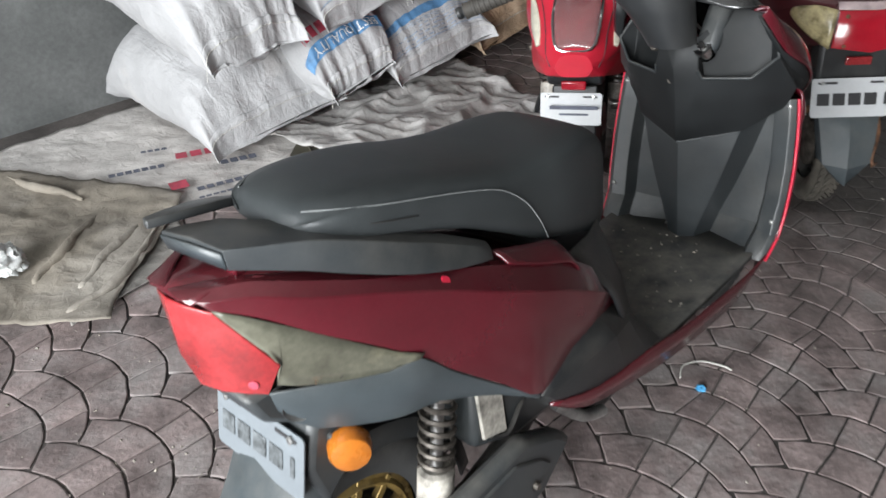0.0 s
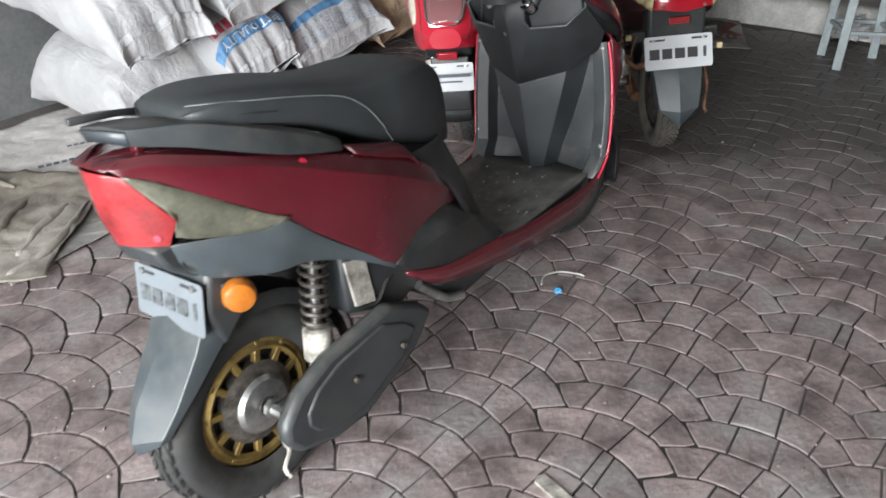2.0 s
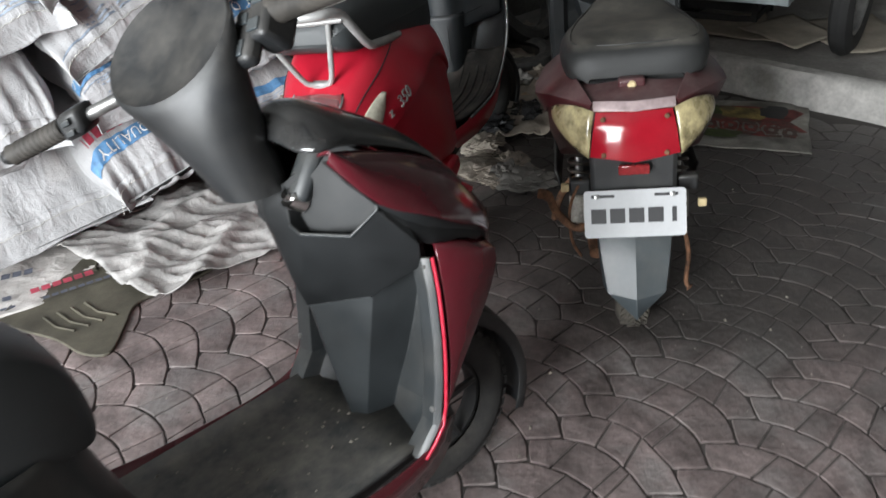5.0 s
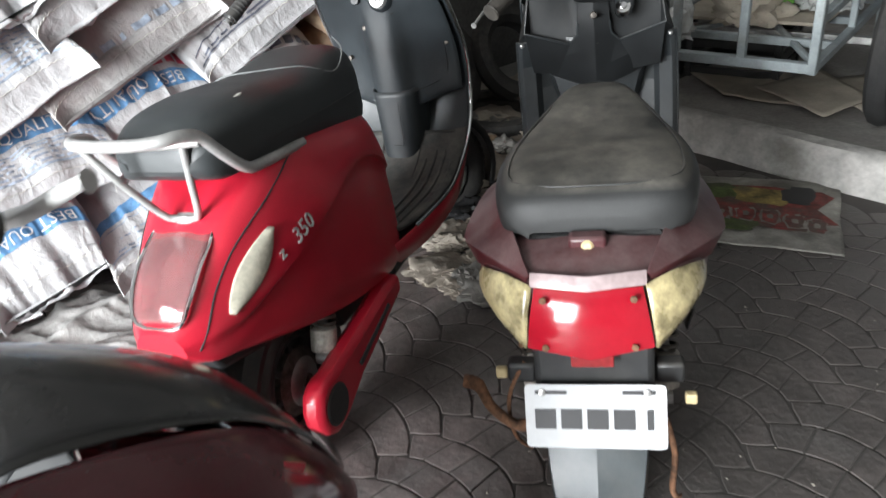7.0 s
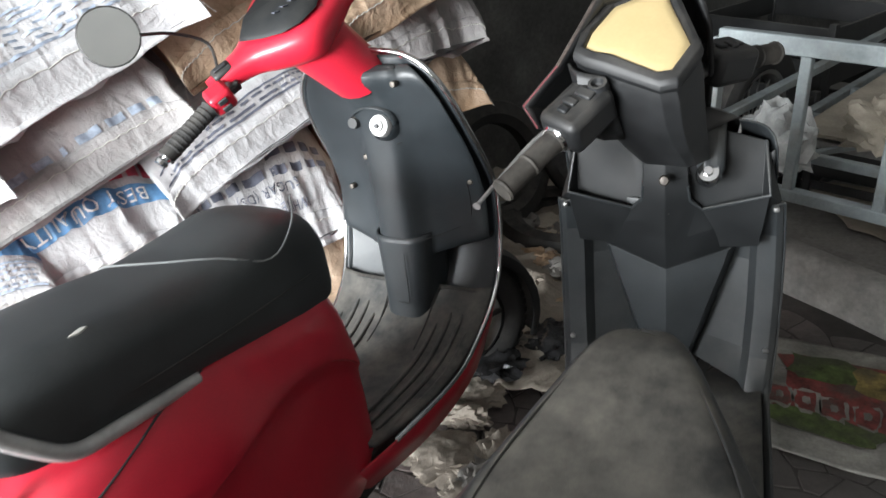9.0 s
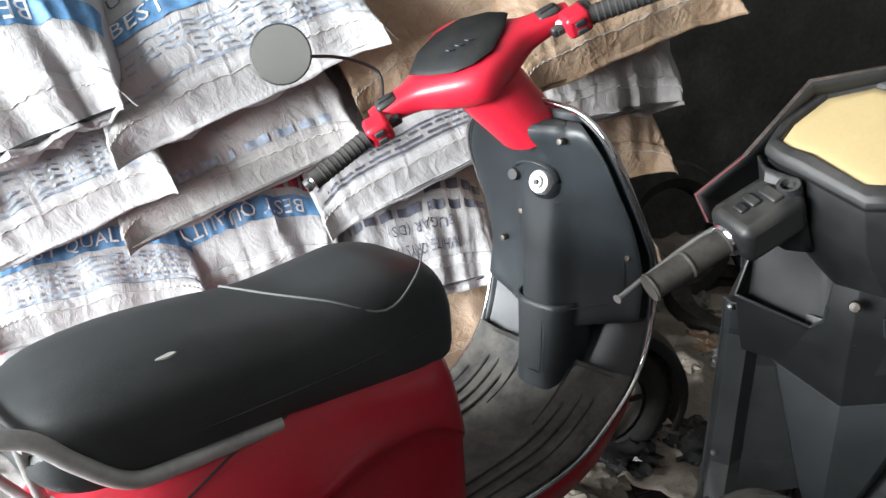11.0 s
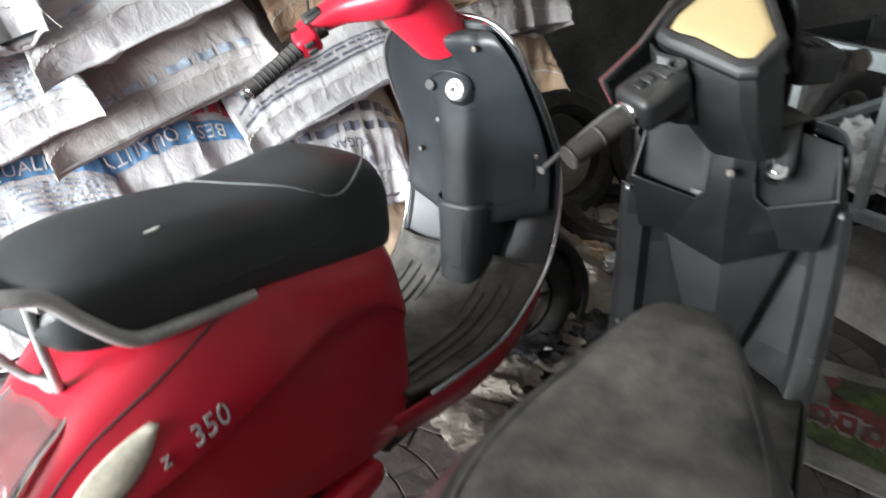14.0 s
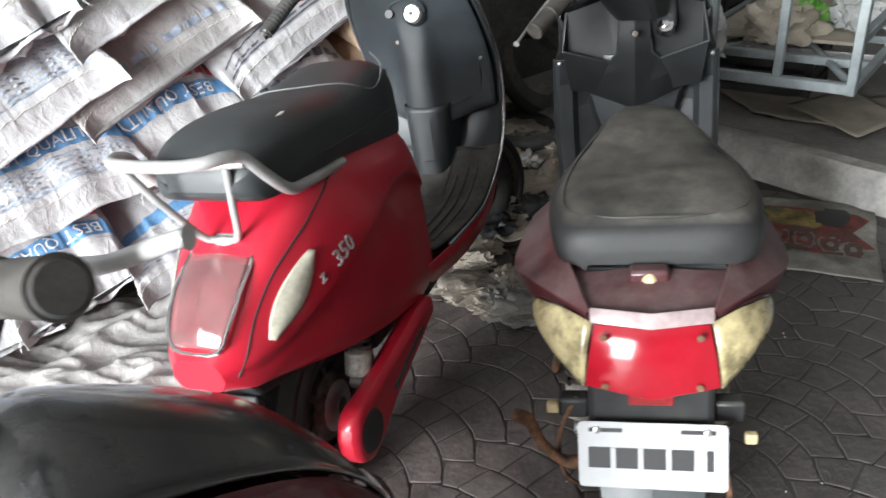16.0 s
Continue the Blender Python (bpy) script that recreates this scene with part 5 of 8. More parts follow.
    for d in (-1, 1):
        patch("lamp_wing", [[(-0.086, 0.086, 0.695), (-0.104, 0.094, 0.65), (-0.106, 0.1, 0.592)], [(-0.06, 0.125, 0.702), (-0.078, 0.138, 0.652), (-0.082, 0.126, 0.607)], [(-0.02, 0.162, 0.692), (-0.03, 0.174, 0.658), (-0.045, 0.158, 0.63)], [(0.01, 0.178, 0.678), (0.008, 0.182, 0.665), (0.0, 0.178, 0.655)]], M["lens_cream"], ob, "yellowed cream lamp wing", n=3, m=3, thick=0.005, side=d)
        for z in (0.685, 0.605):
            lathe("screw", [(0.0, 0.003), (0.005, 0.002), (0.006, 0.0)], M["rust"], ob, (-0.112 if z > 0.65 else -0.124, 0.068 * d, z), (-1, 0, 0.2), 10)
        prism("indicator_mount", [(-0.03, 0.5), (0.0, 0.5), (0.0, 0.46), (-0.03, 0.46)], 0.1 * d, 0.15 * d, M["black_pl"], ob, bevel=0.006)
        block("cable_connector", (-0.03, 0.16 * d, 0.43 + 0.055 * (d < 0)), (0.014, 0.02, 0.02), M["yellowed"], ob, bevel=0.003)
    patch("lamp_strip", [[(-0.078, -0.088, 0.716), (-0.092, -0.088, 0.698)], [(-0.098, 0, 0.718), (-0.112, 0, 0.699)], [(-0.078, 0.088, 0.716), (-0.092, 0.088, 0.698)]], M["pink_silver"], ob, "dusty pinkish silver strip above the tail lamp", thick=0.004, bevel=0.001)
    for d in (-1, 1):
        # flared side panel between seat and lamp
        patch("tail_wing", [[(0.42, 0.13, 0.715), (0.42, 0.18, 0.66), (0.42, 0.185, 0.56)], [(0.3, 0.145, 0.732), (0.3, 0.205, 0.685), (0.3, 0.2, 0.58)], [(0.2, 0.15, 0.74), (0.2, 0.22, 0.683), (0.2, 0.205, 0.6)], [(0.12, 0.145, 0.742), (0.12, 0.224, 0.678), (0.125, 0.2, 0.625)], [(0.02, 0.12, 0.734), (0.03, 0.188, 0.702), (0.03, 0.184, 0.672)], [(-0.082, 0.088, 0.713), (-0.078, 0.092, 0.706), (-0.076, 0.094, 0.698)]],
              M["red_top"], ob, n=2, m=1, thick=0.005, bevel=0.001, side=d, angle=25)
    block("rear_reflector", (-0.075, 0, 0.545), (0.012, 0.07, 0.024), M["lens_orange"], ob, bevel=0.003)
    prism("plate_bracket", [(-0.05, 0.59), (0.03, 0.58), (0.05, 0.44), (-0.02, 0.36), (-0.075, 0.38), (-0.055, 0.5)], -0.1, 0.1, M["black_pl"], ob, bevel=0.012)
    number_plate(ob, (-0.092, 0.0, 0.44), 0.233, 0.112, 20, mat=M["plate_white"])
    patch("mud_flap", [[(-0.045, -0.088, 0.41), (-0.086, -0.085, 0.4), (-0.093, 0, 0.4), (-0.086, 0.085, 0.4), (-0.045, 0.088, 0.41)], [(-0.09, -0.083, 0.33), (-0.125, -0.076, 0.32), (-0.14, 0.0, 0.32), (-0.125, 0.076, 0.32), (-0.09, 0.083, 0.33)], [(-0.12, -0.076, 0.265), (-0.148, -0.066, 0.255), (-0.165, 0.0, 0.245), (-0.148, 0.066, 0.255), (-0.12, 0.076, 0.265)],
                           [(-0.155, -0.012, 0.195), (-0.16, -0.006, 0.193), (-0.172, 0.0, 0.19), (-0.16, 0.006, 0.193), (-0.155, 0.012, 0.195)]], M["grey_light"], ob, "slate-grey pointed mud flap", thick=0.005, bevel=0.002, angle=12)
    rows = []
    for ang in np.linspace(10, 170, 10):
        c, s = math.cos(radians(ang)), math.sin(radians(ang))
        rows.append([(0.13 + c * r, u, 0.2 + s * r) for u, r in ((-0.062, 0.2), (-0.052, 0.226), (0.0, 0.233), (0.052, 0.226), (0.062, 0.2))])
    patch("inner_mudguard", rows, M["black_pl"], ob, n=2, thick=0.004)
    # corroded foot-peg bracket and loose wiring
    tube("rusty_bracket", [(-0.05, -0.1, 0.39), (-0.06, -0.14, 0.39), (-0.06, -0.18, 0.43), (-0.055, -0.2, 0.475), (-0.055, -0.225, 0.485)], [0.012, 0.01, 0.01, 0.013, 0.011], M["rust"], ob, "corroded copper-brown bracket", seg=8, n=4)
    tube("rusty_bracket", [(0.0, 0.12, 0.36), (-0.01, 0.135, 0.28), (-0.015, 0.13, 0.2), (-0.02, 0.14, 0.18)], [0.006, 0.006, 0.006, 0.012], M["rust"], ob, seg=8, n=3)
    tube("loose_wire", [(-0.02, -0.12, 0.5), (-0.045, -0.15, 0.44), (-0.03, -0.15, 0.34), (0.02, -0.13, 0.26)], 0.004, M["rust"], ob, seg=6, n=5)
    shock(ob, (0.27, -0.13, 0.5), (0.2, -0.13, 0.24), "rusty coil-over shock absorber")
    shock(ob, (0.27, 0.13, 0.5), (0.2, 0.13, 0.24), "rusty coil-over shock absorber")
    tube("swing_arm", [(0.13, 0.09, 0.2), (0.3, 0.1, 0.24), (0.48, 0.08, 0.29)], 0.02, M["rust"], ob, n=3)
    tube("swing_arm", [(0.13, -0.09, 0.2), (0.3, -0.1, 0.24), (0.48, -0.08, 0.29)], 0.02, M["rust"], ob, n=3)
    tube("side_stand", [(0.6, -0.12, 0.26), (0.64, -0.2, 0.13), (0.68, -0.23, 0.02)], 0.012, M["rust"], ob, n=3)
    footboard(ob, 0.33, 0.62, 1.15, 0.2, M["floor_pl"], M["grey_pl"], 0.22)
    cockpit(ob, dict(
        shield=[(0.34, 1.09, 0.212, 1.15, 0.03, 1.165), (0.4, 1.135, 0.22, 1.145, 0.05, 1.165), (0.5, 1.16, 0.224, 1.138, 0.08, 1.165), (0.6, 1.168, 0.224, 1.132, 0.11, 1.165), (0.68, 1.165, 0.222, 1.128, 0.13, 1.165), (0.76, 1.135, 0.216, 1.125, 0.135, 1.165)],
        P1=(1.09, 0.192, 0.793), P2=(1.125, 0.07, 0.745), P3=(1.108, 0.046, 0.772), P4=(1.09, 0.042, 0.81), VI=(1.104, 0, 0.69), B0=(1.128, 0, 0.604), B2=(1.15, 0.126, 0.65), B1=(1.17, 0.19, 0.715), O1=(1.135, 0.214, 0.765),
        T1=(1.14, 0.18, 0.885), T2=(1.15, 0.08, 0.91), T3=(1.1, 0.04, 0.87),
        lock=(1.07, 0.08, 0.846), screws=[(1.052, 0.001, 0.836), (1.1, 0.002, 0.752)], side_screws=[(1.118, 0.205, 0.752), (1.125, 0.205, 0.42)],
        apron=[(0.7, 1.17, 0.222, 1.36, 0.2, 1.44, 0.02), (0.64, 1.172, 0.226, 1.37, 0.195, 1.43, 0.0), (0.54, 1.17, 0.228, 1.36, 0.175, 1.41, 0.0), (0.42, 1.145, 0.226, 1.32, 0.165, 1.36, 0.0), (0.35, 1.1, 0.215, 1.25, 0.16, 1.28, 0.0)],
        leaf_top=[(1.13, 0.13, 0.93), (1.21, 0.135, 0.88), (1.3, 0.122, 0.81), (1.38, 0.1, 0.74), (1.43, 0.06, 0.68)],
        leaf_low=[(1.13, 0.2, 0.87), (1.18, 0.205, 0.79), (1.27, 0.2, 0.72), (1.36, 0.17, 0.67), (1.44, 0.065, 0.64)],
        liner=[(1.14, 0.19, 0.84), (1.18, 0.205, 0.74), (1.26, 0.2, 0.69), (1.36, 0.16, 0.65), (1.44, 0.04, 0.62)],
        deck=[((1.1, 0.05, 0.9), 0.02), ((1.13, 0.125, 0.932), 0.03), ((1.21, 0.13, 0.885), 0.045), ((1.3, 0.118, 0.816), 0.04), ((1.38, 0.096, 0.745), 0.028), ((1.43, 0.055, 0.684), 0.006)],
        headlamp=(1.43, 0, 0.64)), M["grey_pl"], M["pocket_pl"], M["grey_pl"], M["grey_pl"], M["grey_pl"], M["black_pl"])
    # angular cowl with bare foam where the dial was, dark hood with a thin red edge, turned left
    rim = [(0.95, -0.123), (0.94, -0.103), (0.934, -0.075), (0.898, 0.0), (0.901, 0.024), (0.951, 0.052), (1.03, 0.016), (1.057, 0.006), (1.062, -0.025), (1.036, -0.084), (0.985, -0.115)]
    mid_s, mid_u = 0.975, -0.035

    def slab(grow, drop, mix=0.0, flat=0.0, neck=(1.085, 0.018, 0.875, 0.068)):
        ring = []
        for k, (s_, u_) in enumerate(rim):
            d_s, d_u = s_ - mid_s, u_ - mid_u
            n_ = math.hypot(d_s, d_u)
            s1, u1 = s_ + d_s / n_ * grow, u_ + d_u / n_ * grow
            z1 = 1.085 + 0.62 * (s1 - 0.9) - drop
            s2, u2 = neck[0] + d_s / n_ * neck[3], neck[1] + d_u / n_ * neck[3]
            ring.append((s1 + (s2 - s1) * mix, u1 + (u2 - u1) * mix, z1 + (neck[2] - z1) * flat))
        return ring
    stack = [slab(-0.004, 0.014), slab(0.0, -0.002), slab(0.005, -0.004), slab(0.016, 0.0), slab(0.019, 0.008), slab(0.018, 0.017), slab(0.015, 0.018, 0.02, 0.03), slab(0.019, 0.018, 0.06, 0.12), slab(0.02, 0.02, 0.2, 0.36), slab(0.02, 0.02, 0.46, 0.62), slab(0.02, 0.02, 0.8, 0.87), slab(0.02, 0.02, 1.0, 1.0)]
    v, f = loft([[V(*q) for q in r] for r in stack], caps=False)
    build("handlebar_cowl", v, f, M["cowl"], ob, "dusty black angular handlebar cowl", bevel=0.002, angle=32)
    pad = [slab(-0.001, 0.006), slab(-0.006, 0.001), slab(-0.02, -0.001), slab(-0.04, -0.002)]
    v, f = loft([[V(*q) for q in r] for r in pad], caps=False)
    f.append(tuple(range(33, 44)))
    build("foam_pad", v, f, M["foam"], ob, "cream foam filling in place of the dial", angle=60)
    edge = [(0.92, -0.203, 0.986), (0.92, -0.226, 1.026), (0.95, -0.169, 1.087), (1.0, -0.103, 1.194), (1.04, -0.01, 1.215), (1.06, 0.05, 1.2), (1.065, 0.075, 1.12), (1.07, 0.08, 1.05)]
    mid_ = [(0.96, -0.2, 0.97), (0.985, -0.205, 1.0), (1.03, -0.165, 1.05), (1.07, -0.1, 1.13), (1.11, -0.02, 1.15), (1.13, 0.045, 1.13), (1.12, 0.07, 1.06), (1.1, 0.078, 1.0)]
    base = [(1.0, -0.17, 0.95), (1.04, -0.17, 0.96), (1.08, -0.15, 0.98), (1.13, -0.1, 1.02), (1.16, -0.03, 1.04), (1.16, 0.04, 1.03), (1.14, 0.066, 0.99), (1.11, 0.075, 0.96)]
    patch("headlamp_hood", [list(q) for q in zip(edge, mid_, base)], M["cowl"], ob, "dark headlamp hood with a thin red edge", n=1, m=2, thick=0.008, angle=20)
    tube("hood_edge", edge[:3], 0.0022, M["red_line"], ob, seg=6)
    tube("hood_edge", edge[2:6], 0.0035, M["edge_dust"], ob, seg=6)
    patch("cowl_shoulder", [[(0.955, -0.15, 1.09), (0.99, -0.15, 1.06), (1.03, -0.13, 1.0)], [(0.925, -0.13, 1.083), (0.92, -0.125, 1.04), (0.95, -0.11, 0.96)], [(0.92, -0.08, 1.073), (0.92, -0.07, 1.03), (0.97, -0.06, 0.95)]], M["cowl"], ob, n=3, m=3, thick=0.006)
    # left bar with thick grip, chrome collar and switch pod; right bar mirrored about the stem
    for k, (c0, g0, g1, pc) in enumerate((((1.0, -0.07, 1.03), (0.862, -0.16, 0.985), (0.765, -0.232, 0.93), (0.89, -0.13, 1.012)), ((1.04, 0.03, 1.03), (1.17, 0.12, 1.03), (1.26, 0.19, 1.02), (1.15, 0.1, 1.035)))):
        d_ = np.array(g1) - np.array(g0)
        d_ /= np.linalg.norm(d_)
        tube("handlebar", [c0, pc, g0], 0.013, M["steel"], ob, seg=10)
        g = tube("grip", [g0, tuple(np.array(g0) + d_ * 0.006), tuple(np.array(g1) - d_ * 0.006), g1], [0.022, 0.0205, 0.0195, 0.021], M["grip_c"], ob, "worn grey-brown rubber grip", seg=16)
        for i in range(3):
            c = np.array(g0) * (0.97 - 0.47 * i) + np.array(g1) * (0.03 + 0.47 * i)
            lathe("rib", [(0.0195, -0.004), (0.0222, -0.001), (0.0222, 0.001), (0.0195, 0.004)], M["grip_c"], g, tuple(c), tuple(d_), 16)
        lathe("collar", [(0.0, -0.012), (0.024, -0.012), (0.027, -0.008), (0.027, 0.008), (0.024, 0.012), (0.0, 0.012)], M["chrome"], ob, tuple(np.array(g0) - d_ * 0.008), tuple(d_), 24, "scratched chrome collar")
        sd = 1 if k == 0 else -1
        x_ = Vector(V(*d_)).normalized()
        z_ = (Vector((-0.35, 0, 0.94)) - x_ * x_.dot(Vector((-0.35, 0, 0.94)))).normalized()
        tn = Matrix((x_, z_.cross(x_), z_)).transposed()
        pod = block("switch_pod", tuple(np.array(pc) - d_ * 0.008), (0.108, 0.084, 0.066), M["cowl"], ob, "dusty dark switch pod", bevel=0.014, turn=tn)
        pv = Vector(V(*pc)) - x_ * 0.008
        q = pv - x_ * 0.045 + tn.col[1] * 0.012 + z_ * 0.03
        lathe("socket_ring", [(0.008, 0.004), (0.011, 0.012), (0.016, 0.012), (0.018, 0.0)], M["black_pl"], pod, (q.x, -q.y, q.z), (z_.x, -z_.y, z_.z), 20)
        for i, (a, b, w, h) in enumerate(((-0.022, 0.004, 0.02, 0.034), (0.004, -0.006, 0.016, 0.026), (0.024, -0.004, 0.014, 0.02))):
            q = pv + x_ * a + tn.col[1] * b + z_ * 0.033
            block("rocker", (q.x, -q.y, q.z), (w, h, 0.01), M["black_pl"], pod, bevel=0.003, turn=tn)
        for i in range(2):
            q = pv + x_ * (0.012 - 0.03 * i) - tn.col[1] * 0.041 * (1 if k else -1) * -1
            block("rocker", (q.x, -q.y, q.z), (0.02, 0.008, 0.022), M["black_pl"], pod, bevel=0.003, turn=tn)
        if k == 0:
            tube("brake_lever", [(0.9, -0.155, 1.0), (0.875, -0.188, 0.988), (0.82, -0.232, 0.95), (0.765, -0.267, 0.915), (0.75, -0.273, 0.909)], [0.006, 0.005, 0.004, 0.004, 0.0075], M["steel"], ob, seg=8, n=4)
    return ob


scooter_red_black()
scooter_maroon_grey()


# scooter B: crimson retro body, silver rack, one round mirror
def scooter_crimson():
    ob = root("scooter", bike_matrix(-0.73, 0.117, 81.4, 4.0), "satin crimson retro scooter with silver rear rack", "scooter", "parked scooters")
    wheel(ob, (0.13, 0.04, 0.205), 0.205, 0.088, M["black_pl"], M["rubber"], spokes=8)
    wheel(ob, (1.32, 0.0, 0.2), 0.2, 0.09, M["black_pl"], M["rubber"], steer=-35, spokes=5, motor=False)
    fork(ob, (1.18, 0, 0.52), (1.32, 0, 0.2), -35, M["black_pl"])
    sections = [(-0.165, [(0, 0.535), (0.035, 0.53), (0.052, 0.51), (0.056, 0.49), (0.04, 0.468), (0, 0.465)]), (-0.12, [(0, 0.575), (0.06, 0.568), (0.09, 0.53), (0.092, 0.49), (0.07, 0.45), (0, 0.445)]), (-0.05, [(0, 0.64), (0.085, 0.628), (0.125, 0.56), (0.128, 0.5), (0.1, 0.43), (0, 0.42)]), (0.02, [(0, 0.695), (0.1, 0.685), (0.15, 0.6), (0.152, 0.51), (0.125, 0.41), (0, 0.4)]),
                   (0.12, [(0, 0.755), (0.115, 0.742), (0.175, 0.63), (0.178, 0.52), (0.15, 0.38), (0, 0.37)]), (0.26, [(0, 0.77), (0.12, 0.752), (0.19, 0.63), (0.192, 0.51), (0.165, 0.34), (0, 0.33)]), (0.42, [(0, 0.745), (0.12, 0.725), (0.19, 0.59), (0.19, 0.47), (0.165, 0.3), (0, 0.29)]), (0.56, [(0, 0.71), (0.115, 0.69), (0.17, 0.55), (0.17, 0.42), (0.15, 0.27), (0, 0.265)]), (0.66, [(0, 0.68), (0.09, 0.66), (0.13, 0.52), (0.135, 0.4), (0.12, 0.26), (0, 0.255)]), (0.68, [(0, 0.6), (0.05, 0.58), (0.08, 0.5), (0.09, 0.4), (0.08, 0.3), (0, 0.3)])]
    creased = []
    for s_, pr in sections:
        zc = float(np.interp(s_, (-0.165, -0.05, 0.02, 0.12, 0.26, 0.42, 0.56, 0.66, 0.68), (0.5, 0.515, 0.54, 0.575, 0.615, 0.625, 0.59, 0.52, 0.48)))
        step = float(np.interp(s_, (-0.165, -0.1, 0.05, 0.5, 0.62, 0.68), (0.0, 0.006, 0.02, 0.024, 0.018, 0.0)))
        if step < 0.001:
            creased.append((s_, pr[:3] + [((pr[2][0] + pr[3][0]) / 2, (pr[2][1] + pr[3][1]) / 2)] + pr[3:]))
            continue
        uc = float(np.interp(-zc, [-q[1] for q in pr], [q[0] for q in pr])) + 0.003
        creased.append((s_, [pr[0], pr[1], (uc, zc + 0.014), (uc - step, zc - 0.016), (pr[3][0] - step * 0.75, min(pr[3][1], zc - 0.05)), pr[4], pr[5]]))
    body = shell("body", creased,
          M["crimson"], ob, "rounded satin crimson rear body", n=4, m=4)
    GAP_LINE = ((0.3, 0.742), (0.22, 0.738), (0.166, 0.723), (0.093, 0.694), (0.039, 0.668), (-0.022, 0.632), (-0.08, 0.58), (-0.125, 0.525), (-0.145, 0.49))
    deps = bpy.context.evaluated_depsgraph_get()

    def skin(a, b, d, lift):
        """The point of the rear body's flank at (s, z), lifted off it a little."""
        hit, p, nrm_, _ = body.ray_cast(Vector(V(a, 0.5 * d, b)), Vector((0, d, 0)), depsgraph=deps)
        return (a, -p.y + lift * d, b) if hit else (a, 0.1 * d, b)
    for d in (-1, 1):
        tube("panel_gap", [skin(a, b, d, 0.0006) for a, b in GAP_LINE], 0.0019, M["ink"], ob, seg=6, n=3)
        # side indicator lens, almond-shaped
        rows = []
        for k in np.linspace(0, 1, 9):
            a, b = 0.066 - 0.146 * k, 0.645 - 0.112 * k
            w = 0.021 * math.sin(math.pi * (0.03 + 0.94 * k)) ** 0.8
            rows.append([skin(a - w, b + w * 0.7, d, 0.002), skin(a - w * 0.35, b + w * 0.25, d, 0.008), skin(a + w * 0.35, b - w * 0.3, d, 0.008), skin(a + w, b - w * 0.7, d, 0.002)])
        patch("indicator_lens", rows, M["lens_pale"], ob, "almond-shaped cream indicator lens", n=2, m=3, thick=0.005)
    # slanted tail lamp in a clear cover
    rows, back = [], []
    for u in np.linspace(-1, 1, 7):
        a = abs(u)
        rows.append([(0.002 - 0.004 * a, 0.066 * u, 0.676), (-0.075, 0.07 * u, 0.64 - 0.012 * a * a), (-0.13, 0.062 * u, 0.585 - 0.01 * a), (-0.148, 0.05 * u, 0.545)])
        back.append([(-0.005, 0.06 * u, 0.668), (-0.068, 0.062 * u, 0.624), (-0.12, 0.055 * u, 0.575), (-0.14, 0.042 * u, 0.54)])
    patch("tail_lamp_inner", back, M["redtrim"], ob, "red tail lamp", n=2, m=2, thick=0.004)
    patch("tail_lamp_cover", rows, M["lens_pink"], ob, "clear tail lamp cover", n=2, m=3, thick=0.003)
    tube("tail_lamp_frame", [(0.004, -0.067, 0.677), (0.006, 0, 0.681), (0.004, 0.067, 0.677), (-0.075, 0.073, 0.63), (-0.13, 0.066, 0.578), (-0.15, 0.05, 0.545), (-0.155, 0.0, 0.54), (-0.15, -0.05, 0.545), (-0.13, -0.066, 0.578), (-0.075, -0.073, 0.63), (0.004, -0.067, 0.677)], 0.004, M["chrome"], ob, seg=6, n=2)
    # seat
    st = []
    for s, top, hw, low in ((-0.02, 0.83, 0.07, 0.8), (0.0, 0.868, 0.105, 0.782), (0.05, 0.89, 0.122, 0.768), (0.15, 0.893, 0.132, 0.765), (0.26, 0.882, 0.134, 0.752), (0.37, 0.868, 0.13, 0.73), (0.48, 0.872, 0.124, 0.702), (0.57, 0.876, 0.115, 0.68), (0.645, 0.85, 0.1, 0.668), (0.69, 0.79, 0.08, 0.668), (0.7, 0.72, 0.05, 0.685)):
        mid = (top + low) / 2
        st.append((s, [(0, top), (hw * 0.6, top - 0.004), (hw * 0.93, top - 0.028), (hw, mid), (hw * 0.97, low), (hw * 0.5, low - 0.006), (0, low - 0.006)]))
    seat = shell("seat", st, M["seat_a"], ob, "long black vinyl seat with a chalky scuff", n=4, m=3)
    tube("seam", [(0.36, -0.12, 0.85), (0.34, -0.06, 0.874), (0.37, 0.02, 0.875), (0.42, 0.09, 0.866), (0.5, 0.124, 0.83), (0.58, 0.112, 0.858), (0.66, 0.05, 0.872)], 0.0018, M["stitch"], seat, seg=6, n=5)
    tube("seam", [(0.6, 0.116, 0.75), (0.4, 0.132, 0.77), (0.2, 0.135, 0.79), (0.05, 0.12, 0.8), (0.0, 0.1, 0.81)], 0.0018, M["black_pl"], seat, seg=6, n=4)
    v = [V(0.162 + 0.012 * math.cos(a) * (1 + 0.4 * math.sin(3 * a)), 0.085 + 0.007 * math.sin(a), 0.887) for a in np.linspace(0, math.tau, 12, endpoint=False)]
    build("scuff", v + [(q[0], q[1], q[2] - 0.004) for q in v], [tuple(range(12))] + [(i, (i + 1) % 12, 12 + (i + 1) % 12, 12 + i) for i in range(12)], M["thread"], seat, smooth=False)
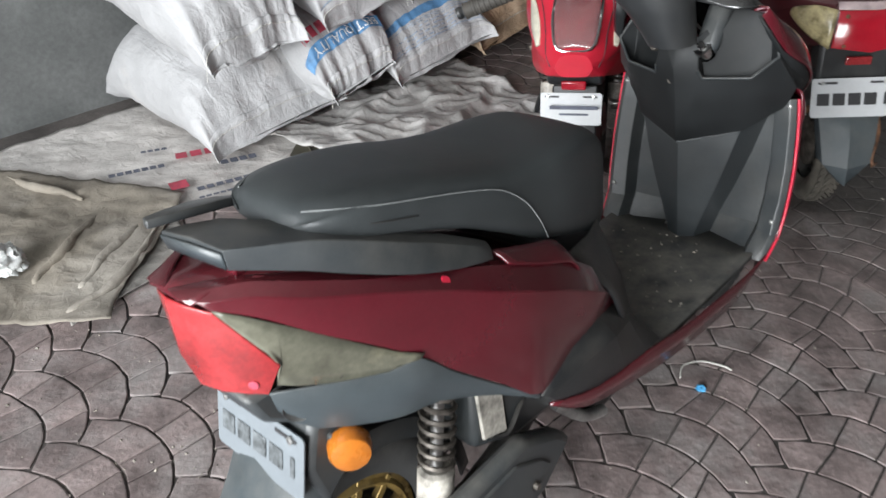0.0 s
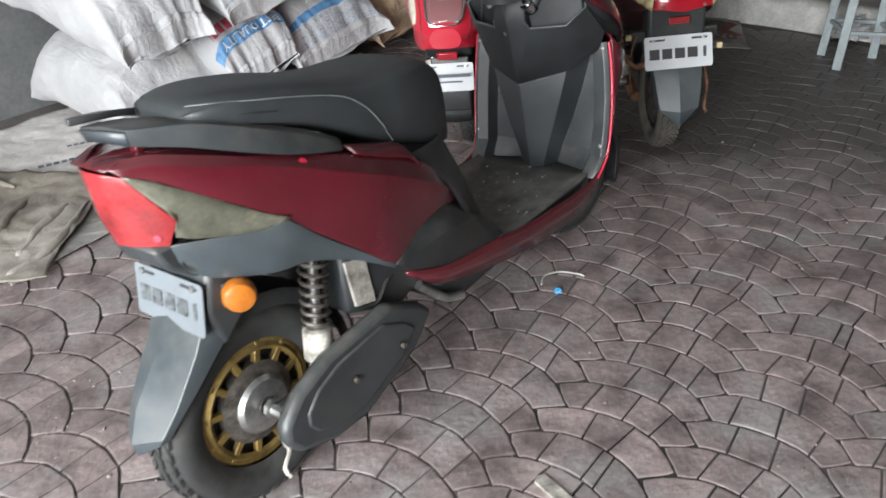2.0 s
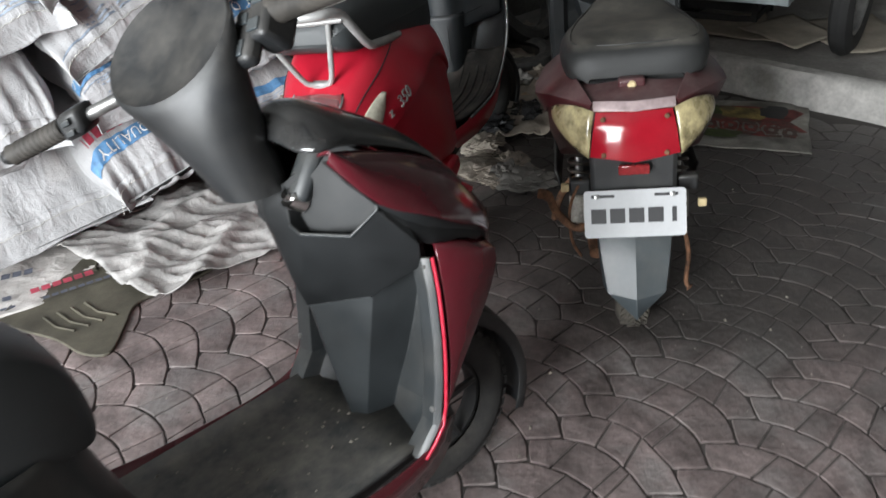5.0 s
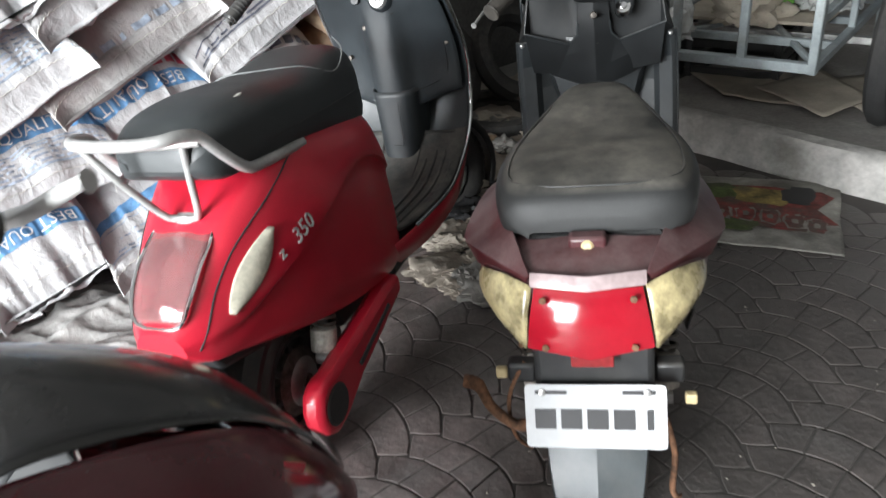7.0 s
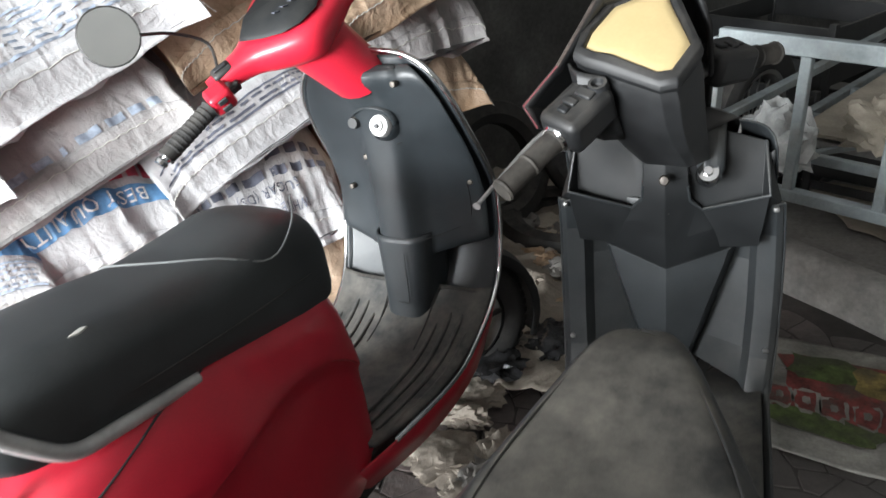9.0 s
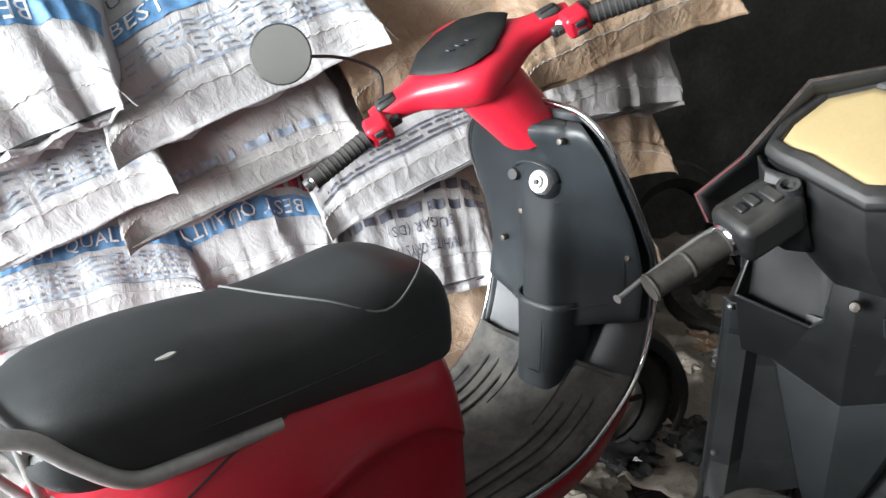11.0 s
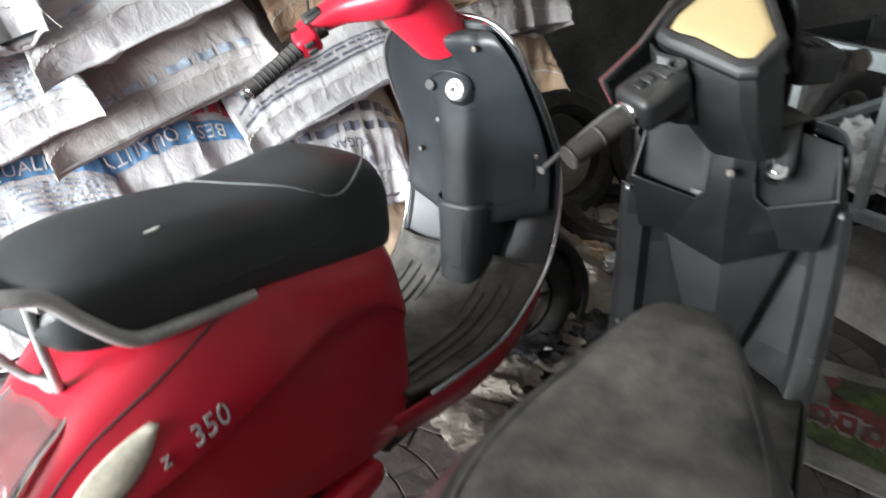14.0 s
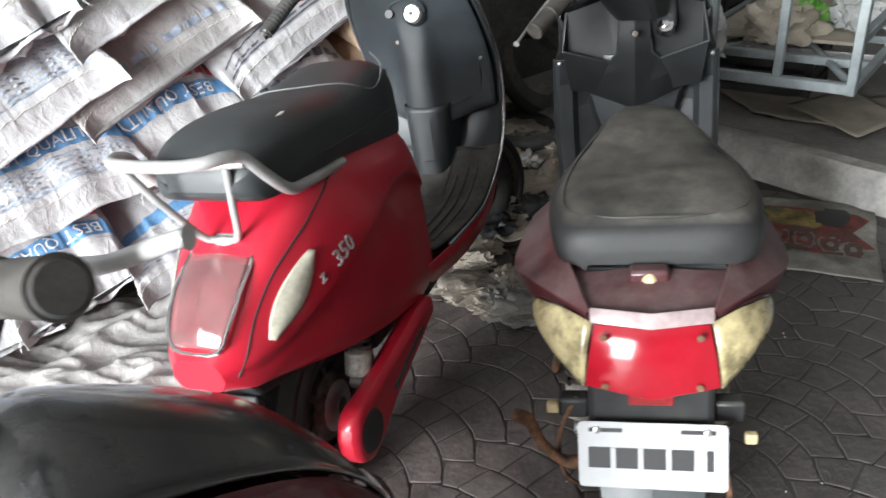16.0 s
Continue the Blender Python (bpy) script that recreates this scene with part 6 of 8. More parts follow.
    # silver rack
    rack = tube("rear_rack", [(0.288, 0.126, 0.736), (0.13, 0.132, 0.758), (0.07, 0.13, 0.772), (0.02, 0.122, 0.822), (-0.015, 0.112, 0.866), (-0.05, 0.102, 0.882), (-0.085, 0.08, 0.885), (-0.1, 0.03, 0.885), (-0.1, -0.05, 0.885), (-0.085, -0.11, 0.884), (-0.05, -0.132, 0.88), (-0.015, -0.138, 0.864), (0.02, -0.14, 0.82), (0.07, -0.14, 0.772), (0.13, -0.138, 0.758), (0.288, -0.13, 0.736)], 0.0115, M["silver"], ob, "silver-painted tubular rear rack", seg=12, n=4)
    tube("cross_bar", [(-0.02, 0.112, 0.858), (-0.03, 0.0, 0.855), (-0.02, -0.135, 0.858)], 0.0075, M["silver"], rack, n=3)
    tube("strut", [(-0.022, 0.075, 0.856), (-0.012, 0.06, 0.78), (0.004, 0.04, 0.705), (0.01, 0.018, 0.69), (0.012, 0.0, 0.69)], 0.0075, M["silver"], rack, n=4)
    tube("strut", [(-0.095, -0.085, 0.882), (-0.06, -0.06, 0.8), (-0.01, -0.035, 0.71), (0.005, -0.018, 0.692), (0.012, 0.0, 0.69)], 0.0075, M["silver"], rack, n=4)
    block("rack_foot", (0.014, 0, 0.686), (0.03, 0.05, 0.01), M["silver"], rack, bevel=0.004, turn=rot("Y", -38))
    # raised badge on the flank
    for txt, s, z, size in (("z", 0.061, 0.589, 0.034), ("350", 0.133, 0.609, 0.044)):
        vs, fs = lettering(txt, size)
        ca, sa = math.cos(radians(16)), math.sin(radians(16))
        pts = []
        for x, y in vs:
            x += 0.25 * y
            a, h = x * ca - y * sa, x * sa + y * ca
            q_ = skin(s + a, z + h, 1, 0.003)
            pts.append(V(*q_))
        bd = build("badge", pts, fs, M["silver"], ob, "raised silver badge", smooth=False, fix=False)
        md = bd.modifiers.new("thickness", "SOLIDIFY")
        md.thickness, md.offset = 0.004, 0.0
    # black inner mudguard over the rear wheel
    rows = []
    for ang in np.linspace(-5, 190, 12):
        c, s_ = math.cos(radians(ang)), math.sin(radians(ang))
        rows.append([(0.13 + c * r_, u, 0.205 + s_ * r_) for u, r_ in ((-0.075, 0.13), (-0.078, 0.2), (-0.06, 0.23), (0.0, 0.238), (0.06, 0.23), (0.078, 0.2), (0.075, 0.13))])
    patch("inner_mudguard", rows, M["black_pl"], ob, n=2, thick=0.004)
    # rear underside, plate, swing arm with red cover
    prism("tail_underside", [(-0.14, 0.47), (-0.11, 0.42), (0.02, 0.38), (0.2, 0.34), (0.25, 0.42), (0.0, 0.46)], -0.085, 0.085, M["black_pl"], ob, bevel=0.01)
    block("rear_reflector", (-0.155, 0.0, 0.435), (0.012, 0.075, 0.028), M["lens_red"], ob, bevel=0.005)
    number_plate(ob, (-0.135, -0.01, 0.35), 0.19, 0.1, 14, mat=M["plate_white"], mark=False)
    for k, (w_, z_) in enumerate(((0.15, 0.36), (0.09, 0.335), (0.12, 0.315))):
        block("print_bar", (-0.141 - 0.25 * (0.35 - z_) * -1 - 0.006, 0.0, z_), (0.0015, w_, 0.012 if k == 0 else 0.006), M["ink_soft"], ob, bevel=0.0)
    prism("mud_flap", [(-0.11, 0.42), (-0.145, 0.3), (-0.135, 0.22), (-0.115, 0.22), (-0.09, 0.4)], -0.07, 0.07, M["black_pl"], ob, bevel=0.006)
    arm = prism("swingarm_cover", [(0.005, 0.215), (0.02, 0.255), (0.055, 0.27), (0.1, 0.265), (0.24, 0.275), (0.42, 0.29), (0.5, 0.285), (0.5, 0.235), (0.36, 0.2), (0.22, 0.17), (0.12, 0.13), (0.06, 0.122), (0.02, 0.145), (0.005, 0.18)], 0.135, 0.19, M["crimson"], ob, "crimson swing-arm cover with a slotted insert", bevel=0.016)
    lathe("boss", [(0.0, 0.004), (0.045, 0.004), (0.05, 0.0)], M["black_pl"], arm, (0.075, 0.19, 0.195), (0, 1, 0), 24)
    prism("insert", [(0.2, 0.215), (0.4, 0.255), (0.41, 0.243), (0.21, 0.2)], 0.188, 0.193, M["grey_light"], arm, bevel=0.002)
    for d in (-1, 1):
        shock(ob, (0.24, 0.12 * d, 0.43), (0.18, 0.115 * d, 0.24))
    prism("motor_bracket", [(0.25, 0.38), (0.3, 0.24), (0.5, 0.22), (0.6, 0.3), (0.5, 0.36)], -0.12, 0.11, M["black_pl"], ob, bevel=0.012)
    tube("side_stand", [(0.5, -0.1, 0.25), (0.55, -0.19, 0.12), (0.58, -0.22, 0.02)], 0.012, M["black_pl"], ob, n=3)
    # footboard and leg shield
    z0 = 0.338
    rows = []
    for s, z, hw in ((0.62, z0 + 0.005, 0.16), (0.7, z0, 0.18), (0.82, z0, 0.198), (0.93, z0 + 0.006, 0.203), (1.01, z0 + 0.03, 0.206), (1.07, z0 + 0.066, 0.21), (1.11, z0 + 0.11, 0.214)):
        rows.append([(s, u * hw, z + (0.01 if abs(u) > 0.95 else 0)) for u in np.linspace(-1, 1, 9)])
    patch("footboard", rows, M["floor_pl"], ob, "dusty black ribbed footboard", n=4, thick=0.012)
    for k in range(4):
        for d in (-1, 1):
            u = d * (0.09 + 0.03 * k)
            far = 0.02 * abs(k - 1.5)
            tube("tread_rib", [(0.67, u * 0.9, z0 + 0.01), (0.85, u, z0 + 0.009), (0.95, u, z0 + 0.018), (1.01, u, z0 + 0.038), (1.075 - far, u, z0 + 0.075 - far)], [0.004, 0.0055, 0.0055, 0.0055, 0.003], M["floor_pl"], ob, seg=8, n=3)
    for d in (-1, 1):
        tube("mat_line", [(0.95, 0.066 * d, z0 + 0.016), (1.02, 0.064 * d, z0 + 0.042), (1.09, 0.07 * d, z0 + 0.098), (1.1, 0.1 * d, z0 + 0.106), (1.1, 0.2 * d, z0 + 0.108)], 0.002, M["black_pl"], ob, seg=6, n=3)
    # flat lower shield between the edge and the spine
    rows = []
    for z, e, hw in ((0.36, 1.05, 0.19), (0.42, 1.1, 0.212), (0.5, 1.14, 0.218), (0.6, 1.163, 0.218), (0.7, 1.168, 0.214), (0.78, 1.132, 0.21), (0.86, 1.088, 0.203), (0.94, 1.05, 0.188), (1.0, 1.034, 0.155), (1.035, 1.034, 0.1)):
        half = [(hw, e), (hw * 0.96, e + 0.006), (hw * 0.88, e + 0.012), (0.06, e + 0.016), (0.0, e + 0.016)]
        rows.append([(s, -u, z) for u, s in half] + [(s, u, z) for u, s in reversed(half[:-1])])
    patch("leg_shield", rows, M["shield"], ob, "dark grey inner leg shield", n=3, m=2, thick=0.006, angle=40)
    rows = []
    for z, c, w in ((0.35, 1.036, 0.052), (0.37, 1.036, 0.052), (0.45, 1.042, 0.054), (0.53, 1.047, 0.058), (0.6, 1.05, 0.062)):
        half = [(c + 0.1, w + 0.024), (c + 0.06, w + 0.014), (c + 0.028, w + 0.006), (c + 0.008, w - 0.008), (c + 0.001, w - 0.026), (c, 0.0)]
        rows.append([(s, -u, z) for s, u in half] + [(s, u, z) for s, u in reversed(half[:-1])])
    patch("spine", rows, M["shield"], ob, "rounded spine of the leg shield", n=3, m=3, thick=0.006, angle=40)
    tube("moulded_line", [(1.04, 0.022, 0.56), (1.037, 0.024, 0.54), (1.032, 0.024, 0.44), (1.032, 0.012, 0.43), (1.032, -0.01, 0.43)], 0.0012, M["black_pl"], ob, seg=6, n=2)
    # raised glove panel over the upper shield, its lower edge stepping down to the spine
    rows = []
    for z, hw, c, e, rise in ((0.522, 0.205, 1.13, 1.17, 0.06), (0.52, 0.205, 1.062, 1.15, 0.058), (0.532, 0.205, 1.05, 1.138, 0.055), (0.58, 0.204, 1.05, 1.142, 0.04), (0.66, 0.202, 1.05, 1.146, 0.02), (0.74, 0.2, 1.05, 1.13, 0.0), (0.82, 0.194, 1.049, 1.098, 0.0), (0.88, 0.186, 1.044, 1.066, 0.0), (0.94, 0.172, 1.024, 1.042, 0.0), (0.975, 0.155, 0.998, 1.03, 0.0), (0.995, 0.142, 0.986, 1.024, 0.0), (1.01, 0.125, 0.99, 1.026, 0.0), (1.016, 0.11, 1.03, 1.034, 0.0)):
        half = [(hw, 1.0), (hw * 0.95, 0.9), (hw * 0.72, 0.8), (0.085, 0.6), (0.06, 0.36), (0.042, 0.1), (0.026, 0.02), (0.0, 0.0)]
        rows.append([(c + (e - c) * k, -u, z + rise * u / hw) for u, k in half] + [(c + (e - c) * k, u, z + rise * u / hw) for u, k in reversed(half[:-1])])
    patch("glove_panel", rows, M["shield"], ob, n=2, m=2, thick=0.006, bevel=0.001, angle=45)
    tube("panel_line", [(1.046, 0.045, 0.835), (1.09, 0.09, 0.84), (1.108, 0.16, 0.8), (1.122, 0.172, 0.72), (1.128, 0.168, 0.63), (1.115, 0.13, 0.605), (1.075, 0.07, 0.59), (1.045, 0.02, 0.585)], 0.0014, M["black_pl"], ob, seg=6, n=3)
    patch("lock_brow", [[(1.046, -0.055, 0.905), (1.03, -0.05, 0.905)], [(1.046, -0.02, 0.92), (1.02, -0.02, 0.922)], [(1.046, 0.02, 0.926), (1.012, 0.02, 0.928)], [(1.05, 0.055, 0.915), (1.02, 0.05, 0.914)], [(1.056, 0.062, 0.885), (1.03, 0.056, 0.885)]], M["shield"], ob, n=3, thick=0.005)
    lathe("lock", [(0.0, 0.016), (0.012, 0.016), (0.014, 0.01), (0.023, 0.01), (0.027, 0.0), (0.028, -0.04)], M["silver"], ob, (1.032, 0.022, 0.884), (-1, 0, 0.25), 24, "chrome ignition lock")
    lathe("key_slot", [(0.0, 0.019), (0.005, 0.019), (0.006, 0.012)], M["ink"], ob, (1.03, 0.022, 0.884), (-1, 0, 0.25), 12)
    lathe("lock_collar", [(0.03, 0.006), (0.036, -0.002), (0.042, -0.05)], M["shield"], ob, (1.038, 0.022, 0.884), (-1, 0, 0.25), 24)
    lathe("bag_hook", [(0.0, 0.022), (0.012, 0.022), (0.015, 0.012), (0.009, 0.006), (0.01, -0.02)], M["black_pl"], ob, (1.052, -0.052, 0.885), (-1, 0, 0.1), 16)
    for s, u, z in ((1.064, -0.05, 0.798), (1.068, 0.14, 0.888), (1.128, 0.18, 0.725), (1.11, -0.14, 0.7), (1.142, -0.19, 0.6), (1.005, 0.09, 0.985)):
        lathe("screw", [(0.0, 0.004), (0.006, 0.003), (0.0075, 0.0), (0.0075, -0.012)], M["spring"], ob, (s - 0.006, u, z), (-1, 0, 0.1), 12)
    lathe("spine_screw", [(0.0, 0.006), (0.006, 0.005), (0.008, 0.0), (0.008, -0.02)], M["steel"], ob, (1.03, -0.01, 0.366), (-1, 0, 0.3), 12)
    edge = [(0.66, 0.185, 0.34), (0.82, 0.205, 0.342), (0.93, 0.21, 0.348), (1.03, 0.213, 0.385), (1.1, 0.218, 0.436), (1.142, 0.223, 0.505), (1.166, 0.223, 0.6), (1.171, 0.219, 0.7), (1.135, 0.215, 0.782), (1.091, 0.208, 0.862), (1.052, 0.193, 0.942), (1.036, 0.159, 1.004), (1.036, 0.1, 1.04), (1.038, 0, 1.052)]
    for d in (-1, 1):
        tube("chrome_edge", [(s, u * d, z) for s, u, z in edge], 0.0062, M["chrome"], ob, "bright chrome edge trim", seg=8, n=3)
        patch("side_sill", [[(0.5, 0.15, 0.335), (0.5, 0.13, 0.27)], [(0.7, 0.187, 0.332), (0.7, 0.165, 0.25)], [(0.87, 0.204, 0.334), (0.87, 0.18, 0.245)], [(1.0, 0.21, 0.366), (1.03, 0.185, 0.27)], [(1.1, 0.216, 0.432), (1.14, 0.188, 0.36)]], M["crimson"], ob, n=3, m=2, thick=0.005, side=d)
    rows = []
    for z, e, hw, c in ((1.035, 1.042, 0.09, 1.08), (1.0, 1.042, 0.152, 1.11), (0.93, 1.062, 0.188, 1.15), (0.86, 1.096, 0.206, 1.2), (0.78, 1.14, 0.213, 1.25), (0.68, 1.176, 0.219, 1.3), (0.55, 1.165, 0.221, 1.31), (0.43, 1.115, 0.216, 1.26), (0.33, 1.04, 0.198, 1.16)):
        rows.append([(e, -hw, z), (e * 0.4 + c * 0.6, -hw * 0.6, z), (c, 0, z), (e * 0.4 + c * 0.6, hw * 0.6, z), (e, hw, z)])
    patch("front_apron", rows, M["crimson"], ob, n=3, m=4, thick=0.005)
    prism("belly_pan", [(0.55, 0.24), (1.0, 0.24), (1.05, 0.34), (0.55, 0.325)], -0.15, 0.15, M["black_pl"], ob, bevel=0.01)
    # crimson handlebar, turned hard left
    o = np.array((0.93, -0.075, 1.125))
    r = np.array((0.7, 0.57, 0.43))
    r /= np.linalg.norm(r)
    up = np.array((-0.45, 0.1, 0.9))
    up = up - r * up.dot(r)
    up /= np.linalg.norm(up)
    fw = np.cross(up, r)
    fw = fw if fw[0] > 0 else -fw

    def H(x, w, h):
        return tuple(o + fw * x + r * w + up * h)
    rings = []
    for w, fx, bx, top, low in ((-0.215, 0.022, -0.02, 0.016, -0.016), (-0.17, 0.03, -0.026, 0.024, -0.02), (-0.12, 0.042, -0.034, 0.03, -0.026), (-0.075, 0.1, -0.062, 0.037, -0.04), (-0.03, 0.142, -0.088, 0.042, -0.05), (0.0, 0.15, -0.096, 0.043, -0.054), (0.03, 0.142, -0.088, 0.042, -0.05), (0.075, 0.1, -0.062, 0.037, -0.04), (0.12, 0.042, -0.034, 0.03, -0.026), (0.17, 0.03, -0.026, 0.024, -0.02), (0.215, 0.022, -0.02, 0.016, -0.016)):
        ring = []
        for a in np.linspace(0, math.tau, 20, endpoint=False):
            ca, sa = math.cos(a), math.sin(a)
            x = (fx if ca > 0 else -bx) * abs(ca) ** 0.7 * (1 if ca > 0 else -1)
            h = (top if sa > 0 else -low) * abs(sa) ** 0.7 * (1 if sa > 0 else -1)
            ring.append(V(*H(x, w, h)))
        rings.append(ring)
    v, f = loft(catmull(rings, 3))
    bar = build("handlebar_cover", v, f, M["crimson"], ob, "crimson handlebar cover with a dark display", angle=60)
    neck = np.array((1.035, -0.02, 1.0))
    ax = (o - neck)
    rings = [[V(*(neck + ax * k + (fw * math.cos(a) * (0.07 - 0.01 * k) + r * math.sin(a) * (0.066 + 0.01 * k)))) for a in np.linspace(0, math.tau, 20, endpoint=False)] for k in (-0.05, 0.25, 0.7, 1.0)]
    v, f = loft(rings)
    build("steering_neck", v, f, M["crimson"], ob, angle=60)
    dash = [(0.016, -0.112), (0.058, -0.08), (0.082, -0.03), (0.086, 0.03), (0.062, 0.085), (0.036, 0.112), (-0.012, 0.085), (-0.058, 0.045), (-0.07, 0.0), (-0.06, -0.04), (-0.03, -0.075), (-0.002, -0.098)]
    v = [V(*H(x, w, 0.046 - 0.6 * w * w)) for x, w in dash] + [V(*H(x * 0.93 + 0.001, w * 0.94, 0.054 - 0.6 * w * w)) for x, w in dash]
    k = len(dash)
    dsp = build("display", v, [(i, (i + 1) % k, k + (i + 1) % k, k + i) for i in range(k)] + [tuple(range(k, 2 * k))], M["pocket_pl"], ob, "dark matt display", angle=60)
    for i in range(3):
        block("digit_bar", H(-0.005, -0.02 + 0.02 * i, 0.0545), (0.02, 0.009, 0.0015), M["ink_soft"], dsp, bevel=0.0)
    grip_set(ob, tuple(o), tuple(r), tuple(up), 0.365, 0.085, bar_from=0.18, lever=False, pod=M["crimson"], ends=M["chrome"])
    tn = Matrix((Vector(V(*fw)), Vector(V(*r)), Vector(V(*up)))).transposed()
    housing = block("switch_housing", H(-0.02, 0.24, -0.008), (0.045, 0.026, 0.04), M["black_pl"], ob, bevel=0.006, turn=tn)
    block("green_switch", H(-0.045, 0.24, -0.006), (0.012, 0.016, 0.014), M["green_btn"], housing, "green push switch", bevel=0.003, turn=tn)
    for sd in (-1, 1):
        sw = block("switch_bezel", H(0.0, 0.175 * sd, 0.02), (0.034, 0.046, 0.016), M["black_pl"], ob, bevel=0.007, turn=tn)
        block("rocker", H(0.0, 0.175 * sd, 0.03), (0.012, 0.03, 0.006), M["ink"], sw, bevel=0.002, turn=tn)
        sw = block("switch_bezel", H(-0.03, 0.185 * sd, -0.006), (0.016, 0.044, 0.022), M["black_pl"], ob, bevel=0.006, turn=tn)
        block("rocker", H(-0.039, 0.185 * sd, -0.006), (0.005, 0.024, 0.012), M["ink"], sw, bevel=0.002, turn=tn)
    # round mirror on a thin bent stem
    m0 = H(0.01, -0.18, 0.02)
    mc = np.array((0.63, -0.264, 1.172))
    stem = tube("mirror", [m0, tuple(np.array(m0) + np.array((0.02, -0.03, 0.05))), tuple(mc + np.array((0.12, 0.03, -0.02))), tuple(mc + np.array((0.035, 0.035, -0.005)))], 0.0034, M["black_pl"], ob, "round rear-view mirror on a thin stem", n=4)
    nrm = (-0.62, 0.72, 0.3)
    lathe("mirror_shell", [(0.0, -0.02), (0.035, -0.016), (0.054, -0.004), (0.056, 0.004), (0.053, 0.005)], M["black_pl"], stem, tuple(mc), nrm, 32)
    lathe("mirror_glass", [(0.0, 0.004), (0.053, 0.004)], M["mirror"], stem, tuple(mc), nrm, 32)
    return ob


scooter_crimson()


# ---- sacks along the side wall ----

def sack(left, right, front, thick, mat, seed, label, length=0.76, yaw=0.0, pitch=9.0, prints=(), gathered=False):
    """A stuffed sack with its sewn end towards the room; left, right: the ends of its hem as (along the wall, height); front: the hem's distance from the room's axis."""
    r = random.Random(seed)
    run, rise = right[0] - left[0], right[1] - left[1]
    width, height = math.hypot(run, rise) * 1.05, thick + 0.03
    seam = -0.35 * height                                  # the hem lies below the middle
    ob_m = Matrix.Translation(plan((left[0] + right[0]) / 2, front, (left[1] + right[1]) / 2)) @ Matrix.Rotation(radians(51 + yaw), 4, "Z") @ Matrix.Rotation(-math.atan2(rise, run), 4, "Y") @ Matrix.Rotation(radians(pitch), 4, "X") @ Matrix.Translation((0, length / 2, -seam))
    off = Vector((r.uniform(0, 50), r.uniform(0, 50), r.uniform(0, 50)))
    NT, NP = 90, 96
    ear = r.uniform(0.03, 0.06)

    def surf(t, phi, lift=0.0):
        """t from -1 (the end towards the room) to 1 (at the wall); phi round the girth, 0 at the right edge, 90 on top."""
        a = abs(t)
        c, s = math.cos(phi), math.sin(phi)
        hw = width / 2 * (0.97 + 0.06 * a ** 9 - 0.06 * a ** 3)
        if gathered and t < 0:
            hw *= 1 - 0.16 * a ** 6
        full = max(0.00002, 1 - a ** (2.6 if t < 0 else 7.0))
        mid = seam * a ** 7
        up = seam * (1 - full ** 0.55) + height * 0.5 * full ** 0.55
        down = seam - (height * 0.5 + seam) * full ** 0.35
        c1 = math.copysign(abs(c) ** 0.76, c)
        s1 = abs(s) ** 0.8
        x = hw * c1
        h = mid + (up - mid) * s1 if s >= 0 else mid + (down - mid) * s1
        y = t * length / 2
        # corners of the sewn end stick out and curl up
        k = a ** 10 * abs(c) ** 8
        y += math.copysign(ear * k, t)
        h += 0.4 * ear * k + 0.012 * a ** 5 * noise.noise(Vector((x * 9, off.x, 2.0)))
        p = Vector((x, y, h))
        # lumps of the filling, folds that run in from the sewn end, fine crumple
        n = noise.noise(p * 4.5 + off) * 0.02 * (1 - a ** 6)
        end = max(0.0, a - 0.25) / 0.75
        if t > 0:
            end *= 0.3
        fold = 0.5 - abs(noise.noise(Vector((x * 13 + t * 1.5, t * 1.3, off.y + s))))
        q = (fold - 0.3) * 0.03 * end * (1.7 if gathered else 1.0)
        q += (0.3 - abs(noise.noise(Vector((x * 31, t * 2.0, off.x + s))))) * 0.012 * end * (1.8 if gathered else 1.0)
        q += (0.25 - abs(noise.noise(p * 8 + off))) * 0.018 * (0.35 + 0.65 * end)
        q += (0.25 - abs(noise.noise(Vector((p.x * 24, p.y * 10, p.z * 12)) + off))) * 0.008 * (0.3 + 0.7 * end)
        q *= 0.25 + 0.75 * min(1.0, (1 - a) * 14) if not gathered else 1.0
        nrm = Vector((0.5 * c1, math.copysign(0.9 * a ** 4, t), math.copysign(s1, s)))
        nrm = nrm.normalized() if nrm.length > 1e-6 else Vector((0, 0, 1))
        return p + nrm * (n + q + noise.noise(p * 30 + off) * 0.002 + lift)
    ts = np.concatenate([[-1.0, -0.994, -0.985], np.linspace(-0.97, 0.97, NT - 4), [1.0]])
    vs = [surf(t, math.tau * j / NP) for t in ts for j in range(NP)]
    fs = grid_faces(len(ts), NP, True) + [tuple(range(NP)), tuple(reversed(range((len(ts) - 1) * NP, len(ts) * NP)))]
    ob = build("sack", vs, fs, mat, None, "", angle=70, fix=False)
    ob.matrix_world = ob_m
    tagged(ob, label, "sack", "stacked sacks")
    # folded hem with a row of stitches at the end that faces the room
    cols = [math.pi * k for k in np.linspace(0.985, 0.015, 60)]
    rows = []
    for i, t in enumerate((-0.955, -0.975, -0.992, -1.0)):
        rows.append([surf(t, ph, 0.0045) for ph in cols])
    for d in (0.006, 0.012):
        rows.append([p + Vector((0, -d, -d * 0.9 + noise.noise(Vector((p.x * 16, off.z, d * 30))) * (0.02 if gathered else 0.008))) for p in rows[3]])
    h = build("hem", [p for w in rows for p in w], grid_faces(6, 60), mat, ob, "", angle=60, fix=False)
    md = h.modifiers.new("thickness", "SOLIDIFY")
    md.thickness, md.offset = 0.003, 0.0
